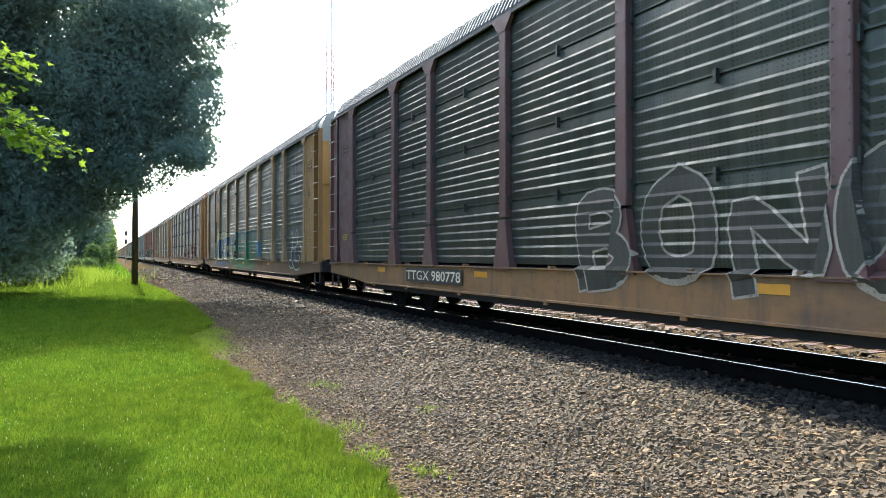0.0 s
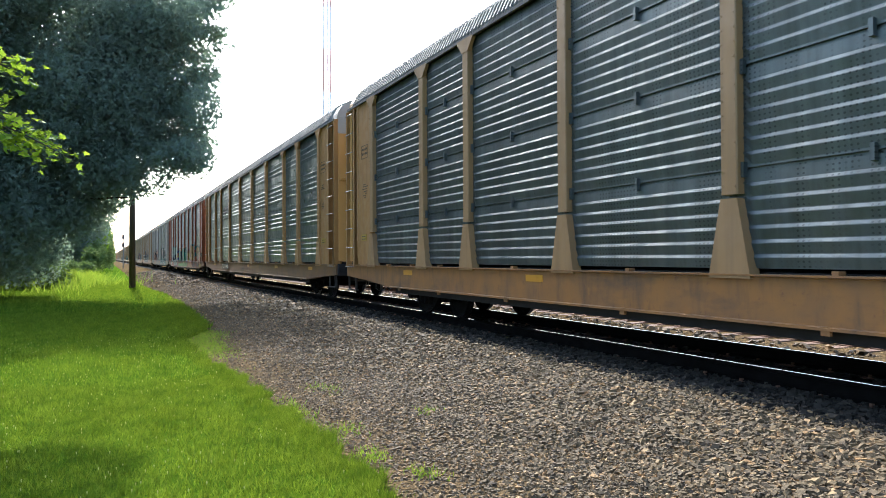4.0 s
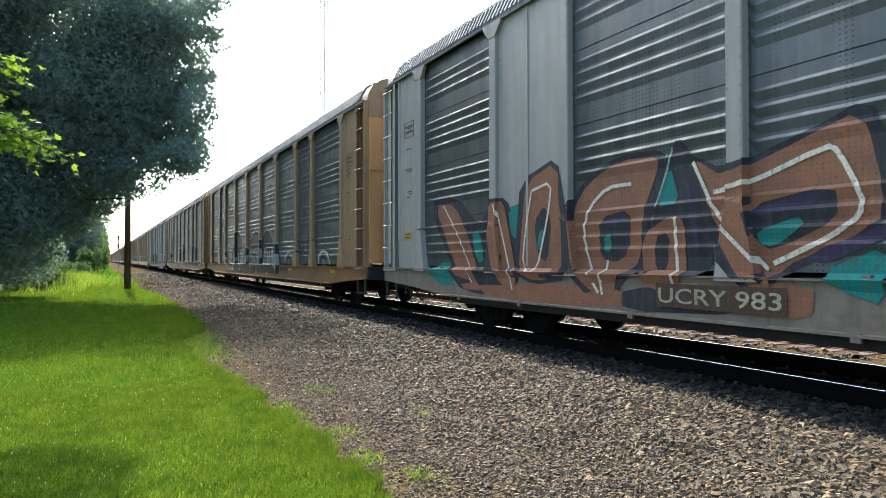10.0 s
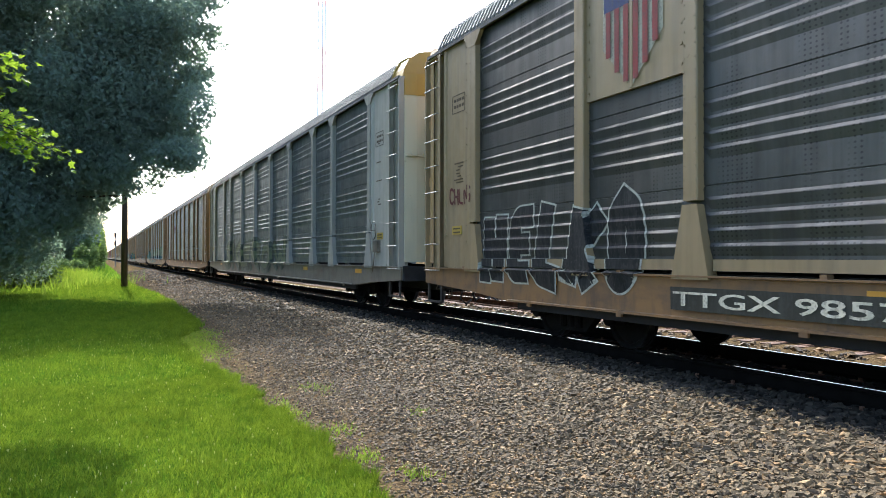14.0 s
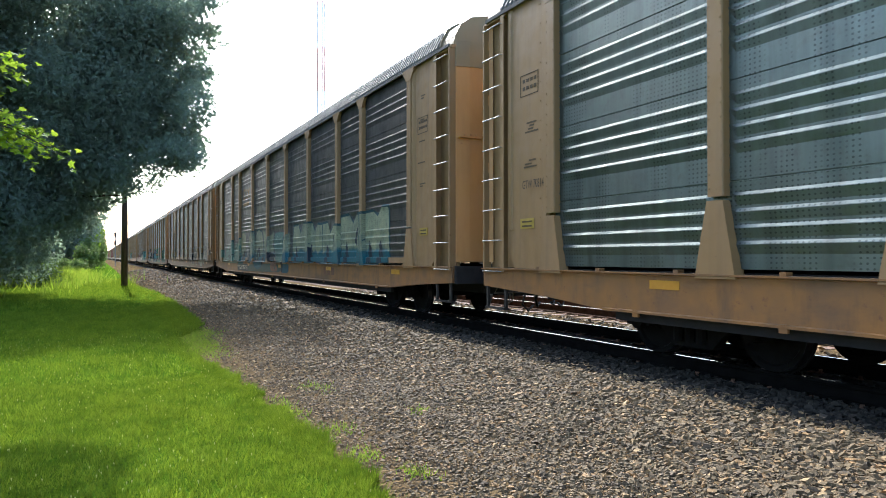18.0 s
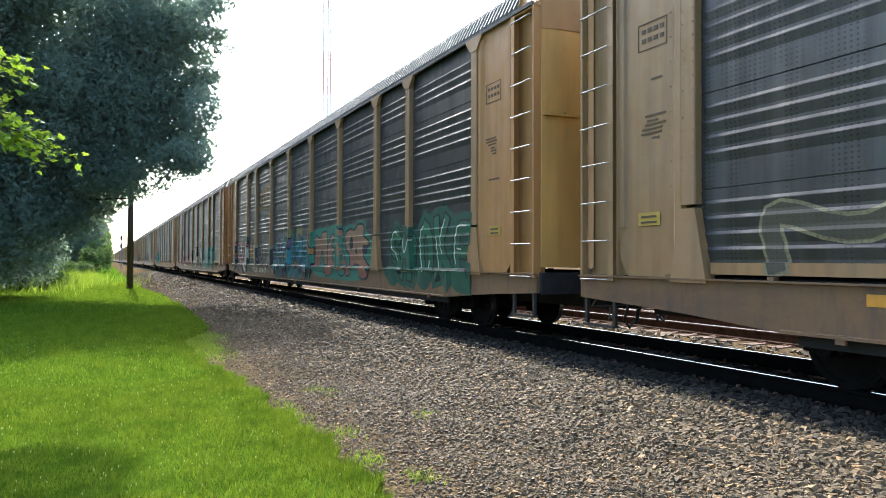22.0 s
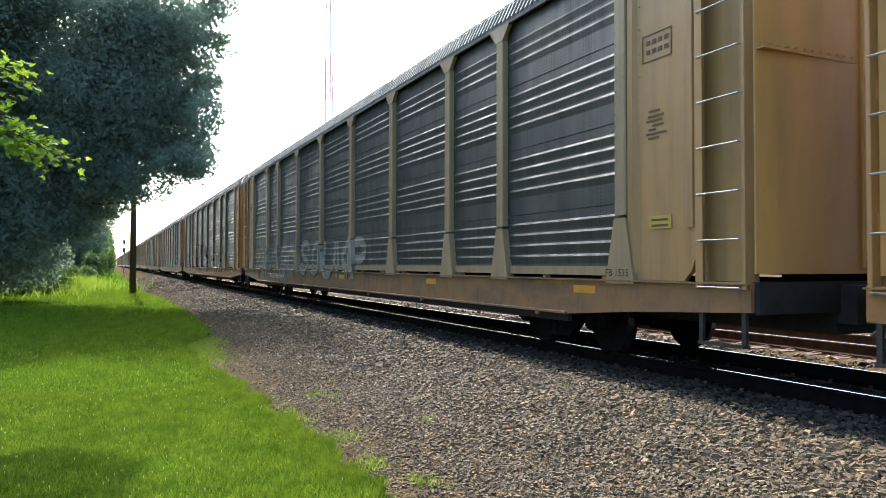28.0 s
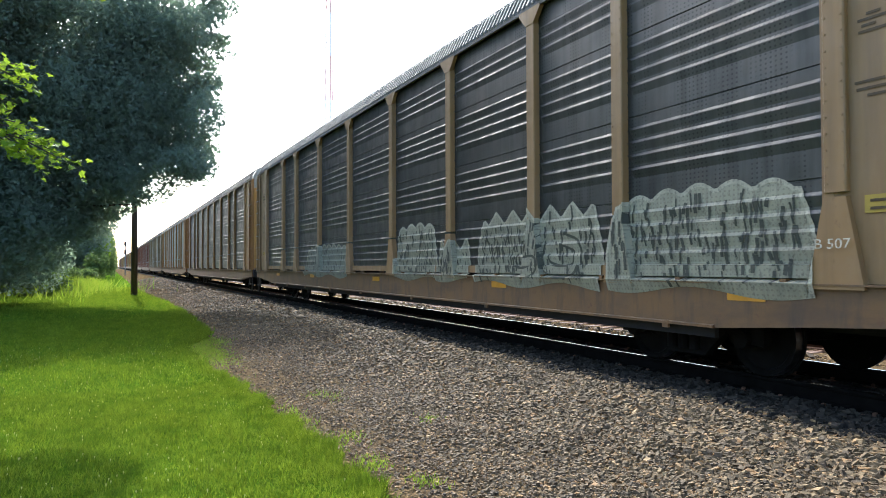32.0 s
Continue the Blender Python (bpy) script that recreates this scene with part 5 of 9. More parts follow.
def graffiti(car, text, a0, a1, z0, z1, fill, line, label, cloud=None, shine=None, drop=None, fat=0.085, edge=0.05, seed=1, wild=1.0, slope=0.0, bits=None):
    """Spray-painted letters from a0 (trailing side) to a1. Letters lean, swell and overlap."""
    r = random.Random(seed)
    u0, u1 = u_of(a0), u_of(a1)
    step = (u1 - u0) / len(text)
    rim = 0.022 + 0.75 * edge
    for i, ch in enumerate(text):
        kinds = {"cloud": [], "drop": [], "line": [], "fill": [], "bits": [], "shine": []}
        cu = u0 + (i + 0.5) * step
        w = step * r.uniform(0.97, 1.08)
        lo = z0 + r.uniform(0.0, 0.05) * (z1 - z0) * wild
        hi = z1 + r.uniform(-0.14, 0.02) * (z1 - z0) * wild + slope * i / max(1, len(text) - 1)
        size = min(w, 0.8 * (hi - lo))
        bar = 0.045 if fat < 0 else max(0.07, size * (0.16 + 1.25 * fat))
        lean, sway, ph = r.uniform(-0.14, 0.14) * wild, 0.05 * w * wild, r.uniform(0, 6)
        pad = bar / 2 + (rim if line else 0) + 0.03 * w

        def place(p):
            u, z = cu - w / 2 + pad + p[0] * (w - 2 * pad), lo + pad + p[1] * (hi - lo - 2 * pad)
            k = (z - lo) / (hi - lo)
            return u + lean * (z - (lo + hi) / 2) + sway * math.sin(5 * k + ph), z + 0.03 * (hi - lo) * wild * math.sin(4 * (u - cu) / w + ph)
        for bone in SKELETON[ch]:
            pts = rounded([place(p) for p in bone], 2 if fat < 0.12 else 3)
            kinds["fill"].append(stroke(longer(pts, bar * 0.4), bar))
            if line:
                kinds["line"].append(stroke(longer(pts, bar * 0.4 + rim), bar + 2 * rim))
            if drop:
                kinds["drop"].append(stroke([(u + 0.13, z - 0.08) for u, z in longer(pts, bar * 0.4 + rim)], bar + 2 * rim))
            if shine:
                kinds["shine"].append(stroke([(u - bar * 0.22, z + bar * 0.2) for u, z in pts[1:max(3, len(pts) * 2 // 3)]], 0.028))
            if cloud:
                kinds["cloud"].append(stroke(longer(pts, bar * 0.4 + rim + 0.1), bar + 2 * rim + 0.26))
        if bits:
            for _ in range(5):
                kinds["bits"].append(patch(blob(cu + r.uniform(-0.45, 0.45) * w, r.uniform(lo + 0.1, hi - 0.05), r.uniform(0.05, 0.14), r.uniform(0.05, 0.16), r.randrange(999), 0.15, 10)))
        layers, mats = [], []
        for kind, mat in (("cloud", cloud), ("drop", drop), ("line", line), ("fill", fill), ("bits", bits), ("shine", shine)):
            if mat and kinds[kind]:
                layers.append([([(u, max(z, 0.63 + 0.0002 * (n % 7))) for n, (u, z) in enumerate(v)], f) for v, f in kinds[kind]])
                mats.append(mat)
        drape(car, "graffiti_letter", layers, mats, label, lift=0.001 * (i % 3))


def blocks(car, count, a0, a1, z0, z1, fill, line, inner, label, shine=None, seed=1, top=0.25, rise=0.0):
    """A row of solid painted blocks, notched like heavy letters, with wedges of another colour let in."""
    r = random.Random(seed)
    u0, u1 = u_of(a0), u_of(a1)
    step = (u1 - u0) / count
    for i in range(count):
        lines, fills, inners, shines = [], [], [], []
        l, q = u0 + i * step + 0.02, u0 + (i + 1) * step - 0.02
        w = q - l
        hi = z1 - r.uniform(0, top) + rise * i / count
        hj = hi + r.uniform(-0.12, 0.12)
        s = r.uniform(-0.12, 0.12)
        m = l + w * r.uniform(0.4, 0.6)
        notch = r.uniform(0.08, 0.3)
        ring = [(l - s, z0), (q - s, z0 + r.uniform(0, 0.06)), (q, z0 + 0.5), (q + s, hj), (m + w * 0.16, hj + 0.03), (m, hi - notch), (m - w * 0.16, hi + 0.02), (l + s, hi), (l, z0 + 0.55)]
        cu, cz = (l + q) / 2, (z0 + hi) / 2
        fills.append(([*ring, (m, cz)], [(k, (k + 1) % 9, 9) for k in range(9)]))
        big = [(u + (0.06 if u > cu else -0.06), z + (0.06 if z > cz else -0.05)) for u, z in ring]
        lines.append(([*big, (m, cz)], [(k, (k + 1) % 9, 9) for k in range(9)]))
        for k in range(r.choice((1, 2, 2))):
            cu = l + w * (0.3 + 0.42 * k) + r.uniform(-0.05, 0.05)
            if r.random() < 0.55:
                inners.append(patch([(cu - 0.09 * w, z0), (cu + 0.10 * w, z0), (cu + 0.05 * w, cz - 0.1 + r.uniform(-0.15, 0.1)), (cu - 0.03 * w, cz - 0.05)]))
            else:
                inners.append(patch([(cu - 0.1 * w, cz - 0.08), (cu + 0.05 * w, cz - 0.2), (cu + 0.14 * w, cz + 0.18), (cu + 0.02 * w, cz + 0.28)]))
        if shine:
            shines.append(stroke([(l + s + 0.05, hi - 0.06), (m - w * 0.16, hi - 0.05), (m, hi - notch - 0.06)], 0.03))
        layers = [lines, fills, inners] + ([shines] if shine else [])
        drape(car, "graffiti_letter", [[([(u, max(z, 0.63)) for u, z in v], f) for v, f in layer] for layer in layers], [line, fill, inner] + ([shine] if shine else []), label, lift=0.001 * (i % 2))


def patches(car, places, ru, rz, mat, label, lift=0.0):
    """Loose painted patches, each a part of its own."""
    for k, (a, z) in enumerate(places):
        drape(car, "graffiti_patch", [patch(blob(u_of(a), z, ru, rz, k * 13 + int(a * 7), 0.15))], [mat], label, lift + 0.001 * (k % 2))


def mural(car, a0, a1, z0, z1, fill, line, label, top="scallops", seed=1, ticks=40, tick_mat=None, bays=0.0):
    """A broad painted field with a fancy upper edge, an outline and rows of small upright dabs."""
    r = random.Random(seed)
    u0, u1 = u_of(a0), u_of(a1)
    n = max(24, int((u1 - u0) / 0.06))
    edge = []
    for k in range(n + 1):
        s = k / n
        u = u0 + s * (u1 - u0)
        if top == "scallops":
            e = 0.10 * abs(math.sin(u * 6.5 + seed)) + 0.10 * math.sin(s * math.pi)
        elif top == "teeth":
            e = 0.22 * abs(((u * 1.9 + seed) % 1.0) - 0.5) * 2
        else:
            e = 0.05 * math.sin(u * 4 + seed)
        fall = min(1.0, s / 0.06, (1 - s) / 0.06)
        edge.append((u, z0 + (z1 - z0 - 0.12) * (0.35 + 0.65 * fall) + e))
    foot = [(u, z0 + 0.05 * math.sin(u * 3 + seed)) for u, _ in edge]
    field = (edge + foot, [(k, k + 1, n + 2 + k, n + 1 + k) for k in range(n)])
    layers, mats = [[field], [stroke([foot[0]] + edge + [foot[-1]], 0.045)]], [fill, line]
    dabs = []
    for _ in range(ticks):
        k = r.randrange(2, n - 2)
        u, hi = edge[k]
        z = r.uniform(z0 + 0.12, hi - 0.1)
        h = r.uniform(0.05, 0.22)
        dabs.append(stroke([(u, z - h / 2), (u + r.uniform(-0.04, 0.04), z + h / 2)], r.uniform(0.02, 0.05)))
    if dabs:
        layers.append(dabs)
        mats.append(tick_mat or BLACK)
    drape(car, "graffiti_letter", layers, mats, label, gap=0.004)


def wild(car, a0, a1, z0, z1, colours, line, label, seed=1, cells=4, count=7, ground=None, lift=0.0):
    """Interlocking wild-style forms: leaning bars, crescents, wedges and arrows in several colours, each edged with a dark line."""
    r = random.Random(seed)
    u0, u1 = u_of(a0), u_of(a1)
    step = (u1 - u0) / cells
    for i in range(cells):
        cu = u0 + (i + 0.5) * step
        layers, mats = [], []
        if ground:
            layers.append([patch(blob(cu, (z0 + z1) / 2, 0.6 * step, 0.52 * (z1 - z0), seed + i, 0.05, 26))])
            mats.append(ground)
        for k in range(count):
            u, z = cu + r.uniform(-0.42, 0.42) * step, r.uniform(z0 + 0.22, z1 - 0.2)
            ang, long, wide = r.uniform(0.5, 2.6), r.uniform(0.35, 0.62) * min(step, z1 - z0), r.uniform(0.12, 0.24)
            kind = r.random()
            if kind < 0.4:
                bend = r.uniform(-1.6, 1.6)
                line_pts = []
                for q in range(9):
                    s = q / 8 - 0.5
                    a = ang + bend * s
                    line_pts.append((u + long * s * 2 * math.cos(a) * 0.8, z + long * s * 2 * math.sin(a) * 0.8))
                shape, rim = stroke(line_pts, wide), stroke(longer(line_pts, 0.035), wide + 0.07)
            else:
                base = [(-1, -0.5), (0.6, -0.7), (1.15, 0.0), (0.5, 0.75), (-0.9, 0.55), (-0.6, 0.05)] if kind < 0.7 else [(-0.8, -0.9), (0.9, -0.55), (0.75, 0.6), (0.0, 0.95), (-0.85, 0.5)]
                ca, sa = math.cos(ang - 1.57), math.sin(ang - 1.57)
                lw, lh = long * 0.55, long * r.uniform(0.5, 0.9)

                def at(x, y, g):
                    return u + (x * (lw + g)) * ca - (y * (lh + g)) * sa, z + (x * (lw + g)) * sa + (y * (lh + g)) * ca
                shape, rim = patch([at(x, y, 0) for x, y in base]), patch([at(x, y, 0.04) for x, y in base])

            def keep(fig):
                return [(p, min(max(q, 0.63), z1 + 0.15)) for p, q in fig[0]], fig[1]
            layers += [[keep(rim)], [keep(shape)]]
            mats += [line, colours[(k + i + r.randrange(2)) % len(colours)]]
        drape(car, "graffiti_letter", layers, mats, label, lift=lift + 0.001 * (i % 2), gap=0.002)


def sill_mark(car, a, mat, width=1.1):
    """A company mark on the sill, as three plain bars."""
    u = u_of(a)
    for k in range(3):
        l = u + width * (k / 3 - 0.5)
        drape(car, "company_mark", [patch([(l, 0.74), (l + width * 0.24, 0.74), (l + width * 0.24, 0.94), (l, 0.94)])], [mat], "worn painted company mark")


def shield(car, a, z0, z1, w):
    """A company emblem as a plain striped shield."""
    u = u_of(a)
    def half(k):
        return w / 2 * (1.0 if k > 0.35 else 0.45 + 0.55 * math.sin(math.pi / 2 * k / 0.35))
    split = 0.62
    out = [(u - w / 2 - 0.03, z1 + 0.03), (u + w / 2 + 0.03, z1 + 0.03), (u + w / 2 + 0.03, z0 + 0.33 * (z1 - z0)), (u, z0 - 0.05), (u - w / 2 - 0.03, z0 + 0.33 * (z1 - z0))]
    top = [(u - w / 2, z0 + split * (z1 - z0)), (u + w / 2, z0 + split * (z1 - z0)), (u + w / 2, z1), (u + 0.2 * w, z1 - 0.04), (u, z1), (u - 0.2 * w, z1 - 0.04), (u - w / 2, z1)]
    reds = []
    for k in range(6):
        c = (k + 0.5) / 6 * 2 - 1
        d = abs(c) * w / 2
        lo = z0 + (z1 - z0) * max(0.0, 0.33 * (d / (w / 2)) ** 1.5)
        reds.append(patch([(u + c * w / 2 - w * 0.045, lo), (u + c * w / 2 + w * 0.045, lo), (u + c * w / 2 + w * 0.045, z0 + split * (z1 - z0)), (u + c * w / 2 - w * 0.045, z0 + split * (z1 - z0))]))
    drape(car, "emblem", [patch(out), patch(top), join(*reds)], [spray((0.55, 0.52, 0.46)), spray((0.03, 0.06, 0.24)), spray((0.32, 0.045, 0.05))], "red, white and blue striped shield emblem")


def closed(points, times=1):
    """A ring with its corners cut, as a spray can rounds them."""
    for _ in range(times):
        out = []
        for (a, b), (c, d) in zip(points, points[1:] + points[:1]):
            out += [(0.8 * a + 0.2 * c, 0.8 * b + 0.2 * d), (0.2 * a + 0.8 * c, 0.2 * b + 0.8 * d)]
        points = out
    return points


def forms(car, label, layers):
    """One painted letter. Layers from the ground up: (paint, 0, ring) fills a ring, (paint, width, line) draws a line, (paint, width, None) draws round the last ring. Points: metres behind the leading end, height."""
    figures, mats, last = [], [], []
    for mat, width, points in layers:
        if points is None:
            figures.append(stroke(last + last[:2], width))
        else:
            line = [(u_of(a), z) for a, z in points]
            if width:
                figures.append(stroke(rounded(line, 1), width))
            else:
                last = closed(line)
                faces = tessellate_polygon([[Vector((u, z, 0)) for u, z in last]])
                figures.append((last, [tuple(f) for f in faces]))
        mats.append(mat)
    figures = [([(u, max(z, 0.61)) for u, z in v], f) for v, f in figures]
    drape(car, "graffiti_letter", [[f] for f in figures], mats, label, gap=0.0025)


CAR_FLATS = {}
CAR_POSTS = {}
CARS = []
WHEELSETS = []
YELLOW, OCHRE, TAN, BROWN, ORANGE, GREY = (0.48, 0.245, 0.062), (0.39, 0.232, 0.092), (0.37, 0.27, 0.14), (0.12, 0.05, 0.045), (0.42, 0.105, 0.035), (0.42, 0.41, 0.38)
BRIGHT, MID, DARK, GREEN = (0.36, 0.46, 0.47), (0.28, 0.33, 0.33), (0.20, 0.215, 0.215), (0.17, 0.21, 0.19)
CREAM = spray((0.98, 0.92, 0.82))
BLACK = spray((0.018, 0.018, 0.02))
WHITE = spray((0.98, 0.97, 0.94))
INK, ICE, SEA, MINT = spray((0.03, 0.035, 0.05)), spray((0.33, 0.43, 0.46), (0.38, 0.47, 0.50)), spray((0.04, 0.26, 0.29)), spray((0.36, 0.52, 0.46))
TEAL, LEAF, GOLD, PEACH = spray((0.03, 0.30, 0.17), (0.012, 0.24, 0.20), 1.1, 1.8), spray((0.13, 0.34, 0.07)), spray((0.52, 0.33, 0.05), (0.50, 0.27, 0.07)), spray((0.47, 0.21, 0.08))
WINE, ROSE, CHALKY, NAVY = spray((0.20, 0.028, 0.05)), spray((0.50, 0.20, 0.26)), spray((0.50, 0.50, 0.42), (0.58, 0.57, 0.48)), spray((0.03, 0.12, 0.34))
JADE, PLUM, SEAGREEN, PINKY = spray((0.06, 0.40, 0.31), (0.24, 0.46, 0.10), 1.7, 2.1), spray((0.07, 0.04, 0.10)), spray((0.07, 0.30, 0.22)), spray((0.46, 0.17, 0.12), (0.46, 0.28, 0.17), 0.9, 1.6)
SLATE, LIME, SCARLET, ZINCY, SILVERY = spray((0.055, 0.065, 0.075)), spray((0.24, 0.38, 0.03)), spray((0.38, 0.035, 0.04)), spray((0.19, 0.24, 0.25)), spray((0.36, 0.37, 0.33))
RUSTY, AQUA, DUSK, SHELL = spray((0.36, 0.16, 0.09)), spray((0.02, 0.28, 0.27)), spray((0.055, 0.04, 0.11)), spray((0.07, 0.23, 0.24), (0.38, 0.31, 0.32), 0.95, 1.9)
AZURE, MARINE, GREYISH, TWOTONE = spray((0.17, 0.29, 0.25), (0.14, 0.32, 0.32)), spray((0.025, 0.13, 0.20)), spray((0.10, 0.14, 0.115)), spray((0.035, 0.17, 0.25), (0.42, 0.46, 0.34), 1.28, 1.42)
GREENTEAL, STRIPED = spray((0.04, 0.26, 0.10), (0.012, 0.17, 0.24), 1.2, 2.2), spray((0.24, 0.21, 0.22))
CREAMY = spray((0.62, 0.63, 0.50))


def autorack(number, label, posts=YELLOW, sill=None, end=None, zinc=BRIGHT, style="grouped", dirt=0.45, flats=None, full_flat=(), strips=False, cap=(0.50, 0.485, 0.45), shiny=0.46, brake=False, simple=False, bays=POSTS):
    """A covered wagon for new cars, its middle at the origin, rails at height 0."""
    car = tagged(new("autorack_wagon"), label, "freight wagon", group="wagons of the train")
    car["style"], car["number"], car["rails"] = style, number, strips
    flats = flats or {}
    CAR_FLATS[car.name] = {**flats, **{i: 1.0 for i in full_flat}}
    CAR_POSTS[car.name] = bays
    CARS.append((number, car))
    p_mat, s_mat, e_mat = paint(posts, dirt), sill_paint(sill or tuple(0.7 * q + 0.3 * g for q, g in zip(posts, (0.13, 0.10, 0.07))), min(0.9, 0.25 + 1.3 * dirt)), paint(end or posts, dirt)
    z_mat = galvanised(zinc, dirt + 0.1, shiny)
    roof_mat = galvanised((0.31, 0.295, 0.28), 0.6, 0.8, 0.05)
    rung_mat = steel((0.30, 0.28, 0.25), 0.6, 0.2)
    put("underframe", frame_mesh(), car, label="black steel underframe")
    put("roof", roof_mesh(roof_mat), car, label="ribbed pale zinc roof")
    for turn in (0, 180):
        put("side_sill", sill_mesh(s_mat), car, turn=turn)
        for c in bays:
            put("side_post", post_mesh(p_mat, True), car, (0, c, 0), turn)
        for i in range(9):
            c, w = (bays[i] + bays[i + 1]) / 2, bays[i + 1] - bays[i]
            w = round(w, 2)
            if i in full_flat:
                put("flat_panel", flat_panel_mesh(w, SIDE_Z0, SIDE_Z1, p_mat), car, (0, c, 0), turn)
                continue
            put("side_panel", panel_mesh(w, style, z_mat), car, (0, c, 0), turn)
            if i in flats:
                put("flat_panel", flat_panel_mesh(w, flats[i], SIDE_Z1, p_mat), car, (0, c, 0), turn)
            if strips:
                put("bottom_rail", rail_strip_mesh(w, p_mat), car, (0, c, 0), turn)
        put("end_side_plate", end_side_mesh(e_mat), car, turn=turn)
        put("corner_wall", recess_mesh(e_mat), car, turn=turn)
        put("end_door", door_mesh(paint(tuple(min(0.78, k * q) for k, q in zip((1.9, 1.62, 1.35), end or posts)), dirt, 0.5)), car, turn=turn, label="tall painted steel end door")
        put("roof_end", end_cap_mesh(paint(cap, 0.3)), car, turn=turn)
        put("door_band", door_band_mesh(paint(cap, 0.3)), car, turn=turn, label="painted band across the top of the door")
        put("coupler", coupler_mesh(), car, turn=turn, label="dark steel coupler")
        put("air_hose", hose_mesh(), car, turn=turn)
        put("cut_lever", cut_lever_mesh(), car, turn=turn)
        put("end_sill", end_sill_mesh(), car, turn=turn)
        put("lock_bar", lock_bar_mesh(), car, turn=turn, label="dark upright lock bar")
        put("stencil_lines", door_text_mesh(), car, turn=turn)
        put("stirrup_step", step_mesh(steel((0.03, 0.026, 0.02), 0.7, 0.3)), car, turn=turn)
    # the other two corners of both sides
    for sx, sy in ((1, -1), (-1, 1)):
        for name, me in (("end_side_plate", end_side_mesh(e_mat)), ("corner_wall", recess_mesh(e_mat)), ("stirrup_step", step_mesh(steel((0.03, 0.026, 0.02), 0.7, 0.3)))):
            ob = put(name, mirrored(me, sx, sy), car)
    for sx in (-1, 1):
        for sy in (-1, 1):
            ladder = put("ladder", stile_mesh(e_mat), car, (0, sy * 13.44, 0), 0 if sx < 0 else 180, label="steel corner ladder")
            way = sy if sx < 0 else -sy
            put("ladder_stile", thin_stile_mesh(e_mat), ladder, (0, way * 0.585, 0))
            for k in range(9):
                put("rung", rung_mesh(rung_mat), ladder, (0, way * 0.285, 1.0 + k * 0.484), label="worn bright steel rung")
    for y in (-10.05, 10.05):
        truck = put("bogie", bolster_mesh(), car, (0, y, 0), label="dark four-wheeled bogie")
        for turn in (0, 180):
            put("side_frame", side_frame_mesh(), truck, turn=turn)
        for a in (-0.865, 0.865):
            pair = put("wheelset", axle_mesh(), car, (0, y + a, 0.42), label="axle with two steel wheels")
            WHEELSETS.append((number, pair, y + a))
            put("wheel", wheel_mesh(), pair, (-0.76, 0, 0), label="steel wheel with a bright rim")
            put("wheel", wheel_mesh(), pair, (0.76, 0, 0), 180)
    if brake:
        put("hand_brake", mirrored(brake_mesh(), -1, 1), car, label="hand brake wheel and chain")
    if not simple:
        for k, c in enumerate(POSTS[::2]):
            put("reflector", marker_mesh(plain((0.45, 0.21, 0.02), 0.4)), car, (0, c + 0.75, 0), label="yellow reflective strip")
        for sy in (-1, 1):
            sign = put("placard", sign_plate_mesh(0.36, 0.15, plain((0.34, 0.23, 0.03))), car, (0, sy * 12.8, 1.72), label="small yellow warning placard")
            for z in (-0.05, 0.015):
                put("stencil_line", stencil_line_mesh(0.26), sign, (-0.0115, 0, z), label="dark painted line")
            rr = random.Random(number * 7 + sy)
            z = 2.5 + rr.uniform(-0.1, 0.2)
            for k in range(7):
                put("stencil_line", stencil_line_mesh(rr.choice((0.12, 0.18, 0.26, 0.34))), car, (0, sy * 12.72 + rr.uniform(-0.06, 0.06), z), label="dark stencilled line")
                z += rr.choice((0.045, 0.05, 0.06, 0.42))
            put("stencil_frame", stencil_frame_mesh(), car, (0, sy * 12.75, 3.9 + rr.uniform(-0.15, 0.15)), label="thin dark stencilled frame with two rows of marks")
    return car


FLIPS = {}


def mirrored(me, sx, sy):
    """A mirrored copy of a mesh, so that it serves the other corners."""
    if sx < 0 and sy > 0:
        sx, sy = 1, -1
        keep_near = True
    else:
        keep_near = False
    key = (me.name, sx, sy, keep_near)
    if key not in FLIPS:
        cp = me.copy()
        s = Matrix.Diagonal((1, -1, 1, 1)) if keep_near else Matrix.Diagonal((-1, 1, 1, 1))
        cp.transform(s)
        cp.flip_normals()
        FLIPS[key] = cp
    return FLIPS[key]


# ---------------------------------------------------------------- the train, wagon by wagon
SHIELD_BAY = {7: 3.25}
DAB = spray((0.10, 0.11, 0.10))

w0 = autorack(0, "weathered auto-rack wagon with maroon posts and faded outline graffiti", BROWN, OCHRE, (0.16, 0.075, 0.07), GREEN, "dense", 0.55)
graffiti(w0, "BONECI", 16.8, 9.0, 0.72, 2.25, spray((0.065, 0.068, 0.06), (0.075, 0.075, 0.068)), spray((0.50, 0.46, 0.43)), "faded grey graffiti letters with pale outlines", fat=0.07, edge=0.012, seed=4)
wild(w0, 12.6, 9.2, 0.8, 2.1, [spray((0.14, 0.06, 0.06)), spray((0.12, 0.12, 0.11)), spray((0.08, 0.12, 0.07))], spray((0.40, 0.38, 0.36)), "faded looping graffiti lines in pale pink and green", seed=77, cells=3, count=4)
stencil(w0, "TTGX 980778", 21.35, 2.5, 0.70, 0.97, CREAM, 0.01, spray((0.05, 0.05, 0.05)))

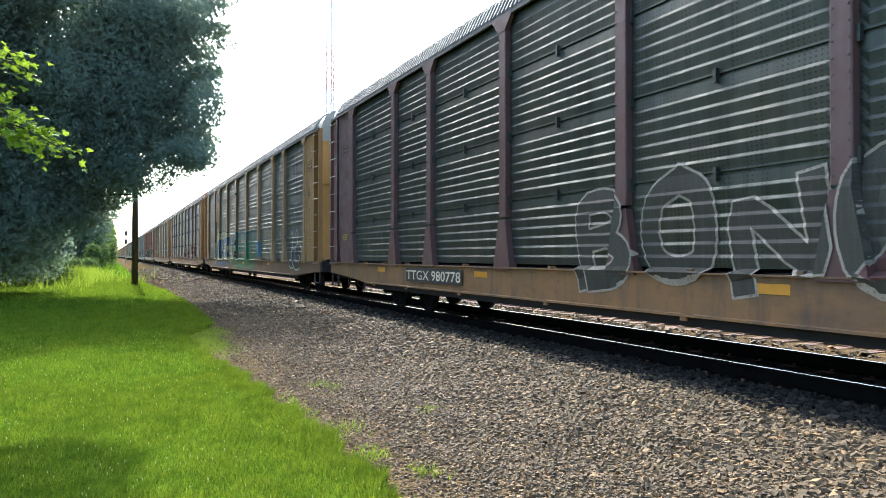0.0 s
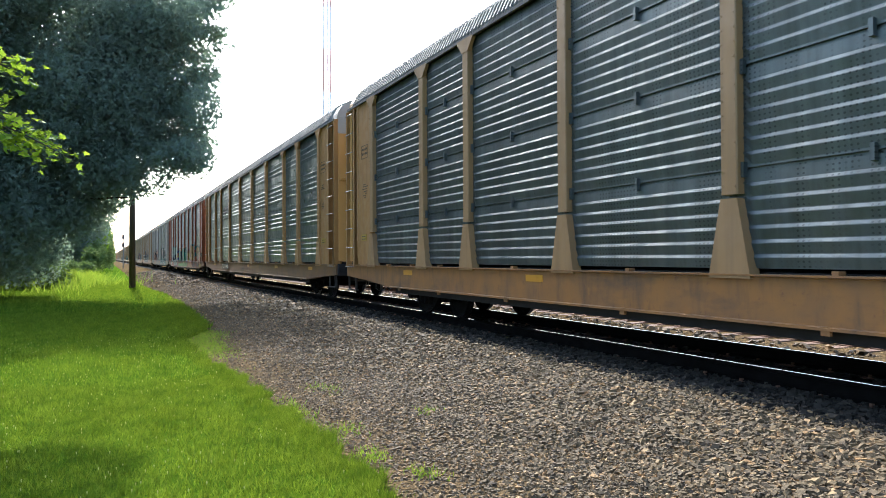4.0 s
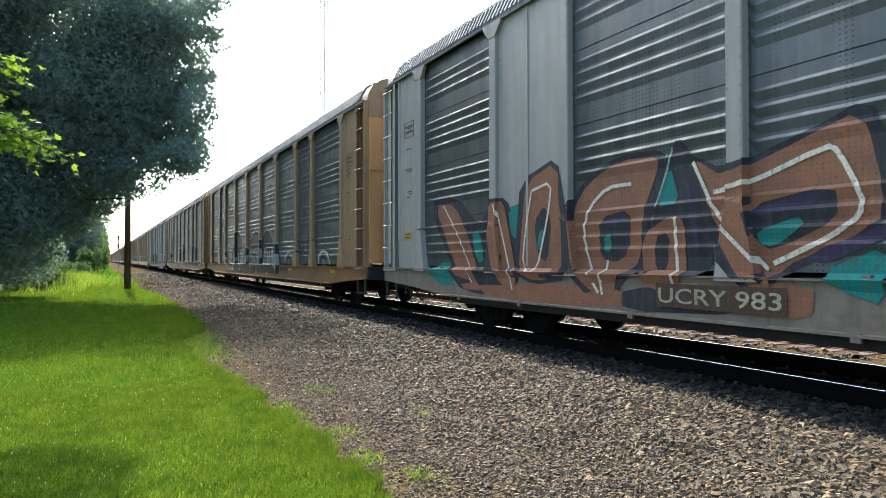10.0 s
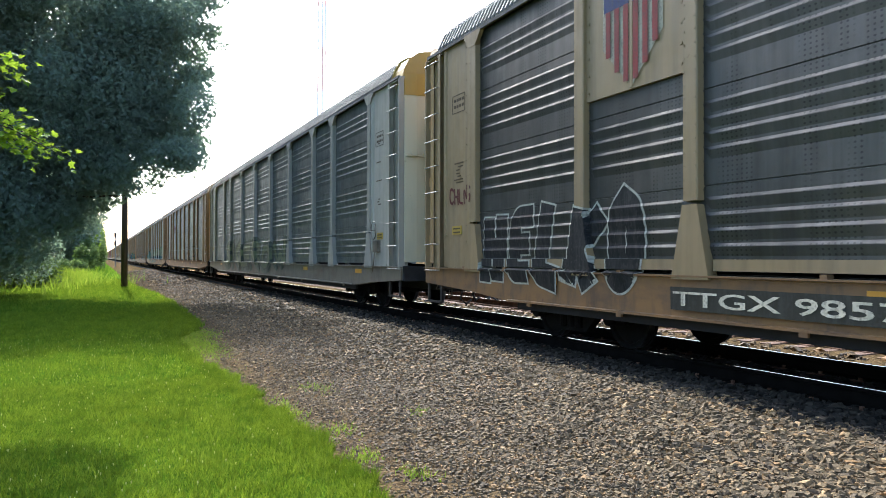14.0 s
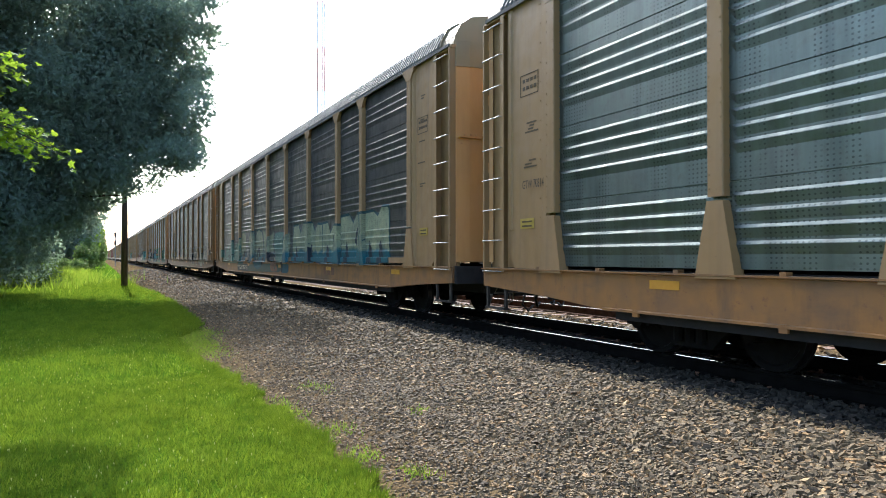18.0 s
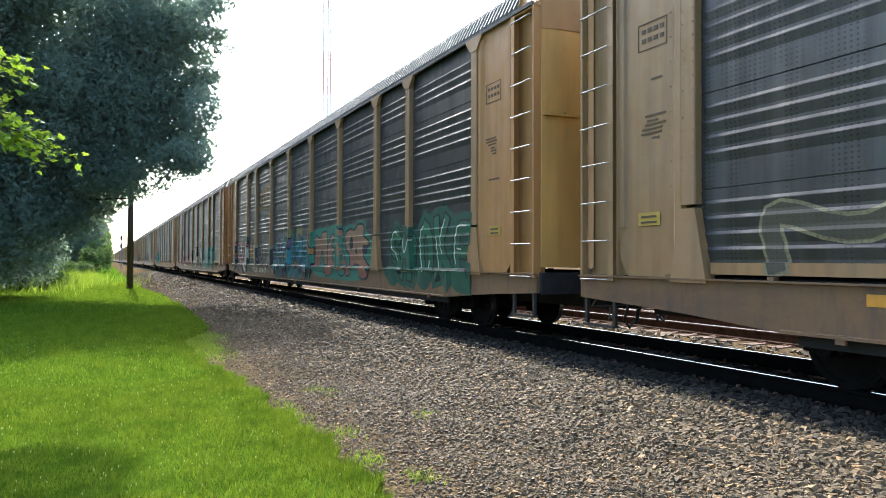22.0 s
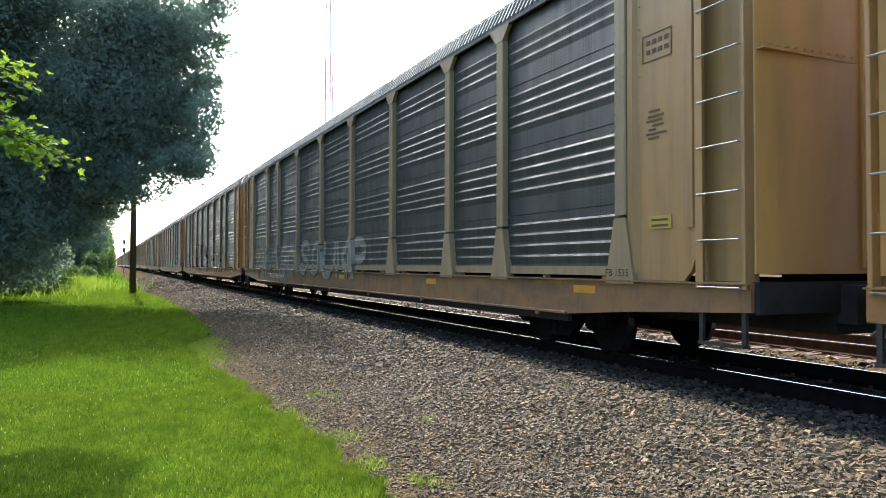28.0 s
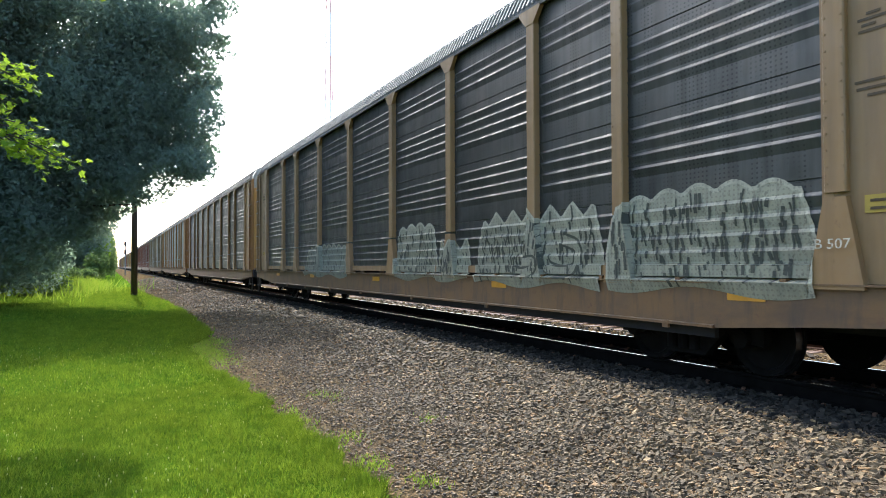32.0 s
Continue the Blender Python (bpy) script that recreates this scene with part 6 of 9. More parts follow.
w1 = autorack(1, "yellow-framed auto-rack wagon with blue and green graffiti", OCHRE, None, YELLOW, MID, flats=SHIELD_BAY)
shield(w1, 22.52, 3.32, 4.88, 0.95)
for k, (left, right) in enumerate(((17.5, 12.7), (13.4, 10.6))):
    top = [(left, 2.05 + 0.1 * k), (left - 0.35, 2.25 + 0.1 * k), (left - 1.5, 2.3 + 0.08 * k), (left - 1.6, 2.45), (left - 2.4, 2.38), (left - 2.5, 2.48), (right, 2.52)]
    tip = left - 4.0 if k == 0 else left - 3.4
    wedges = [] if k == 0 else [
        (STRIPED, 0, [(left - 0.6, 2.2), (left - 0.75, 2.18), (left - 0.8, 1.8), (left - 0.65, 1.9)]), (STRIPED, 0, [(left - 0.1, 1.75), (left - 0.4, 1.78), (left - 0.6, 1.2), (left - 0.3, 1.15)]),
        (STRIPED, 0, [(left - 1.1, 2.2), (left - 1.25, 2.25), (left - 1.2, 1.75)]), (STRIPED, 0, [(left - 1.9, 2.42), (left - 2.05, 2.3), (left - 2.1, 1.95), (left - 1.98, 1.85)]),
        (STRIPED, 0, [(left - 1.45, 1.55), (left - 1.65, 1.53), (left - 1.8, 1.15), (left - 1.65, 1.17)]), (STRIPED, 0, [(left - 2.05, 1.5), (left - 2.2, 1.47), (left - 2.55, 0.85), (left - 2.38, 0.83)])]
    forms(w1, "green and teal block letter with a cream upper edge and striped wedges", [
        (GREENTEAL, 0, [*top, (right, 0.62), (left - 0.8, 0.62), (left - 0.3, 1.2)]),
        (spray((0.46, 0.38, 0.28)), 0.05, top), (INK, 0.05, [(left - 1.55, 2.4), (left - 1.5, 1.6), (left - 1.9, 0.7)]), (INK, 0.04, [(left - 2.5, 2.45), (left - 2.45, 1.8), (left - 2.9, 1.0)]),
        *wedges,
        (STRIPED, 0, [(left - 3.0, 1.95), (tip + 0.1, 2.0), (tip + 0.1, 1.82), (left - 3.0, 1.8)]), (STRIPED, 0, [(left - 3.0, 1.45), (tip + 0.05, 1.48), (tip + 0.05, 1.3), (tip + 0.3, 1.18), (left - 3.0, 1.28)])])
forms(w1, "cream cloud edged in black behind blue letters", [
    (CREAMY, 0, [(23.65, 1.09), (23.57, 1.85), (23.12, 2.41), (22.27, 2.69), (21.51, 2.53), (20.45, 2.58), (19.77, 2.57), (19.16, 2.47), (18.6, 2.49), (18.1, 2.29), (17.63, 2.26), (17.49, 1.88), (17.49, 1.43), (17.04, 1.11), (17.09, 0.85), (17.98, 0.89), (18.48, 1.03), (22.51, 0.97), (23.12, 0.65)]),
    (INK, .04, None),
    (NAVY, 0, [(23.3, 0.89), (18.61, 0.95), (18.42, 0.71), (22.87, 0.7)]),
    (NAVY, 0, [(17.81, 0.97), (17.47, 1.01), (17.55, 0.81), (17.75, 0.82)])])
forms(w1, "blue graffiti letter with a thick cream outline", [
    (NAVY, 0, [(22.99, 1.68), (22.55, 2.34), (21.72, 2.51), (21.7, 1.19), (22.23, 1.17), (22.36, 1.62), (22.63, 1.24), (23.12, 1.12), (23.2, 1.44)]),
    (INK, .02, None),
    (CREAMY, 0, [(22.51, 1.67), (22.32, 2.09), (22.23, 1.71)])])
forms(w1, "blue graffiti letter with a thick cream outline", [
    (NAVY, 0, [(21.53, 2.29), (20.19, 2.34), (20.07, 1.8), (20.42, 1.61), (20.24, 1.14), (20.73, 1.14), (20.89, 1.45), (21.09, 1.08), (21.41, 1.13)]),
    (INK, .02, None),
    (CREAMY, 0, [(21.09, 1.76), (20.67, 1.87), (20.63, 1.61), (21.01, 1.56)])])
forms(w1, "blue graffiti letter with a thick cream outline", [
    (NAVY, 0, [(19.97, 2.27), (19.16, 2.36), (19.11, 1.68), (19.25, 1.14), (19.78, 1.14), (19.91, 1.55), (19.54, 1.62), (19.65, 1.94), (20.02, 1.96)]),
    (INK, .02, None)])
forms(w1, "blue graffiti letter with a thick cream outline", [
    (NAVY, 0, [(18.83, 2.28), (18.47, 2.36), (18.1, 2.18), (17.74, 2.16), (17.61, 1.89), (17.73, 1.26), (18.29, 1.2), (18.88, 1.17)]),
    (INK, .02, None),
    (CREAMY, 0, [(18.54, 1.79), (18.07, 1.86), (17.89, 1.6), (18.25, 1.47), (18.52, 1.54)]),
    (CREAMY, 0, [(18.25, 1.36), (17.75, 1.43), (17.75, 1.31), (18.15, 1.23)]),
    (INK, 0.025, [(18.41, 1.65), (18.07, 1.72)])])
forms(w1, "grey wedges with dark stripes between the letters", [
    (STRIPED, 0, [(17.39, 1.81), (17.05, 1.82), (16.89, 1.23), (17.16, 1.16), (17.21, 1.48)]),
    (INK, .022, None),
    (INK, 0.03, [(17.35, 1.72), (17.04, 1.76)]),
    (INK, 0.03, [(17.27, 1.58), (17, 1.62)]),
    (INK, 0.03, [(17.19, 1.44), (16.96, 1.48)]),
    (INK, 0.03, [(17.17, 1.3), (16.92, 1.35)]),
    (STRIPED, 0, [(16.71, 2.22), (16.55, 2.29), (16.46, 1.81), (16.62, 1.82)]),
    (INK, .022, None),
    (INK, 0.03, [(16.69, 2.2), (16.54, 2.23)]),
    (INK, 0.03, [(16.68, 2.07), (16.52, 2.1)]),
    (INK, 0.03, [(16.64, 1.93), (16.49, 1.97)]),
    (STRIPED, 0, [(16.52, 1.49), (16.36, 1.46), (16.18, 1.05), (16.41, 1.06)]),
    (INK, .022, None),
    (INK, 0.03, [(16.49, 1.39), (16.34, 1.43)]),
    (INK, 0.03, [(16.45, 1.26), (16.29, 1.3)]),
    (INK, 0.03, [(16.42, 1.13), (16.23, 1.18)]),
    (STRIPED, 0, [(16.14, 2.24), (15.98, 2.34), (15.94, 1.84), (16.06, 1.78)]),
    (INK, .022, None),
    (INK, 0.03, [(16.09, 2.25), (15.98, 2.28)]),
    (INK, 0.03, [(16.12, 2.13), (15.97, 2.16)]),
    (INK, 0.03, [(16.1, 2), (15.96, 2.04)]),
    (INK, 0.03, [(16.08, 1.88), (15.96, 1.91)]),
    (STRIPED, 0, [(15.87, 1.86), (15.53, 2.02), (15.44, 1.74)]),
    (INK, .022, None),
    (INK, 0.03, [(15.65, 1.93), (15.51, 1.96)]),
    (INK, 0.03, [(15.83, 1.83), (15.48, 1.84)]),
    (STRIPED, 0, [(15.68, 1.47), (15.39, 1.46), (15.22, 1.08), (15.46, 1.09)]),
    (INK, .022, None),
    (INK, 0.03, [(15.63, 1.37), (15.37, 1.41)]),
    (INK, 0.03, [(15.56, 1.25), (15.32, 1.29)]),
    (INK, 0.03, [(15.5, 1.14), (15.27, 1.18)]),
    (STRIPED, 0, [(15.1, 2.23), (14.99, 2.34), (14.88, 2.01), (15.02, 1.79)]),
    (INK, .022, None),
    (INK, 0.03, [(15.05, 2.26), (14.97, 2.29)]),
    (INK, 0.03, [(15.09, 2.15), (14.94, 2.17)]),
    (INK, 0.03, [(15.07, 2.04), (14.9, 2.06)]),
    (INK, 0.03, [(15.05, 1.93), (14.93, 1.96)]),
    (INK, 0.03, [(15.03, 1.82), (15, 1.85)]),
    (STRIPED, 0, [(14.9, 1.37), (14.75, 1.39), (14.41, 0.84), (14.61, 0.83)]),
    (INK, .022, None),
    (INK, 0.03, [(14.87, 1.31), (14.71, 1.35)]),
    (INK, 0.03, [(14.81, 1.2), (14.65, 1.24)]),
    (INK, 0.03, [(14.76, 1.1), (14.59, 1.14)]),
    (INK, 0.03, [(14.7, 0.99), (14.53, 1.04)]),
    (INK, 0.03, [(14.65, 0.89), (14.47, 0.94)]),
    (STRIPED, 0, [(14.72, 1.66), (14.49, 1.8), (14.4, 1.64), (14.57, 1.59)]),
    (INK, .022, None),
    (INK, 0.03, [(14.57, 1.73), (14.46, 1.76)]),
    (INK, 0.03, [(14.7, 1.63), (14.42, 1.65)])])
graffiti(w1, "IBIOM", 26.2, 23.6, 1.05, 1.75, spray((0.45, 0.47, 0.35)), spray((0.05, 0.10, 0.08)), "small pale graffiti letters", seed=3)
forms(w1, "dark spiked graffiti figure outlined in white", [
    (SLATE, 0, [(4.2, 1.42), (3.59, 1.49), (3.49, 0.82), (4.18, 0.8)]), (WHITE, 0.04, None), (WHITE, 0.05, [(4.23, 1.08), (3.96, 1.64), (4.17, 2.2), (3.72, 1.72), (3.34, 2.22), (3.27, 1.65)]), (SLATE, 0, [(3.23, 1.64), (2.77, 1.58), (2.6, 1.19), (2.71, 0.77), (3.4, 0.75), (3.64, 1.14), (3.54, 1.52)]), (WHITE, 0.05, None), (WHITE, 0.03, [(3.16, 1.25), (2.93, 1.21), (3.02, 1.04)])])
drape(w1, "graffiti_patch", [patch(blob(u_of(10.3), 1.55, 0.85, 0.5, 4, 0.16, 24))], [spray((0.10, 0.26, 0.42))], "light blue sprayed cloud", lift=-0.002)
stencil(w1, "BUILDING AMERICA", 18.1, 5.4, 4.05, 4.4, spray((0.06, 0.07, 0.08)))

w2 = autorack(2, "ochre-framed auto-rack wagon with maroon outline graffiti", OCHRE, YELLOW, YELLOW, (0.27, 0.34, 0.36), "dense", 0.4, cap=YELLOW)
graffiti(w2, "NAMEST", 13.6, 4.2, 0.72, 2.15, spray((0.20, 0.055, 0.05), (0.26, 0.09, 0.07)), spray((0.50, 0.48, 0.44)), "maroon graffiti letters with pale outlines", fat=0.06, edge=0.025, seed=12)
drape(w2, "placard", [patch([(u_of(3.7), 0.68), (u_of(3.2), 0.68), (u_of(3.2), 1.0), (u_of(3.7), 1.0)])], [BLACK], "black inspection panel")

w3 = autorack(3, "clean yellow-framed auto-rack wagon with bright zinc panels", YELLOW, None, YELLOW, (0.36, 0.50, 0.50), dirt=0.2, shiny=0.34, bays=(-12.35, -9.77, -7.67, -4.6, -1.53, 1.53, 4.6, 7.67, 9.77, 12.35))
stencil(w3, "TTGX 708425", 20.11, 2.14, 0.70, 0.95, CREAM, 0.012, spray((0.04, 0.04, 0.04)))
horse = [(-1.5, 0), (-1.2, 0.3), (-0.9, 0.25), (-0.5, 0.35), (0, 0.3), (0.5, 0.45), (0.9, 0.75), (1.25, 0.7), (1.3, 0.55), (1.0, 0.35), (0.9, 0.0), (1.15, -0.35), (0.7, -0.2), (0.2, -0.1), (-0.3, -0.15), (-0.7, -0.4), (-1.0, -0.15), (-1.3, -0.4)]
drape(w3, "emblem", [patch([(u_of(20.1) + x, 3.75 + 0.75 * z) for x, z in horse])], [spray((0.03, 0.05, 0.08))], "dark emblem silhouette")
drape(w3, "lettering", [join(*[patch([(u_of(21.2) + 0.13 * k, 3.3), (u_of(21.2) + 0.13 * k + 0.09, 3.3), (u_of(21.2) + 0.13 * k + 0.09, 3.42), (u_of(21.2) + 0.13 * k, 3.42)]) for k in range(17)])], [spray((0.03, 0.05, 0.08))])
stencil(w3, "RLHS", 14.9, 0.8, 0.70, 0.84, BLACK)

w4 = autorack(4, "orange-framed auto-rack wagon covered in yellow and green graffiti", ORANGE, None, ORANGE, (0.33, 0.42, 0.43), dirt=0.35, shiny=0.34, brake=True)
graffiti(w4, "KNTS", 7.3, 2.7, 0.64, 2.3, spray((0.36, 0.13, 0.05), (0.48, 0.32, 0.06), 1.0, 1.2), spray((0.10, 0.02, 0.03)), "yellow graffiti letters with dark red edges", cloud=spray((0.02, 0.16, 0.19)), drop=spray((0.20, 0.03, 0.03)), bits=spray((0.24, 0.06, 0.08)), fat=0.09, edge=0.025, seed=5)
forms(w4, "pale blue bubble graffiti letter with dark outline", [
    (ICE, 0, [(25.83, 0.98), (25.79, 1.68), (25.51, 2.21), (24.89, 2.4), (24.43, 2.14), (24.27, 1.74), (24.44, 1.38), (24.49, 1.04), (24.89, 0.74), (25.3, 0.67), (25.65, 0.78)]),
    (INK, .05, None),
    (INK, 0.09, [(25.01, 1.35), (24.92, 1.19), (25.07, 1), (25.44, 0.92)]),
    (INK, 0, [(24.46, 1.99), (24.39, 2.03), (24.31, 1.95), (24.31, 1.81), (24.41, 1.8)])])
forms(w4, "pale blue bubble graffiti letter with dark outline", [
    (ICE, 0, [(24.09, 1.61), (24, 1.96), (23.71, 2.3), (23.27, 2.41), (22.9, 2.28), (22.63, 2), (22.51, 1.64), (22.54, 1.24), (22.68, 0.94), (23.21, 0.9), (23.68, 1.02), (23.98, 1.25)]),
    (INK, .05, None),
    (INK, 0, [(23.5, 1.02), (23.47, 1.28), (23.28, 1.4), (23.09, 1.27), (23.06, 1.02)]),
    (INK, 0, [(23.96, 1.95), (23.88, 2.06), (23.82, 1.97), (23.84, 1.83), (23.91, 1.8)])])
forms(w4, "pale blue bubble graffiti letter with dark outline", [
    (ICE, 0, [(22.65, 0.94), (22.57, 1.84), (22.32, 2.21), (21.99, 2.4), (21.65, 2.41), (21.35, 2.26), (21.22, 2.03), (21.12, 1.4), (21.06, 0.91), (21.33, 0.67), (21.72, 0.61), (22.16, 0.65), (22.58, 0.79)]),
    (INK, .06, None),
    (INK, 0, [(22.07, 1.01), (21.84, 1.33), (21.66, 1.36), (21.46, 1.19), (21.42, 0.89), (21.52, 0.76), (21.72, 0.77), (21.82, 1.01)]),
    (INK, 0, [(21.35, 2.11), (21.26, 2.13), (21.2, 2.02), (21.22, 1.91), (21.31, 1.95)]),
    (SEA, 0, [(21.65, 1.9), (21.53, 1.91), (21.56, 1.37), (21.68, 1.39)])])
forms(w4, "pale blue bubble graffiti letter with dark outline", [
    (ICE, 0, [(21.34, 1.04), (21.39, 1.96), (21.13, 2.32), (20.71, 2.41), (20.38, 2.25), (20.02, 1.93), (19.71, 1.83), (19.55, 1.6), (19.55, 1.07), (19.38, 0.78), (20.24, 0.61), (21.28, 0.69)]),
    (INK, .06, None),
    (INK, 0.06, [(20.21, 1.28), (19.93, 1.12), (19.65, 1.09)]),
    (INK, 0.05, [(20.78, 1.35), (21.08, 1.11)])])
forms(w4, "teal and green block letter graffiti edged in black", [
    (INK, 0, [(18.39, 0.9), (18.32, 1.81), (17.84, 2.21), (16.02, 2.15), (15.76, 1.81), (14.96, 2.13), (14.94, 0.95)]),
    (TEAL, 0, [(18.15, 1.01), (18.08, 1.75), (17.65, 2.1), (16.86, 2.08), (16.74, 1.66), (16.37, 2.08), (16.02, 2.08), (15.98, 1.73), (15.63, 1.49), (15.59, 1.13), (16.03, 0.94), (16.21, 1.36), (16.75, 0.92), (16.94, 1.42), (17.26, 0.92)]),
    (MINT, 0.03, [(17.65, 2.07), (16.86, 2.05), (16.74, 1.66)])])
forms(w4, "teal and green block letter graffiti edged in black", [
    (INK, 0, [(15.64, 0.9), (15.62, 1.99), (15.06, 2.15), (13.74, 2.03), (13.81, 0.93)]),
    (TEAL, 0, [(15.48, 1.62), (15.41, 1.96), (14.96, 2.08), (13.96, 1.98), (13.92, 1.01), (14.32, 1.07), (14.41, 1.42), (14.82, 1.43), (15.08, 0.95), (15.49, 0.99)]),
    (MINT, 0.03, [(15.37, 1.96), (14.96, 2.07), (13.96, 1.96)])])
forms(w4, "teal and green block letter graffiti edged in black", [
    (INK, 0, [(13.98, 0.93), (13.63, 1.72), (13.39, 2.02), (12.87, 1.95), (12.82, 0.95)]),
    (TEAL, 0, [(13.89, 0.97), (13.52, 1.64), (13.32, 1.94), (12.95, 1.9), (12.93, 0.99), (13.18, 0.98), (13.25, 1.29), (13.48, 1.02)]),
    (MINT, 0.03, [(13.32, 1.93), (12.95, 1.88)])])
forms(w4, "teal and green block letter graffiti edged in black", [
    (INK, 0, [(12.96, 0.99), (12.91, 2.14), (11.91, 2.21), (11.77, 1.88), (11.26, 1.88), (11.33, 1.17), (10.91, 1.05), (11.78, 1.01)]),
    (TEAL, 0, [(12.84, 1.06), (12.73, 1.98), (12.66, 2.14), (12.01, 2.14), (11.89, 1.86), (11.37, 1.79), (11.38, 1.24), (11.78, 1.34), (11.75, 1.52), (12.08, 1.56), (12.08, 1.38), (11.33, 1.14), (11.78, 1.04), (12.27, 1.24), (12.34, 1)]),
    (MINT, 0.035, [(12.66, 2.11), (12.01, 2.12), (11.87, 1.84)])])
forms(w4, "bright green painted foot of the letters along the sill", [
    (LEAF, 0, [(18.54, 0.82), (10.72, 0.98), (10.44, 0.63), (12.28, 0.6), (18.24, 0.6)]),
    (INK, 0.1, [(13.98, 0.93), (13.57, 0.62)]),
    (INK, 0.12, [(11.96, 0.93), (11.67, 0.61)])])
forms(w4, "yellow and orange wild-style graffiti with dark red bands", [
    (GOLD, 0, [(10.34, 1.29), (10.04, 1.49), (9.99, 1.91), (9.75, 1.97), (9.52, 1.77), (9.16, 1.95), (8.79, 2.33), (8.46, 2.15), (8.24, 2.14), (7.59, 2.37), (7.41, 2.2), (7.46, 1.84), (7.29, 1.62), (7.09, 1.57), (7.09, 1.1), (7.74, 1.07), (9.53, 1.04), (10.04, 1.06)]),
    (WINE, .06, None),
    (PEACH, 0, [(10.04, 0.95), (7.09, 1.02), (7.1, 0.62), (8.48, 0.61), (10.09, 0.63)]),
    (WINE, 0, [(10.12, 1.46), (9.83, 1.51), (9.82, 1.07), (10.04, 1.03), (10.12, 1.2)]),
    (WINE, 0, [(9.95, 1.85), (9.71, 1.94), (9.52, 1.82), (9.75, 1.67), (9.95, 1.74)]),
    (WINE, 0, [(8.46, 2.12), (8.32, 2.13), (8.33, 1.69), (8.59, 1.56), (8.71, 1.32), (9.16, 1.51), (8.83, 1.52), (8.5, 1.75)]),
    (WINE, 0, [(7.68, 2.24), (7.56, 2.35), (7.43, 2.16), (7.53, 1.72), (7.69, 1.65), (7.64, 1.9)]),
    (WINE, 0, [(8.77, 1.2), (8.47, 1.18), (8.22, 1.18), (8.54, 0.99), (8.54, 0.7), (8.69, 0.98)]),
    (SEA, 0, [(9.56, 1.31), (9.31, 1.18), (9.2, 1.07), (9.53, 1.07)]),
    (WINE, 0, [(7.84, 1.33), (7.67, 1.35), (7.65, 1.12), (7.82, 0.88), (7.91, 1.13)]),
    (ROSE, 0, [(8.79, 2.11), (8.64, 2.12), (8.66, 1.85), (8.81, 1.86)])])

patches(w4, ((18.7, 1.25), (18.85, 1.95), (14.9, 2.2), (10.6, 1.2)), 0.3, 0.3, spray((0.04, 0.07, 0.32)), "blue painted patches")
for a, z, ru, rz in ((18.75, 1.35, 0.28, 0.22), (14.6, 2.12, 0.15, 0.14), (10.75, 1.4, 0.13, 0.2)):
    drape(w4, "graffiti_patch", [patch(blob(u_of(a), z, ru, rz, 2, 0.1))], [spray((0.50, 0.40, 0.05))], "yellow painted patch", lift=0.016)
drape(w4, "placard", [patch([(u_of(2.3), 0.68), (u_of(1.75), 0.68), (u_of(1.75), 0.9), (u_of(2.3), 0.9)]), [patch([(u_of(2.22), z), (u_of(1.83), z), (u_of(1.83), z + 0.05), (u_of(2.22), z + 0.05)]) for z in (0.71, 0.8)]], [spray((0.70, 0.48, 0.05)), BLACK], "yellow warning placard with two dark rows", lift=0.03)
stencil(w4, "10240", 20.1, 1.0, 0.72, 0.94, spray((0.10, 0.07, 0.06)), 0.0)
for k in range(4):
    drape(w4, "company_mark", [patch([(u_of(21.6) + 0.24 * k + p, z) for p, z in ((0, 0.75), (0.17, 0.75), (0.17, 0.9), (0, 0.9))])], [spray((0.10, 0.07, 0.06))], "dark painted company mark", lift=0.03)

w5 = autorack(5, "grey auto-rack wagon with silver and orange graffiti", GREY, None, GREY, (0.25, 0.30, 0.31), dirt=0.35, full_flat=(1, 7), cap=(0.42, 0.41, 0.38))
forms(w5, "brown graffiti letter with cream inner lines and dark shadow", [
    (INK, 0, [(26.17, 2.35), (24.91, 2.36), (24.11, 1.77), (23.69, 2.21), (23.12, 2.19), (22.84, 1.72), (22.7, 0.71), (23.95, 0.63), (24.88, 0.76)]),
    (AQUA, 0, [(26.08, 0.97), (25.33, 1.25), (24.84, 0.76), (25.43, 0.76)]),
    (AQUA, 0, [(24.37, 1.66), (24.08, 1.73), (23.91, 1.21), (24.15, 1.16)]),
    (RUSTY, 0, [(25.86, 2.26), (25.02, 2.22), (24.46, 1.62), (24.08, 0.88), (23.85, 0.7), (24.65, 0.72), (25.19, 1.38)]),
    (RUSTY, 0, [(23.61, 2.13), (23.21, 2.15), (23.01, 1.58), (22.77, 0.8), (22.98, 0.72), (23.46, 0.96), (23.69, 1.76)]),
    (CREAM, 0.035, [(25.47, 2.22), (24.83, 1.63), (24.22, 0.84)]),
    (CREAM, 0.035, [(23.45, 2.1), (23.23, 1.59), (22.9, 0.76)])])
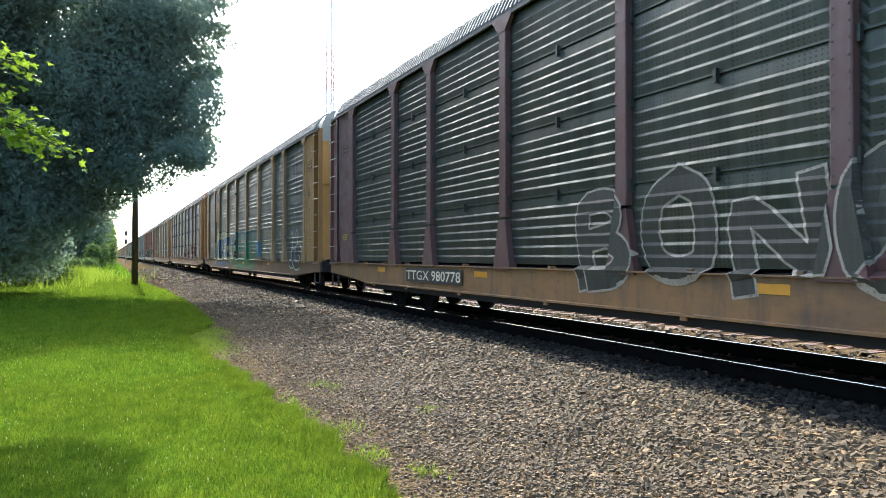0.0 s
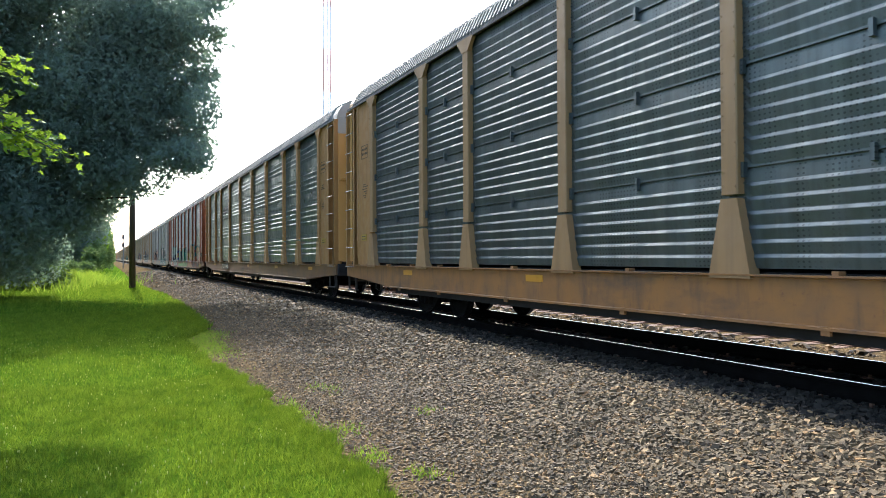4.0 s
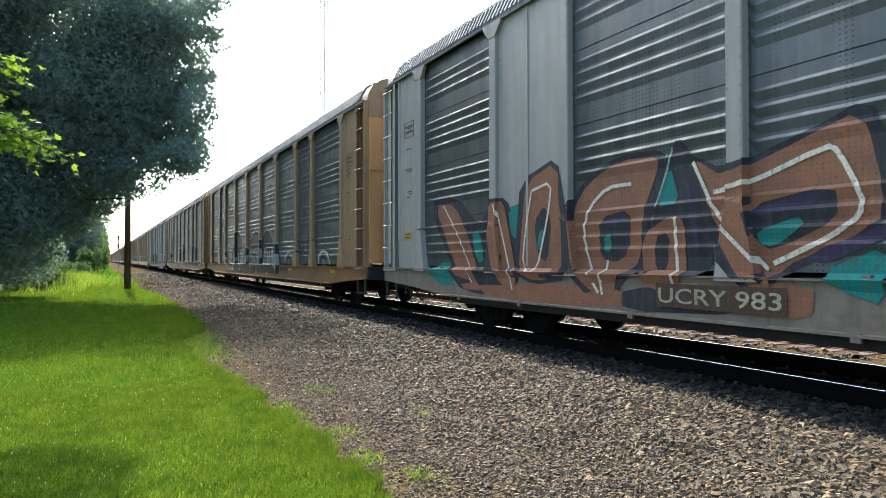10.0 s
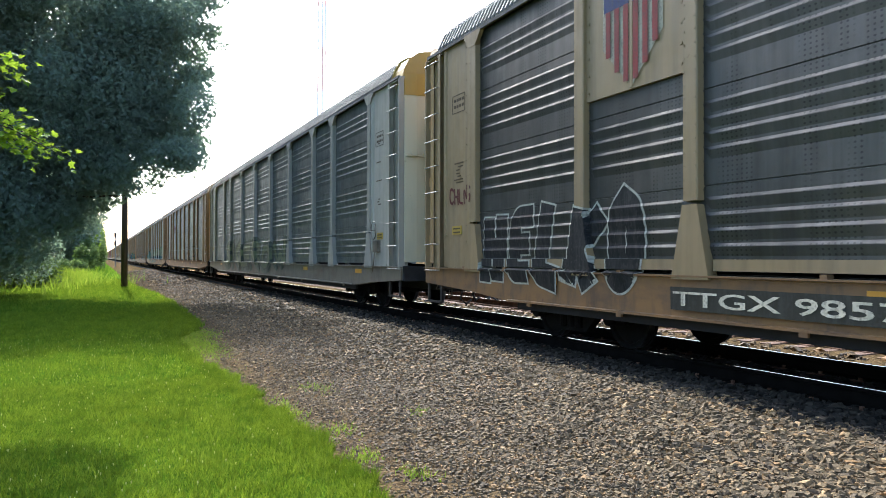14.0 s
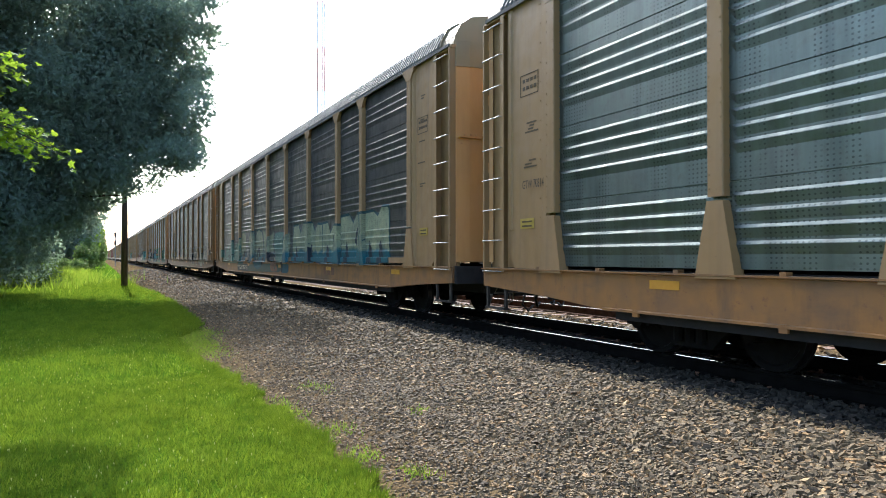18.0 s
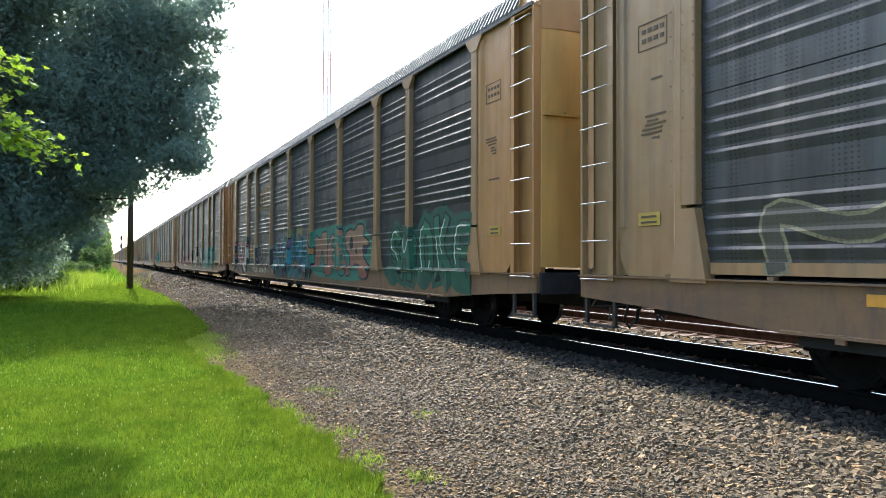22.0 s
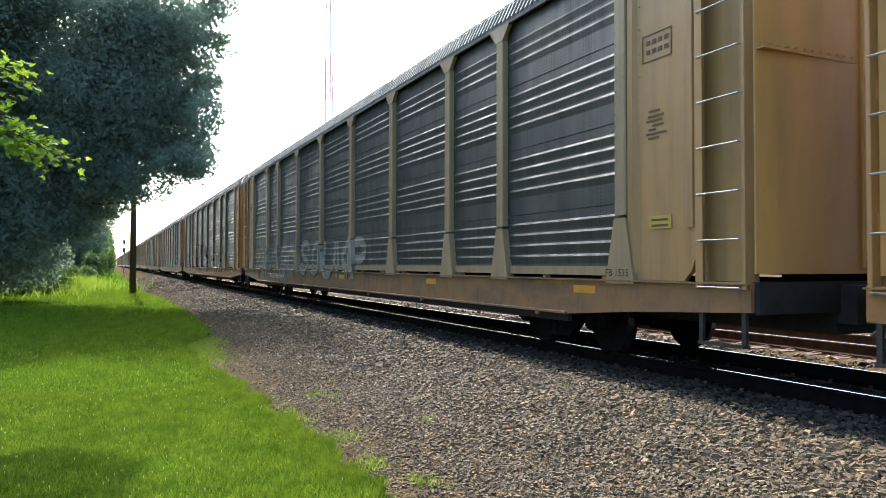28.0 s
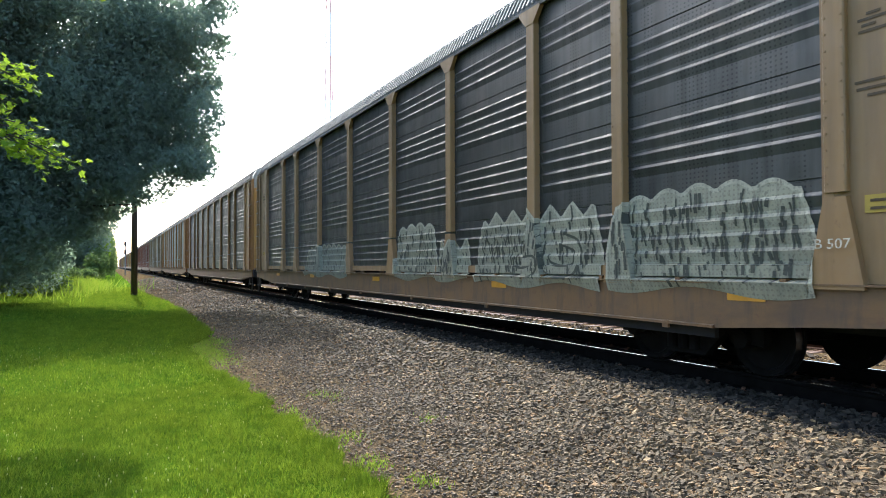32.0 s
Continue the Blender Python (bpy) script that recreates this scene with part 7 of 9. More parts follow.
forms(w5, "brown graffiti letter with cream inner lines and dark shadow", [
    (AQUA, 0, [(23.08, 2.03), (22.65, 2.08), (22.8, 1.5), (23.01, 1.62)]),
    (INK, 0, [(22.72, 2.41), (21.69, 2.67), (21.42, 1.66), (21.45, 0.95), (22.33, 0.85), (22.9, 1.02), (22.84, 1.57)]),
    (RUSTY, 0, [(22.56, 2.36), (21.76, 2.6), (21.56, 1.67), (21.56, 1.01), (22.33, 0.9), (22.77, 1.06), (22.7, 1.57)]),
    (INK, 0, [(22.07, 2), (21.88, 1.75), (21.99, 1.17), (22.24, 1.28), (22.33, 1.77)]),
    (AQUA, 0, [(22.2, 1.62), (22.06, 1.67), (22.13, 1.34), (22.26, 1.38)]),
    (CREAM, 0.04, [(22.39, 2.23), (21.88, 2.32), (21.95, 1.89), (22.28, 1), (22.65, 1.1), (22.55, 1.71), (22.39, 2.23)])])
forms(w5, "brown graffiti letter with cream inner lines and dark shadow", [
    (INK, 0, [(21.58, 1.87), (21.23, 2.26), (20.48, 2.51), (19.67, 2.47), (19.73, 2.14), (19.93, 1.76), (19.96, 1.15), (20.36, 0.94), (20.41, 0.75), (21.05, 0.74), (21.5, 1.04)]),
    (RUSTY, 0, [(21.47, 1.86), (21.14, 2.21), (20.46, 2.44), (19.77, 2.4), (19.87, 2.15), (20.07, 1.77), (20.1, 1.21), (20.49, 0.98), (20.51, 0.79), (20.95, 0.79), (21.36, 1.08)]),
    (INK, 0, [(20.88, 1.75), (20.26, 1.83), (20.31, 1.29), (20.57, 1.18), (20.85, 1.24)]),
    (DUSK, 0, [(20.77, 1.71), (20.35, 1.79), (20.38, 1.69), (20.73, 1.6)]),
    (AQUA, 0, [(20.77, 1.51), (20.63, 1.54), (20.64, 1.31), (20.77, 1.33)]),
    (CREAM, 0.045, [(20.26, 2.13), (20.72, 2.13), (21.08, 1.9), (21.21, 1.59), (21.01, 1.02), (20.81, 0.8)]),
    (CREAM, 0.04, [(20.7, 1.21), (20.77, 0.96), (20.73, 0.78)])])
forms(w5, "brown graffiti letter with cream inner lines and dark shadow", [
    (INK, 0, [(19.95, 1.77), (19.69, 2.35), (19.48, 2.59), (19.29, 2.35), (18.96, 1.66), (19.03, 1.05), (19.66, 1.01)]),
    (AQUA, 0, [(19.85, 1.82), (19.64, 2.31), (19.47, 1.84)]),
    (DUSK, 0, [(19.39, 2.1), (19.22, 1.72), (19.19, 1.21), (19.31, 1.57)]),
    (RUSTY, 0, [(20.07, 1.52), (19.58, 1.72), (19.39, 1.64), (19.37, 1), (19.57, 0.8), (20.06, 0.97)]),
    (INK, 0, [(19.85, 1.48), (19.62, 1.53), (19.66, 1.1), (19.86, 1.1)]),
    (CREAM, 0.045, [(19.54, 1.69), (19.5, 0.94)]),
    (MINT, 0.03, [(19.85, 1.82), (19.61, 2.33), (19.57, 2.47)])])
forms(w5, "brown graffiti letter with cream inner lines and dark shadow", [
    (INK, 0, [(19.41, 2.41), (18.86, 2.14), (17.91, 2.38), (17.32, 2.57), (17.14, 2.18), (17.15, 1.46), (18.23, 1.04), (18.1, 0.78), (18.54, 0.88), (18.99, 1.31)]),
    (RUSTY, 0, [(19.31, 2.33), (18.86, 2.06), (17.99, 2.3), (17.37, 2.49), (17.2, 1.76), (17.25, 1.5), (18.26, 1.11), (18.21, 0.8), (18.57, 0.99), (19.01, 1.66)]),
    (INK, 0, [(18.58, 1.74), (17.63, 1.88), (17.59, 1.57), (18.26, 1.3), (18.46, 1.39)]),
    (DUSK, 0, [(18.5, 1.72), (17.77, 1.83), (17.77, 1.72), (18.44, 1.63)]),
    (AQUA, 0, [(18.45, 1.49), (17.99, 1.62), (17.93, 1.53), (18.25, 1.34), (18.42, 1.37)]),
    (CREAM, 0.05, [(18.99, 1.92), (18.53, 1.97), (17.7, 2.22), (17.6, 2.17), (17.37, 1.73), (17.4, 1.59), (17.66, 1.42), (18.26, 1.18)]),
    (CREAM, 0.045, [(19.27, 2.27), (18.94, 1.66), (18.31, 1.12)])])
forms(w5, "brown, teal and dark painted foot of the graffiti", [
    (RUSTY, 0, [(24.11, 0.83), (20.4, 0.9), (20.36, 0.6), (23.7, 0.6)]),
    (INK, 0, [(20.36, 0.89), (18.54, 0.92), (18.51, 0.67), (20.36, 0.6)]),
    (RUSTY, 0, [(18.53, 1), (17.78, 0.99), (17.81, 0.69), (18.48, 0.66)]),
    (AQUA, 0, [(17.8, 1.1), (17.15, 1.34), (17.16, 0.84), (17.45, 0.92)]),
    (DUSK, 0, [(17.9, 1.27), (17.15, 1.52), (17.15, 1.4), (17.76, 1.17)])])
forms(w5, "green sprayed clouds behind the letters", [
    (SEAGREEN, 0, [(9.22, 2.5), (7.7, 2.6), (7.7, 1.95), (7.85, 1.74), (9.31, 2.18)]),
    (SEAGREEN, 0, [(6.76, 1.83), (6.3, 1.93), (6.22, 1.02), (6.56, 1.21)]),
    (SEAGREEN, 0, [(4.56, 1.7), (4.05, 1.83), (3.81, 1.71), (3.75, 1.21), (4.05, 1.16), (4.41, 1.37)])])
forms(w5, "grey-violet and teal block graffiti letter edged in white", [
    (INK, 0, [(12.18, 1.21), (11.18, 0.83), (10.29, 2.18), (10.21, 1.21), (10.42, 0.62), (11.67, 0.61)]),
    (SHELL, 0, [(12.45, 1.37), (11.86, 1.44), (11.3, 0.97), (11.17, 2.19), (10.5, 2.24), (10.42, 1.21), (10.64, 0.66), (11.67, 0.65), (12.29, 0.91)]),
    (WHITE, .03, None)])
forms(w5, "grey-violet and teal block graffiti letter edged in white", [
    (INK, 0, [(9.98, 2.53), (9.57, 2.52), (9.31, 1.8), (9.32, 0.96), (9.85, 0.67)]),
    (SHELL, 0, [(10.28, 2.56), (9.72, 2.56), (9.57, 1.81), (9.54, 1.04), (9.89, 0.69), (10.29, 0.85)]),
    (WHITE, .03, None)])
forms(w5, "grey-violet and teal block graffiti letter edged in white", [
    (INK, 0, [(8.46, 2.3), (7.82, 2.07), (7.76, 1.62), (7.74, 0.8), (8.44, 0.6), (8.96, 1.05), (8.92, 1.95)]),
    (SHELL, 0, [(9.46, 2.06), (9.22, 2.3), (8.54, 2.34), (7.96, 2.12), (7.91, 1.74), (8.46, 1.68), (8.62, 1.97), (8.87, 1.94), (8.93, 1.21), (8.79, 0.97), (8.46, 1.02), (8.43, 1.29), (8.76, 1.33), (8.76, 1.57), (7.91, 1.59), (7.87, 0.84), (8.47, 0.64), (9.14, 0.69), (9.5, 1.04)]),
    (WHITE, .03, None)])
forms(w5, "grey-violet and teal block graffiti letter edged in white", [
    (INK, 0, [(7.13, 2.55), (6.71, 2.35), (6.72, 1.29), (6.42, 1.19), (6.33, 0.75), (7.44, 0.81)]),
    (SHELL, 0, [(7.67, 2.47), (7.16, 2.58), (7.03, 2.43), (7.04, 1.28), (6.52, 1.21), (6.43, 0.79), (7.57, 0.82), (7.68, 1.21)]),
    (WHITE, .035, None),
    (WHITE, 0.03, [(7.62, 1.73), (7.06, 1.74)])])
forms(w5, "grey-violet and teal block graffiti letter edged in white", [
    (INK, 0, [(5.31, 2.37), (4.52, 1.96), (4.56, 1.64), (4.92, 1.48), (5.23, 1.53), (5.06, 1.04), (4.56, 1.48), (4.05, 1.39), (3.79, 0.96), (3.69, 0.66), (4.27, 0.62), (5.8, 0.78), (5.9, 1.84)]),
    (SHELL, 0, [(6.32, 1.93), (6.05, 2.28), (5.4, 2.39), (4.92, 2.22), (4.8, 1.91), (4.85, 1.66), (5.32, 1.6), (5.37, 2.02), (5.69, 2), (5.8, 1.58), (5.3, 1.57), (5.28, 1.21), (5.8, 1.17), (5.74, 0.96), (5.1, 1), (5.01, 1.24), (4.64, 1.42), (4.23, 1.36), (4.13, 1.05), (4.24, 0.66), (4.89, 0.6), (5.61, 0.72), (6.11, 0.95), (6.3, 1.34)]),
    (WHITE, .04, None),
    (INK, 0.025, [(6.09, 1.21), (6.1, 1.85), (5.84, 2.15), (5.4, 2.2), (5.03, 2.07)])])
forms(w5, "green painted patch on the sill", [
    (SEAGREEN, 0, [(3.66, 0.94), (2.72, 0.94), (2.67, 0.78), (3.08, 0.64), (3.63, 0.63)])])
graffiti(w5, "NFK", 15.3, 13.1, 0.95, 1.85, spray((0.62, 0.62, 0.58)), None, "white tag letters", fat=0.0, seed=2)
stencil(w5, "UCRY 983", 18.9, 1.6, 0.70, 0.94, spray((0.5, 0.47, 0.4)), 0.01, spray((0.09, 0.05, 0.03)))

w6 = autorack(6, "ochre-framed auto-rack wagon with black and silver graffiti", OCHRE, YELLOW, OCHRE, (0.27, 0.33, 0.32), dirt=0.35, cap=OCHRE)
drape(w6, "graffiti", [join(*[patch([(u_of(c) + r * math.cos(math.pi * k / 14), 0.72 + h * math.sin(math.pi * k / 14)) for k in range(15)]) for c, r, h in ((18.3, 1.75, 1.9), (16.4, 1.3, 1.35), (14.0, 2.0, 1.75), (11.8, 1.6, 1.7), (10.2, 0.9, 1.25))]),
                       join(*[patch([(u_of(c) + r * math.cos(math.pi * k / 14), 0.72 + h * math.sin(math.pi * k / 14)) for k in range(15)]) for c, r, h in ((18.3, 1.69, 1.84), (16.4, 1.25, 1.29), (14.0, 1.95, 1.69), (11.8, 1.55, 1.64), (10.2, 0.86, 1.19))])],
      [spray((0.55, 0.55, 0.52)), BLACK], "black domed graffiti background edged in white")
wild(w6, 19.2, 9.6, 0.72, 1.75, [spray((0.34, 0.35, 0.34)), spray((0.48, 0.49, 0.47)), spray((0.20, 0.21, 0.21))], BLACK, "silver zig-zag wild-style graffiti edged in black", seed=18, cells=6, count=6)
graffiti(w6, "SHERIA", 17.8, 9.8, 0.72, 1.85, spray((0.25, 0.26, 0.26), (0.40, 0.41, 0.40)), BLACK, "silver wild-style graffiti letters", drop=BLACK, fat=0.05, edge=0.04, seed=17)
graffiti(w6, "SUE", 6.9, 5.2, 1.35, 1.95, BLACK, None, "thin black tag writing", fat=-0.012, seed=16, wild=1.6)
graffiti(w6, "SED", 26.5, 23.9, 1.05, 2.0, spray((0.02, 0.04, 0.22)), None, "thin blue tag writing", fat=-0.012, seed=15, wild=1.8)
ghost = blob(u_of(20.95), 1.55, 0.5, 0.46, 6, 0.06, 26)
drape(w6, "graffiti", [patch(ghost), stroke(ghost + ghost[:1], 0.06), stroke(blob(u_of(20.95), 1.55, 0.4, 0.36, 6, 0.06, 26), 0.03)], [spray((0.24, 0.25, 0.24)), WHITE, BLACK], "round white-outlined graffiti figure")
for c in (8.2, 4.0):
    arc = [(u_of(c) + 0.58 * math.cos(math.pi * k / 12), 1.1 + 0.38 * math.sin(math.pi * k / 12)) for k in range(13)]
    eye = [(u_of(c) + 0.32 * math.cos(math.pi * k / 12), 1.1 + 0.22 * math.sin(math.pi * k / 12)) for k in range(13)]
    drape(w6, "graffiti", [patch(arc), stroke(arc, 0.07), stroke(eye, 0.10)], [spray((0.24, 0.26, 0.25)), WHITE, BLACK], "white half-round graffiti arcs")
stencil(w6, "TTGX 716266", 20.0, 2.35, 0.70, 1.0, CREAM, 0.012, spray((0.10, 0.07, 0.04)))
drape(w6, "emblem", [join(stroke([(u_of(20.95), 4.1), (u_of(21.05), 4.05), (u_of(21.05), 3.3), (u_of(20.95), 3.25)], 0.07), stroke([(u_of(19.2), 4.1), (u_of(19.1), 4.05), (u_of(19.1), 3.3), (u_of(19.2), 3.25)], 0.07),
      stroke(blob(u_of(20.6), 3.72, 0.19, 0.2, 1, 0.02, 14), 0.12), stroke([(u_of(20.38), 3.9), (u_of(20.4), 3.4), (u_of(20.75), 3.32)], 0.12), stroke([(u_of(20.2), 3.95), (u_of(19.55), 3.45)], 0.13), stroke([(u_of(19.6), 3.95), (u_of(20.2), 3.45)], 0.13), patch(blob(u_of(20.3), 3.2, 0.09, 0.09, 2, 0.02)), patch(blob(u_of(19.75), 3.2, 0.09, 0.09, 3, 0.02)))], [spray((0.03, 0.035, 0.04))], "dark bracketed emblem")

w7 = autorack(7, "tan-framed auto-rack wagon with red, white and black graffiti", TAN, OCHRE, TAN, DARK, dirt=0.45, flats=SHIELD_BAY, strips=True, cap=(0.55, 0.29, 0.08))
shield(w7, 22.52, 3.32, 4.88, 1.0)
forms(w7, "dark graffiti letter with white outline", [
    (SLATE, 0, [(16.5, 1.05), (16.5, 1.39), (16.05, 1.7), (15.64, 1.81), (15.74, 2.13), (15.35, 2.3), (15.17, 1.96), (15.08, 1.08), (15.54, 1.01), (16.05, 1.06)]),
    (WHITE, .06, None)])
forms(w7, "dark graffiti letter with white outline", [
    (SLATE, 0, [(15.17, 1.84), (15.17, 2.14), (14.95, 2.18), (14.74, 1.93), (14.42, 2.07), (14.34, 2.25), (14.05, 2.24), (13.91, 2.15), (13.85, 1.76), (13.71, 1.55), (13.78, 1.25), (13.91, 1.3), (14.31, 1.04), (14.38, 0.71), (14.91, 0.72), (15.17, 0.9), (15.06, 1.43)]),
    (WHITE, .06, None)])
forms(w7, "dark graffiti letter with white outline", [
    (SLATE, 0, [(13.75, 2.2), (13, 2.19), (12.98, 1.57), (12.82, 1.29), (12.95, 1.2), (13.11, 1.67), (13.37, 1.63), (13.48, 0.96), (13.77, 0.95), (13.94, 1.3), (13.71, 1.5)]),
    (WHITE, .06, None)])
forms(w7, "maroon graffiti letter with white outline", [
    (WINE, 0, [(12.97, 2.16), (12.36, 2.19), (12.05, 2.29), (11.85, 2.37), (11.76, 1.97), (11.85, 0.74), (12.41, 0.69), (12.59, 1.03), (12.69, 0.71), (13.06, 0.71), (13.4, 1.01), (12.95, 1.02), (12.79, 1.34), (12.95, 1.66)]),
    (WHITE, .05, None),
    (WHITE, 0.06, [(12.42, 2.09), (12.22, 2.11), (12.18, 1.78), (12.31, 1.37), (12.45, 1.42), (12.47, 1.8)]),
    (NAVY, 0, [(13.11, 2.36), (12.68, 2.36), (12.68, 2.17), (13, 2.16)])])
graffiti(w7, "HEAD", 8.1, 4.2, 0.95, 2.0, spray((0.125, 0.165, 0.175), (0.14, 0.19, 0.20)), None, "faded light blue graffiti", cloud=spray((0.115, 0.13, 0.13)), fat=0.08, seed=20)
graffiti(w7, "HELKO", 26.2, 22.3, 0.74, 2.15, spray((0.012, 0.014, 0.018)), spray((0.66, 0.68, 0.68)), "black graffiti letters with thin white outlines", fat=0.2, edge=0.008, seed=22)
graffiti(w7, "CHLNG", 27.4, 26.5, 2.15, 2.5, spray((0.16, 0.03, 0.03)), None, "thin dark red tag writing", fat=-0.012, seed=23)
stencil(w7, "TTGX 98576", 20.4, 2.75, 0.68, 0.90, CREAM, 0.012, spray((0.05, 0.05, 0.04)))

w8 = autorack(8, "pale grey auto-rack wagon with faint yellow-green graffiti", (0.36, 0.36, 0.33), None, (0.47, 0.46, 0.42), (0.29, 0.36, 0.36), dirt=0.35, brake=True, cap=(0.55, 0.35, 0.05))
graffiti(w8, "SKEROW", 23.2, 10.3, 0.66, 2.05, spray((0.17, 0.21, 0.12), (0.24, 0.28, 0.12)), spray((0.05, 0.07, 0.05)), "faded yellow-green graffiti letters with dark lines", drop=spray((0.08, 0.10, 0.08)), cloud=spray((0.12, 0.15, 0.12)), fat=0.08, edge=0.03, seed=25)
notice, notice_f = writing("EXCESS HEIGHT", -1.2, 1.2, 5.06, 5.17)
sign_me = bpy.data.meshes.new("lettering")
sign_me.from_pydata([(x, -13.556, z) for x, z in notice], [], notice_f)
sign_me.materials.append(BLACK)
put("lettering", sign_me, w8)

w9 = autorack(9, "yellow-framed auto-rack wagon with black tag writing", OCHRE, YELLOW, OCHRE, (0.33, 0.42, 0.41), dirt=0.28, shiny=0.36, cap=TAN)
graffiti(w9, "NOBE", 12.6, 10.2, 1.05, 2.15, BLACK, None, "thin black tag writing", fat=-0.012, seed=31, wild=1.8)
graffiti(w9, "MCG", 8.3, 6.6, 1.2, 2.25, BLACK, None, "thin black tag writing", fat=-0.012, seed=32, wild=1.8)
drape(w9, "emblem", [patch(blob(u_of(20.4), 3.6, 0.55, 0.35, 4, 0.1))], [spray((0.25, 0.05, 0.05))], "faded red emblem")
stencil(w9, "GTW 70814", 26.9, 0.55, 2.2, 2.38, BLACK)

w10 = autorack(10, "ochre-framed auto-rack wagon with white and turquoise graffiti", OCHRE, YELLOW, OCHRE, DARK, dirt=0.4, strips=True, cap=TAN)
forms(w10, "turquoise painted ground of the letters", [
    (AZURE, 0, [(26.25, 0.97), (25.94, 1.28), (23.87, 1.58), (22.71, 1.84), (21.46, 1.95), (21.22, 0.94)]),
    (INK, 0.05, [(25.56, 1.1), (24.67, 1.34), (23.86, 1.11), (22.98, 1.48), (22.31, 1.17), (21.69, 1.56)])])
forms(w10, "pale green graffiti letter, blue below, with dark blue shadow", [
    (TWOTONE, 0, [(21.73, 0.89), (21.62, 1.84), (21.23, 2.31), (20.69, 2.35), (20.22, 2.12), (20.33, 1.62), (20.02, 1.16), (20.58, 0.96), (21.45, 0.87)]),
    (MARINE, .035, None),
    (INK, 0, [(20.89, 1.34), (20.33, 1.62), (20.37, 1.2), (20.83, 1.07)]),
    (INK, 0.05, [(20.18, 2.05), (20.28, 1.66), (19.95, 1.22)])])
forms(w10, "pale green graffiti letter, blue below, with dark blue shadow", [
    (TWOTONE, 0, [(19.76, 1.69), (19.53, 2.18), (19.01, 2.38), (18.61, 2.34), (18.31, 2.05), (18.24, 1.64), (18.46, 1.11), (18.93, 0.98), (19.52, 1.02)]),
    (MARINE, .035, None),
    (INK, 0, [(19.56, 1.6), (19.26, 1.65), (18.93, 1.38), (19.06, 1.06), (19.49, 1.12)])])
forms(w10, "pale green graffiti letter, blue below, with dark blue shadow", [
    (TWOTONE, 0, [(18.24, 1.94), (17.88, 2.28), (17.42, 2.34), (16.94, 2.2), (16.65, 1.85), (16.55, 1.32), (16.71, 0.86), (17.49, 0.75), (18.17, 0.87)]),
    (MARINE, .045, None),
    (INK, 0, [(18.05, 1.17), (17.68, 1.58), (17.3, 1.62), (17.21, 1.33), (17.53, 0.86), (17.95, 0.88)]),
    (AZURE, 0, [(17.82, 1.19), (17.55, 1.44), (17.42, 1.36), (17.62, 1.05)])])
forms(w10, "pale green graffiti letter, blue below, with dark blue shadow", [
    (TWOTONE, 0, [(16.92, 2.3), (16.33, 2.2), (15.86, 2.32), (15.74, 1.79), (15.73, 1.04), (16.44, 1.01), (16.52, 1.64), (16.65, 2.04)]),
    (INK, 0, [(16.48, 1.31), (16.19, 1.46), (16.42, 1), (16.77, 0.85)]),
    (INK, 0.04, [(16.86, 2.22), (16.54, 1.71), (16.48, 1.32)])])
forms(w10, "pale green graffiti letter, blue below, with dark blue shadow", [
    (TWOTONE, 0, [(15.69, 2.02), (15.39, 2.03), (14.7, 2.18), (14.89, 1.69), (14.75, 1.39), (14.43, 1.05), (15.22, 1.06), (15.65, 1.49)]),
    (INK, 0, [(15.67, 1.42), (15.22, 1.38), (14.75, 1.35), (14.33, 1), (14.75, 1.09), (15.18, 1.15), (15.37, 1.01), (15.65, 1.18)]),
    (INK, 0.05, [(14.7, 2.16), (14.89, 1.69), (14.74, 1.37)])])
forms(w10, "turquoise field with a pale band between two letters", [
    (AZURE, 0, [(14.7, 2.08), (14.06, 2.12), (12.78, 2.04), (13.22, 1.03), (14.39, 1.04), (14.82, 1.69)]),
    (MINT, 0.06, [(14.53, 1.78), (14.26, 2.01), (14.13, 1.75)]),
    (MINT, 0.06, [(13.88, 1.83), (13.67, 1.91), (13.61, 1.72), (13.82, 1.71)]),
    (INK, 0, [(13.05, 1.85), (12.82, 2.01), (13.17, 0.71), (13.45, 0.69)]),
    (TWOTONE, 0, [(12.82, 2.02), (12.32, 2.03), (12.32, 1.01), (13.13, 1.02)])])
forms(w10, "grey-green and blue painted sill below the letters", [
    (GREYISH, 0, [(21.64, 0.87), (13.48, 1.02), (13.48, 0.69), (15.39, 0.68), (21.68, 0.62)]),
    (MARINE, 0, [(13.45, 1.01), (12.32, 1.01), (12.33, 0.69), (13.45, 0.68)]),
    (RUSTY, 0, [(15.21, 0.94), (14.75, 1.04), (14.07, 1.14), (13.93, 0.72), (15.02, 0.7)]),
    (GREYISH, 0, [(14.5, 0.91), (14.33, 1), (14.16, 0.88), (14.4, 0.76)])])
blocks(w10, 5, 12.0, 3.4, 1.08, 2.4, spray((0.015, 0.17, 0.24), (0.42, 0.46, 0.31), 1.36, 1.46), spray((0.03, 0.11, 0.15)), spray((0.02, 0.035, 0.06)), "pale green and blue block-letter graffiti", seed=34, top=0.35)
wave = [(u_of(26.9) + 0.25 * k, 1.42 + 0.02 * k + 0.22 * math.sin(k * 1.05) + 0.13 * math.sin(k * 2.3 + 1)) for k in range(22)]
drape(w10, "graffiti", [(wave + [(u, 1.12 + 0.1 * math.sin(u * 3)) for u, _ in wave], [(k, k + 1, 23 + k, 22 + k) for k in range(21)]), stroke(wave, 0.05)], [spray((0.17, 0.34, 0.32)), spray((0.02, 0.12, 0.15))], "dripping turquoise painted cloud")
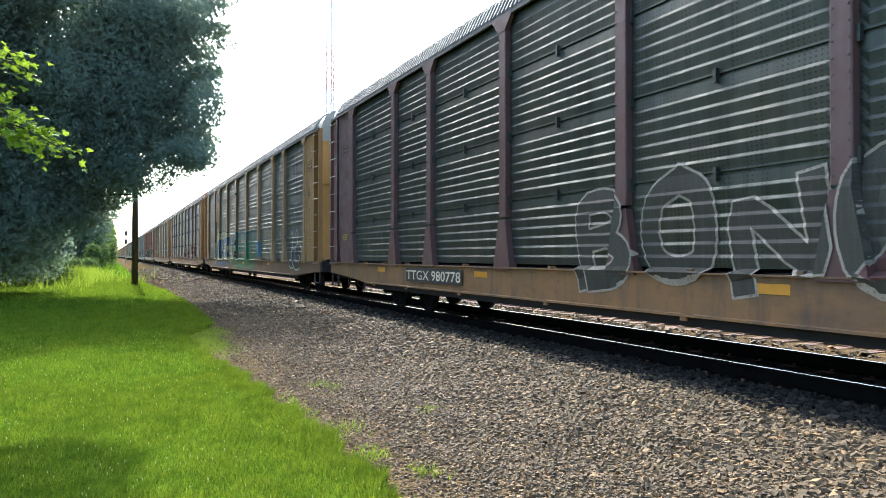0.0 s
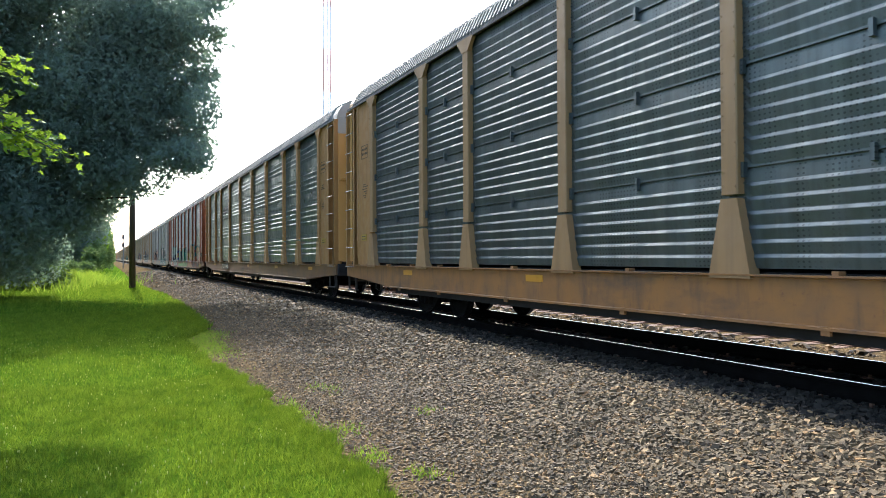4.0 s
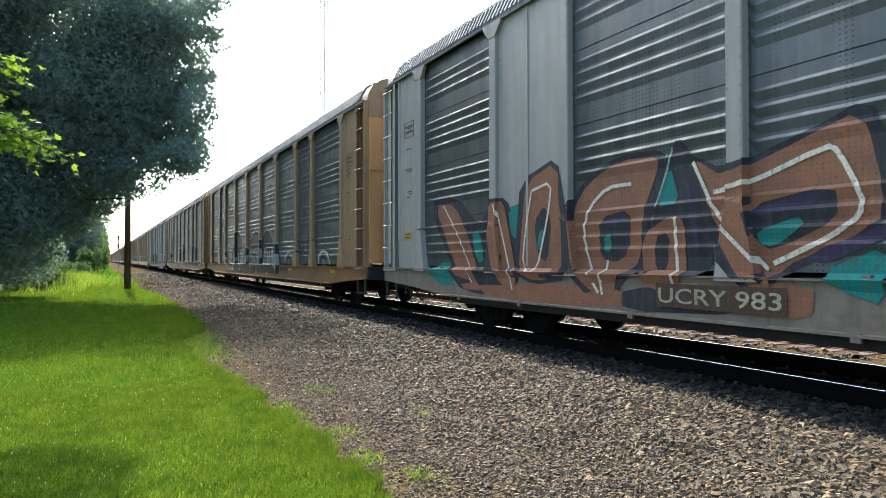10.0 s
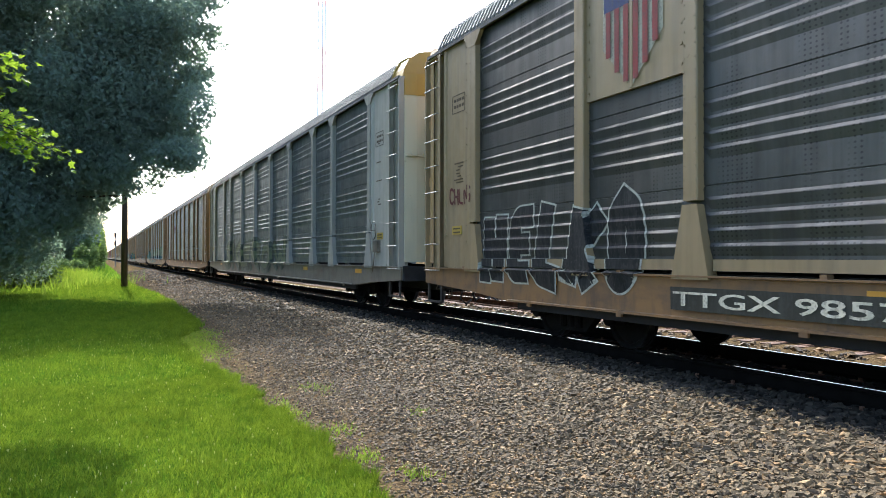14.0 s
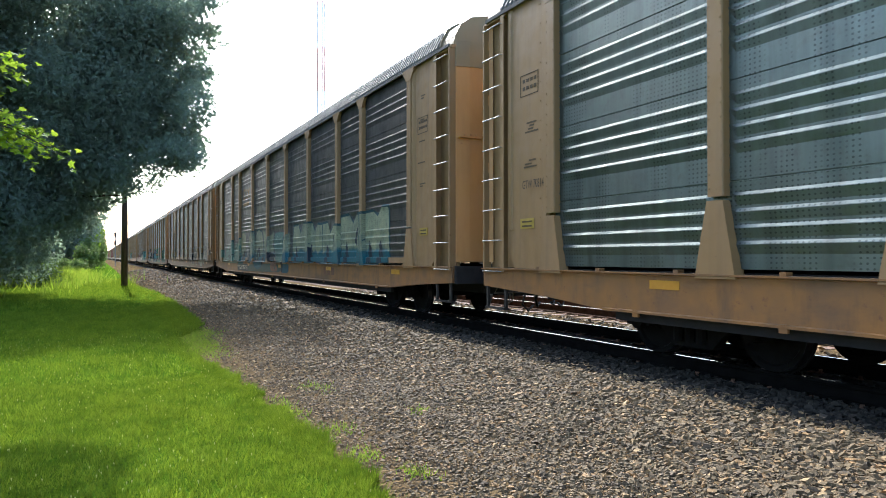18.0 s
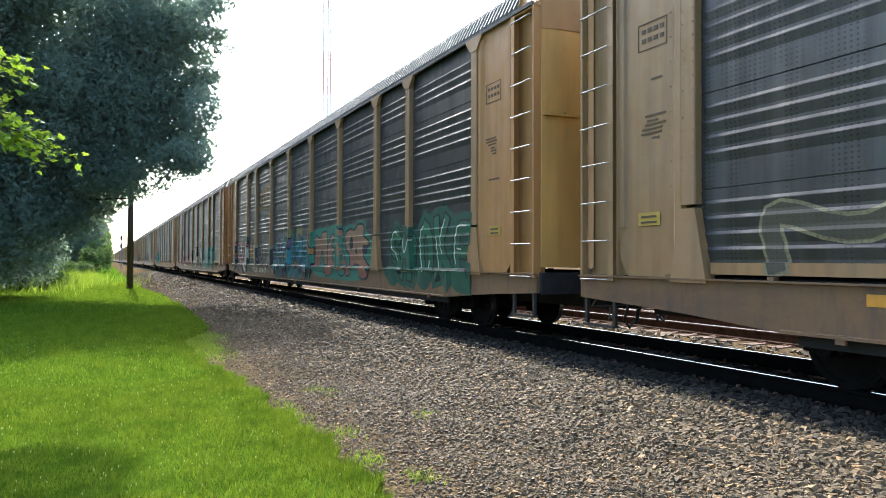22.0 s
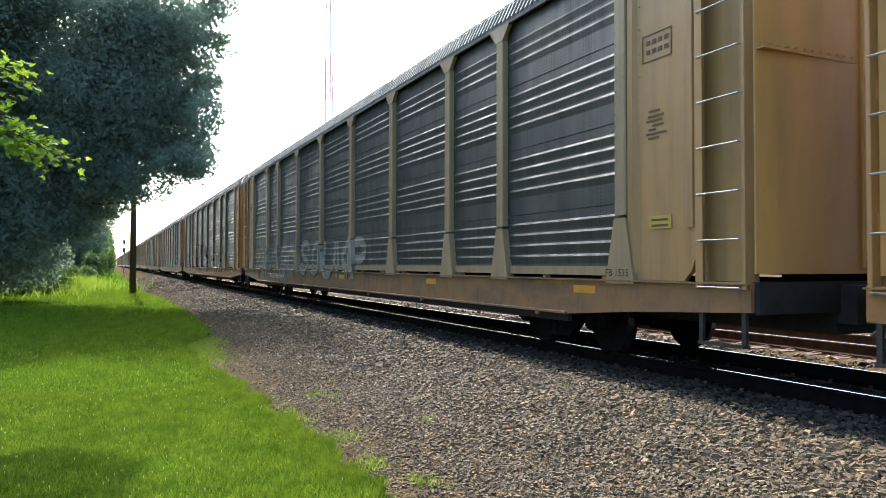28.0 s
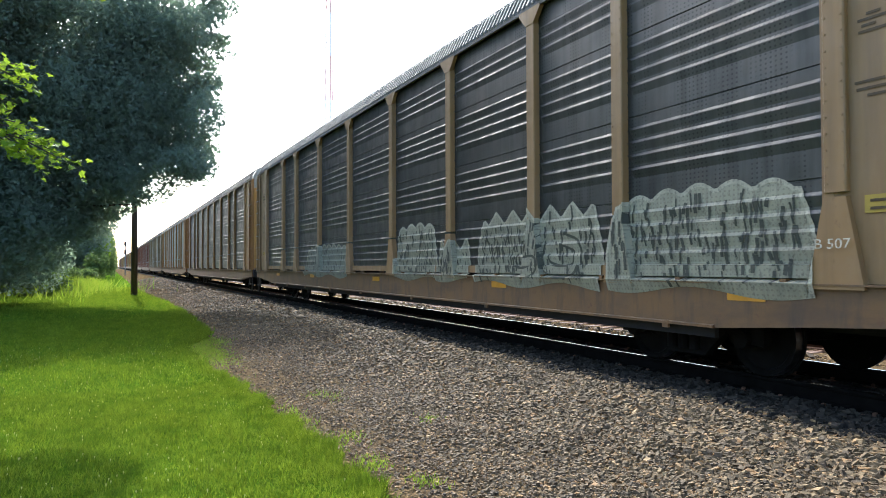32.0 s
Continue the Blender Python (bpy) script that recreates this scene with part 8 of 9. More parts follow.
drape(w10, "emblem", [join(patch([(u_of(20.9), 3.45), (u_of(19.6), 3.45), (u_of(19.6), 3.6), (u_of(20.9), 3.6)]), stroke(blob(u_of(20.7), 3.95, 0.2, 0.22, 1, 0.03, 12), 0.1), stroke([(u_of(20.4), 4.12), (u_of(20.0), 4.12), (u_of(20.4), 3.78), (u_of(20.0), 3.78)], 0.1), stroke([(u_of(19.9), 4.15), (u_of(19.5), 3.75)], 0.1), stroke([(u_of(19.5), 4.15), (u_of(19.9), 3.75)], 0.1))], [spray((0.42, 0.26, 0.06))], "faded yellow emblem")
stencil(w10, "TTGX 985393", 20.55, 2.3, 0.66, 0.92, CREAM, 0.0, INK)

w11 = autorack(11, "tan-framed auto-rack wagon with black and silver graffiti", OCHRE, None, OCHRE, DARK, dirt=0.5, flats=SHIELD_BAY, brake=True, strips=True)
drape(w11, "emblem", [patch([(u_of(22.9), 3.5), (u_of(22.1), 3.5), (u_of(22.1), 4.45), (u_of(22.9), 4.45)]), patch([(u_of(22.8), 3.6), (u_of(22.2), 3.6), (u_of(22.2), 3.75), (u_of(22.45), 4.1), (u_of(22.8), 3.8)])], [spray((0.40, 0.44, 0.42)), spray((0.02, 0.16, 0.17))], "pale square emblem with a teal figure")
forms(w11, "silver bubble graffiti letter with dark outline", [
    (SILVERY, 0, [(6.24, 1.96), (6.15, 2.1), (5.77, 2.14), (5.41, 2.01), (5.3, 1.76), (5.3, 1.44), (4.91, 1.48), (4.71, 1.37), (4.65, 1.08), (4.71, 0.87), (5.05, 0.65), (5.57, 0.64), (5.98, 0.81), (6.53, 0.79), (6.83, 0.97), (6.62, 1.16), (6.16, 1.16), (6.24, 1.46), (5.65, 1.28), (5.81, 1.73), (6.15, 1.81)]),
    (INK, .05, None)])
forms(w11, "silver bubble graffiti letter with dark outline", [
    (SILVERY, 0, [(5.01, 1.92), (4.77, 2.04), (4.39, 1.99), (4.28, 1.84), (4.34, 1.66), (4.71, 1.57)]),
    (INK, .05, None)])
forms(w11, "silver bubble graffiti letter with dark outline", [
    (SILVERY, 0, [(4.7, 1.37), (4.52, 1.63), (4.11, 1.62), (3.92, 1.45), (3.9, 1.13), (4.06, 0.77), (4.52, 0.79)]),
    (INK, .05, None),
    (INK, 0.05, [(4.11, 1.16), (3.97, 1.32), (4, 1.45)])])
forms(w11, "silver bubble graffiti letter with dark outline", [
    (SILVERY, 0, [(3.88, 1.67), (3.74, 1.75), (3.54, 2.02), (3.18, 2.02), (2.97, 1.82), (2.94, 1.54), (3.1, 1.15), (3.15, 0.98), (3.79, 0.96), (3.88, 1.31)]),
    (INK, .06, None),
    (INK, 0.06, [(3.74, 1.75), (3.54, 1.79), (3.36, 1.73)]),
    (INK, 0.06, [(3.71, 1.64), (3.4, 1.56), (3.08, 1.59)]),
    (INK, 0.05, [(3.5, 1.52), (3.55, 1.16)]),
    (INK, 0.05, [(3.25, 1.47), (3.23, 1.16)])])
forms(w11, "silver bubble graffiti letter with dark outline", [(SILVERY, 0, [(3.21, 1.04), (3.03, 1.21), (3.03, 1.41), (2.86, 1.46), (2.69, 1.32), (2.6, 1.23), (2.51, 1.36), (2.36, 1.34), (2.26, 1.21), (2.29, 1), (2.64, 0.93), (2.97, 0.94)]), (INK, 0.05, None)])
graffiti(w11, "PLHKNI", 11.8, 7.1, 0.70, 2.15, spray((0.012, 0.013, 0.016)), spray((0.62, 0.62, 0.58)), "black graffiti letters outlined in silver", fat=0.13, edge=0.012, seed=42)
graffiti(w11, "OCEAN", 18.6, 12.4, 0.8, 2.1, spray((0.03, 0.03, 0.03)), None, "thin dark outline graffiti", fat=-0.03, seed=43)
graffiti(w11, "NOTE", 12.4, 10.2, 2.25, 2.8, spray((0.24, 0.235, 0.21)), None, "thin pale graffiti writing", fat=-0.02, seed=44)
graffiti(w11, "MEN", 25.7, 19.2, 1.0, 2.15, spray((0.12, 0.115, 0.09)), spray((0.36, 0.33, 0.22)), "faded dark graffiti letters with dull cream outlines", fat=0.08, edge=0.02, seed=45)
stencil(w11, "TTGX 155535", 21.3, 2.4, 0.72, 0.95, spray((0.40, 0.34, 0.25)))

w12 = autorack(12, "ochre-framed auto-rack wagon covered in many-coloured graffiti", OCHRE, None, (0.54, 0.27, 0.075), DARK, dirt=0.45, flats={}, cap=(0.5, 0.26, 0.08))
graffiti(w12, "SMOKE", 6.3, 2.3, 0.70, 2.15, spray((0.03, 0.16, 0.09), (0.07, 0.26, 0.16)), spray((0.02, 0.03, 0.03)), "green graffiti letters with dark outlines", cloud=spray((0.03, 0.13, 0.09)), shine=WHITE, fat=0.09, edge=0.03, seed=51)
forms(w12, "pink and yellow block letter graffiti on a teal cloud", [
    (SEAGREEN, 0, [(12.99, 1.97), (12.56, 2.19), (11.18, 2.17), (10.43, 2.25), (10.1, 2.25), (9.56, 2.08), (9.15, 2.21), (8.72, 2.09), (8.5, 2.25), (7.94, 2.22), (7.92, 1.94), (7.76, 1.92), (7.46, 1.67), (7.34, 1.63), (7.34, 1), (8.29, 0.72), (9.57, 0.71), (12.82, 0.79)]),
    (PINKY, 0, [(12.82, 0.79), (12.43, 1.38), (12.56, 2.02), (11.94, 1.87), (11.77, 2.06), (11.18, 2.06), (11.18, 1.08), (11.55, 1.11), (11.71, 1.63), (11.94, 1.07), (12.3, 1.03)]),
    (INK, .045, None),
    (PINKY, 0, [(11.18, 1.08), (11.13, 1.67), (10.7, 2.02), (10.41, 1.87), (10.77, 1.73), (10.7, 1.61), (10.42, 1.53), (10.7, 1.4), (10.7, 1.24), (10.33, 1.12), (10.61, 0.82), (11.18, 0.8)]),
    (INK, .045, None)])
forms(w12, "pink and yellow block letter graffiti on a teal cloud", [
    (PINKY, 0, [(10.3, 1.81), (10.26, 2.09), (9.94, 2.14), (9.65, 1.95), (9.79, 1.56), (9.5, 1.24), (9.29, 0.88), (9.79, 0.8), (10.08, 1.01), (10.02, 1.62), (10.28, 1.72)]),
    (INK, .045, None),
    (PINKY, 0, [(9.56, 1.97), (9.09, 2.06), (8.78, 2), (8.5, 2.16), (8.03, 2.12), (8.06, 1.84), (7.85, 1.78), (7.54, 1.64), (7.85, 1.53), (8.09, 1.54), (8.04, 1.32), (7.76, 1.15), (7.59, 1.08), (7.55, 0.82), (8.09, 0.76), (8.29, 1.1), (8.85, 1.14), (8.91, 0.85), (9.29, 0.82), (9.09, 1.34), (9.49, 1.55)]),
    (INK, .06, None),
    (INK, 0, [(9.16, 1.74), (8.9, 1.89), (8.83, 1.57), (9.09, 1.48)]),
    (INK, 0, [(8.7, 1.4), (8.58, 1.61), (8.48, 1.41)]),
    (INK, 0, [(8.13, 1.62), (7.63, 1.61), (7.85, 1.36), (8.08, 1.45)])])
patches(w12, ((17.4, 1.7), (15.9, 2.0), (14.5, 2.05), (13.2, 1.9)), 0.42, 0.3, spray((0.38, 0.36, 0.12)), "yellow-green painted patches")
wild(w12, 17.8, 12.8, 0.66, 2.05, [spray((0.06, 0.36, 0.48)), spray((0.03, 0.22, 0.30)), spray((0.20, 0.30, 0.32)), spray((0.24, 0.18, 0.34)), spray((0.05, 0.30, 0.36)), spray((0.50, 0.26, 0.05))], spray((0.02, 0.025, 0.03)),
     "blue, teal and violet wild-style graffiti with orange pieces", seed=57, cells=5, count=10, ground=spray((0.06, 0.22, 0.26)))
graffiti(w12, "WHIKE", 21.6, 17.9, 0.72, 1.95, spray((0.05, 0.055, 0.06)), spray((0.42, 0.42, 0.40)), "dark wild-style graffiti edged in silver", fat=0.05, edge=0.05, seed=54)
drape(w12, "graffiti", [patch([(u_of(a), z) for a, z in ((27.1, 1.1), (26.95, 1.75), (26.4, 2.13), (25.2, 2.13), (24.0, 2.3), (22.6, 2.2), (21.9, 1.9), (21.9, 0.75), (27.0, 0.75))]),
                        patch([(u_of(a), z) for a, z in ((26.9, 1.55), (26.75, 1.8), (26.35, 2.07), (25.25, 2.07), (25.1, 1.2), (25.6, 0.9), (26.2, 1.3))])],
      [spray((0.05, 0.10, 0.07)), spray((0.50, 0.17, 0.22))], "dark green and pink painted ground of a graffiti piece")
wild(w12, 27.0, 21.9, 0.68, 2.05, [spray((0.42, 0.30, 0.42)), spray((0.03, 0.12, 0.30)), spray((0.50, 0.16, 0.20)), spray((0.60, 0.58, 0.52)), spray((0.52, 0.26, 0.05)), spray((0.45, 0.42, 0.08)), spray((0.02, 0.13, 0.15))], BLACK,
     "pink, violet, blue and orange wild-style graffiti edged in black", seed=55, cells=4, count=9)
drape(w12, "emblem", [patch([(u_of(21.3), 3.25), (u_of(19.7), 3.25), (u_of(19.5), 4.2), (u_of(20.0), 4.25), (u_of(21.3), 3.85)]), join(stroke(blob(u_of(20.95), 3.65, 0.2, 0.2, 1, 0.03, 12), 0.1), stroke([(u_of(20.65), 3.8), (u_of(20.3), 3.8), (u_of(20.65), 3.5), (u_of(20.3), 3.5)], 0.1), stroke([(u_of(20.2), 3.85), (u_of(19.85), 3.45)], 0.1))], [spray((0.38, 0.24, 0.08)), spray((0.05, 0.05, 0.05))], "faded yellow panel with a dark emblem")
stencil(w12, "TTGX  990843", 20.7, 2.75, 0.70, 0.98, CREAM)

w13 = autorack(13, "ochre-framed auto-rack wagon with black, white and cyan graffiti", OCHRE, None, (0.47, 0.25, 0.09), (0.23, 0.255, 0.255), dirt=0.45, flats=SHIELD_BAY, strips=True)
shield(w13, 22.52, 3.32, 4.88, 1.0)
graffiti(w13, "LASTO", 9.7, 4.6, 0.72, 2.0, spray((0.10, 0.36, 0.36), (0.22, 0.48, 0.46)), spray((0.05, 0.16, 0.17)), "pale cyan bubble graffiti", cloud=spray((0.12, 0.36, 0.36)), fat=0.13, edge=0.03, seed=61)
forms(w13, "pale graffiti letter with heavy black shadow", [
    (BLACK, 0, [(15.82, 1.68), (15.55, 2.08), (15.15, 2.18), (14.74, 2.07), (14.53, 1.8), (14.57, 1.23), (14.7, 0.71), (15.25, 0.63), (15.81, 0.71), (15.45, 0.98), (15.71, 1.29)]),
    (CHALKY, 0, [(15.57, 1.86), (15.3, 2.08), (14.87, 2.06), (14.77, 1.87), (14.97, 1.75), (14.88, 1.52), (14.82, 1.17), (14.97, 0.99), (15.45, 0.98), (15.35, 1.23), (15.5, 1.54)]),
    (BLACK, 0, [(15.17, 1.96), (14.87, 1.99), (14.83, 1.84), (14.97, 1.64), (15.08, 1.77)])])
forms(w13, "pale graffiti letter with heavy black shadow", [
    (BLACK, 0, [(14.77, 0.82), (14.75, 2.03), (14.59, 2.14), (13.45, 2.16), (13.41, 1.03), (13.59, 0.61), (14.53, 0.63)]),
    (CHALKY, 0, [(14.54, 2.08), (13.96, 2.1), (13.94, 1.23), (13.86, 1.01), (14.05, 0.95), (14.46, 1)]),
    (CHALKY, 0, [(13.57, 2.09), (13.48, 2.13), (13.43, 1.08), (13.69, 0.84), (14.28, 0.78), (14.45, 0.86), (13.83, 0.96), (13.58, 1.28)])])
forms(w13, "pale graffiti letter with heavy black shadow", [
    (BLACK, 0, [(13.32, 2.14), (12.28, 2.16), (12.3, 1.94), (12.59, 1.9), (12.59, 1.8), (12.29, 1.83), (12.34, 1.57), (12.55, 1.54), (12.29, 1.53), (12.5, 0.96), (12.71, 0.68), (13.33, 0.73)]),
    (CHALKY, 0, [(13.27, 2.02), (12.84, 2.03), (12.85, 1.13), (12.98, 1.03), (13.28, 1.03)]),
    (CHALKY, 0, [(12.74, 2.03), (12.32, 2.13), (12.34, 2), (12.74, 1.93)]),
    (CHALKY, 0, [(12.74, 1.5), (12.32, 1.55), (12.49, 1.05), (12.73, 1.04)])])
forms(w13, "pale graffiti letter with heavy black shadow", [
    (BLACK, 0, [(12.5, 1.05), (12.0, 1.75), (11.7, 2.2), (11.2, 2.25), (10.6, 1.6), (10.1, 0.75), (10.9, 0.68), (11.2, 1.2), (11.55, 1.22), (11.8, 0.66), (12.4, 0.64)]),
    (CHALKY, 0, [(11.95, 1.0), (11.72, 1.7), (11.5, 2.1), (11.15, 2.05), (10.75, 1.5), (10.45, 0.95), (10.85, 0.88), (11.2, 1.42), (11.45, 1.45), (11.7, 0.95)])])
graffiti(w13, "WANES", 24.3, 17.2, 0.75, 1.95, spray((0.26, 0.05, 0.08), (0.30, 0.12, 0.15)), None, "faded pink and red graffiti", fat=0.05, seed=63)
stencil(w13, "TTGX 994929", 20.1, 2.4, 0.72, 0.95, CREAM)

w14 = autorack(14, "yellow-framed auto-rack wagon with green and blue graffiti", OCHRE, YELLOW, YELLOW, (0.31, 0.38, 0.38), dirt=0.35, flats={7: 2.85})
shield(w14, 22.52, 3.75, 4.85, 1.0)
stencil(w14, "BUILDING AMERICA", 22.52, 1.6, 3.12, 3.36, BLACK)
forms(w14, "teal and green graffiti letters with blue and purple shading", [
    (NAVY, 0, [(26.42, 1.73), (25.29, 1.82), (24.41, 1.99), (23.65, 2.28), (23.57, 1.84), (24.41, 1.71), (25.3, 1), (25.67, 1.05), (26.2, 1.28)]),
    (JADE, 0, [(25.86, 0.99), (25.48, 1.27), (24.83, 1.6), (24.31, 1.95), (24.21, 2.22), (23.61, 2.28), (23.44, 1.83), (23.16, 2.15), (23.08, 2.27), (22.34, 2.34), (22.06, 1.79), (21.86, 1.64), (21.79, 2.29), (21.15, 2.15), (21.06, 2.04), (20.55, 1.64), (20.55, 1.08), (21.72, 0.94), (22.38, 0.71), (22.94, 0.68), (23.32, 1.04)]),
    (INK, .04, None),
    (PLUM, 0, [(25.54, 1.14), (25, 1.64), (24.72, 1.69), (25.27, 1.21), (25.04, 0.71), (25.34, 0.9)]),
    (PLUM, 0, [(24.31, 2.11), (24.13, 1.94), (23.91, 1.45), (23.68, 1.18), (24.41, 1.34), (24.62, 1.43), (23.93, 1.36), (24.21, 1.76)]),
    (PLUM, 0, [(23.28, 2.13), (23.12, 2.22), (23.28, 1.66), (23.42, 1.83)]),
    (PLUM, 0, [(22.82, 1.9), (22.61, 1.78), (22.82, 1.64)]),
    (NAVY, 0, [(22.3, 2.26), (22, 2.22), (22.03, 1.79), (22.27, 1.96)]),
    (PLUM, 0, [(22, 2.22), (21.82, 2.27), (21.87, 1.63), (22.06, 1.79)]),
    (PLUM, 0, [(22.73, 1.37), (22.44, 1.51), (22.12, 1.5), (22.08, 1.12), (22.31, 1.34), (22.65, 1.24)]),
    (PLUM, 0, [(21.4, 1.66), (21.25, 1.43), (20.97, 1.43), (20.76, 1.36), (20.77, 1.14), (20.98, 1.06), (21.25, 1.17), (21.39, 1.48)]),
    (NAVY, 0, [(21.28, 1.35), (21.02, 1.37), (21.02, 1.25), (21.21, 1.21)]),
    (CREAM, 0.045, [(23.53, 1.84), (23.09, 1.21), (22.9, 0.92)]),
    (CREAM, 0.045, [(22.4, 2.14), (22.12, 1.84), (21.72, 1.49), (21.5, 1.34)]),
    (CREAM, 0.045, [(21.42, 1.52), (21.4, 1.17), (21.28, 1.04)])])
forms(w14, "blue and purple end of the graffiti letters", [
    (NAVY, 0, [(21.08, 2.29), (20.54, 2.29), (20.55, 1.68), (21.06, 2.06)]),
    (PLUM, 0, [(20.73, 2.22), (20.6, 2.24), (20.55, 1.76), (20.71, 1.7)])])
graffiti(w14, "S", 20.6, 18.7, 0.85, 2.3, spray((0.05, 0.42, 0.32), (0.22, 0.46, 0.12)), spray((0.025, 0.03, 0.06)), "green graffiti letters with dark blue shadows", drop=spray((0.03, 0.08, 0.26)), cloud=spray((0.03, 0.12, 0.32)), shine=spray((0.55, 0.60, 0.52)), fat=0.10, edge=0.04, seed=65)
stencil(w14, "TTGX 98", 20.4, 2.0, 0.66, 1.0, CREAM, 0.01, BLACK)

w15 = autorack(15, "tan-framed auto-rack wagon with faded pale graffiti", TAN, OCHRE, (0.46, 0.27, 0.09), (0.24, 0.265, 0.265), dirt=0.45, strips=True)
graffiti(w15, "KINTEO", 26.2, 18.9, 0.72, 2.0, spray((0.42, 0.35, 0.30), (0.48, 0.42, 0.36)), spray((0.16, 0.15, 0.14)), "faded pinkish white graffiti letters", cloud=spray((0.26, 0.24, 0.21)), fat=0.05, edge=0.02, seed=71)
graffiti(w15, "SOUKP", 18.4, 11.6, 0.74, 2.1, spray((0.40, 0.40, 0.36), (0.46, 0.45, 0.41)), spray((0.15, 0.15, 0.14)), "faded chalk-white graffiti letters", fat=0.05, edge=0.015, seed=72)
stencil(w15, "FB 1535", 2.15, 0.42, 1.07, 1.2, BLACK)
stencil(w15, "TTGX 985989", 21.7, 2.6, 0.70, 0.94, CREAM)

w16 = autorack(16, "yellow-framed auto-rack wagon with red, white and blue graffiti", OCHRE, YELLOW, YELLOW, (0.33, 0.44, 0.46), dirt=0.3, shiny=0.36)
graffiti(w16, "OREO", 9.9, 6.0, 0.74, 2.05, spray((0.46, 0.45, 0.42)), spray((0.03, 0.03, 0.035)), "white bubble graffiti with black outlines", fat=0.17, edge=0.03, seed=81)
graffiti(w16, "KY", 6.1, 4.0, 0.70, 2.0, spray((0.30, 0.04, 0.05), (0.05, 0.26, 0.38)), spray((0.40, 0.38, 0.45)), "red and turquoise graffiti letters", fat=0.08, edge=0.03, seed=82)
forms(w16, "grey graffiti letter edged in red with black lines", [
    (LIME, 0, [(19.65, 2.01), (19.24, 2.24), (19.12, 1.27), (18.75, 0.79), (19.25, 0.99), (19.59, 1.35)]),
    (SCARLET, 0, [(19.65, 1.68), (19.51, 1.86), (19.11, 1.94), (19.21, 2.05), (19.11, 2.51), (18.32, 2.65), (18, 2.54), (17.95, 1.9), (18.06, 1.14), (18.63, 1), (18.93, 1.27), (19.38, 1.34), (19.59, 1.53)]),
    (INK, .03, None),
    (ZINCY, 0, [(19.49, 1.71), (19.18, 1.82), (18.74, 1.95), (19.04, 2.43), (18.38, 2.52), (18.32, 1.99), (18.6, 1.5), (19.12, 1.47), (19.45, 1.53)]),
    (WHITE, 0.04, [(19.04, 2.43), (18.4, 2.53)]),
    (WHITE, 0.04, [(19.47, 1.67), (19.24, 1.81), (18.92, 1.89)]),
    (SCARLET, 0, [(18.22, 2.6), (17.97, 2.52), (18.18, 2.24), (18.3, 1.86), (18.23, 1.14), (18.6, 1.23), (18.65, 1.47), (18.36, 1.93)])])
forms(w16, "grey graffiti letter edged in red with black lines", [
    (LIME, 0, [(18.27, 2.64), (17.84, 2.71), (17.45, 2.62), (17.36, 2.46), (17.84, 2.43)]),
    (SCARLET, 0, [(17.84, 2.33), (17.26, 2.57), (16.74, 2.58), (16.32, 2.38), (16.29, 1.79), (16.45, 1.09), (16.61, 0.71), (17.37, 0.71), (17.86, 1.14)]),
    (INK, .03, None),
    (ZINCY, 0, [(17.76, 2.2), (17.26, 2.49), (16.75, 2.49), (16.49, 2.28), (16.45, 1.8), (16.62, 1.15), (16.93, 0.8), (17.37, 0.84), (17.65, 1.39)]),
    (WHITE, 0.045, [(17.76, 2.2), (17.26, 2.48), (16.91, 2.5)]),
    (SCARLET, 0, [(17.34, 2.04), (16.79, 2.02), (16.76, 1.71), (16.97, 1.32), (17.28, 1.2)]),
    (LIME, 0, [(17.02, 1.78), (16.84, 1.8), (16.84, 1.6), (17.01, 1.4)]),
    (WHITE, 0.045, [(16.79, 2.02), (16.73, 1.71), (16.93, 1.32), (17.19, 1.17)])])
forms(w16, "grey graffiti letter edged in red with black lines", [
    (LIME, 0, [(16.7, 2.6), (16.5, 2.79), (15.93, 2.75), (15.83, 2.64), (16.21, 2.52)]),
    (SCARLET, 0, [(16.34, 1.1), (16.24, 2.47), (15.73, 2.57), (15.42, 2.5), (15.35, 2.34), (15.52, 1.49), (15.26, 1.72), (15.2, 1.16), (14.97, 0.78), (15.39, 0.72), (15.62, 1.06), (15.74, 1.6), (15.93, 1.71), (16.02, 0.73), (16.34, 0.78)]),
    (INK, .03, None),
    (ZINCY, 0, [(16.28, 1.15), (16.2, 2.39), (15.73, 2.5), (15.67, 2.09), (15.52, 1.54), (15.31, 1.76), (15.29, 1.16), (15.5, 0.91), (15.67, 1.15), (15.81, 1.6), (15.97, 1.71), (16.09, 0.84)]),
    (SCARLET, 0, [(15.7, 2.52), (15.43, 2.45), (15.55, 1.74), (15.66, 2.09)]),
    (WHITE, 0.05, [(16.2, 2.36), (16.28, 1.79), (16.3, 1.15)]),
    (WHITE, 0.05, [(15.36, 2.3), (15.52, 1.59), (15.55, 1.49)]),
    (WHITE, 0.05, [(15.87, 1.71), (15.71, 1.4), (15.65, 1.1)])])
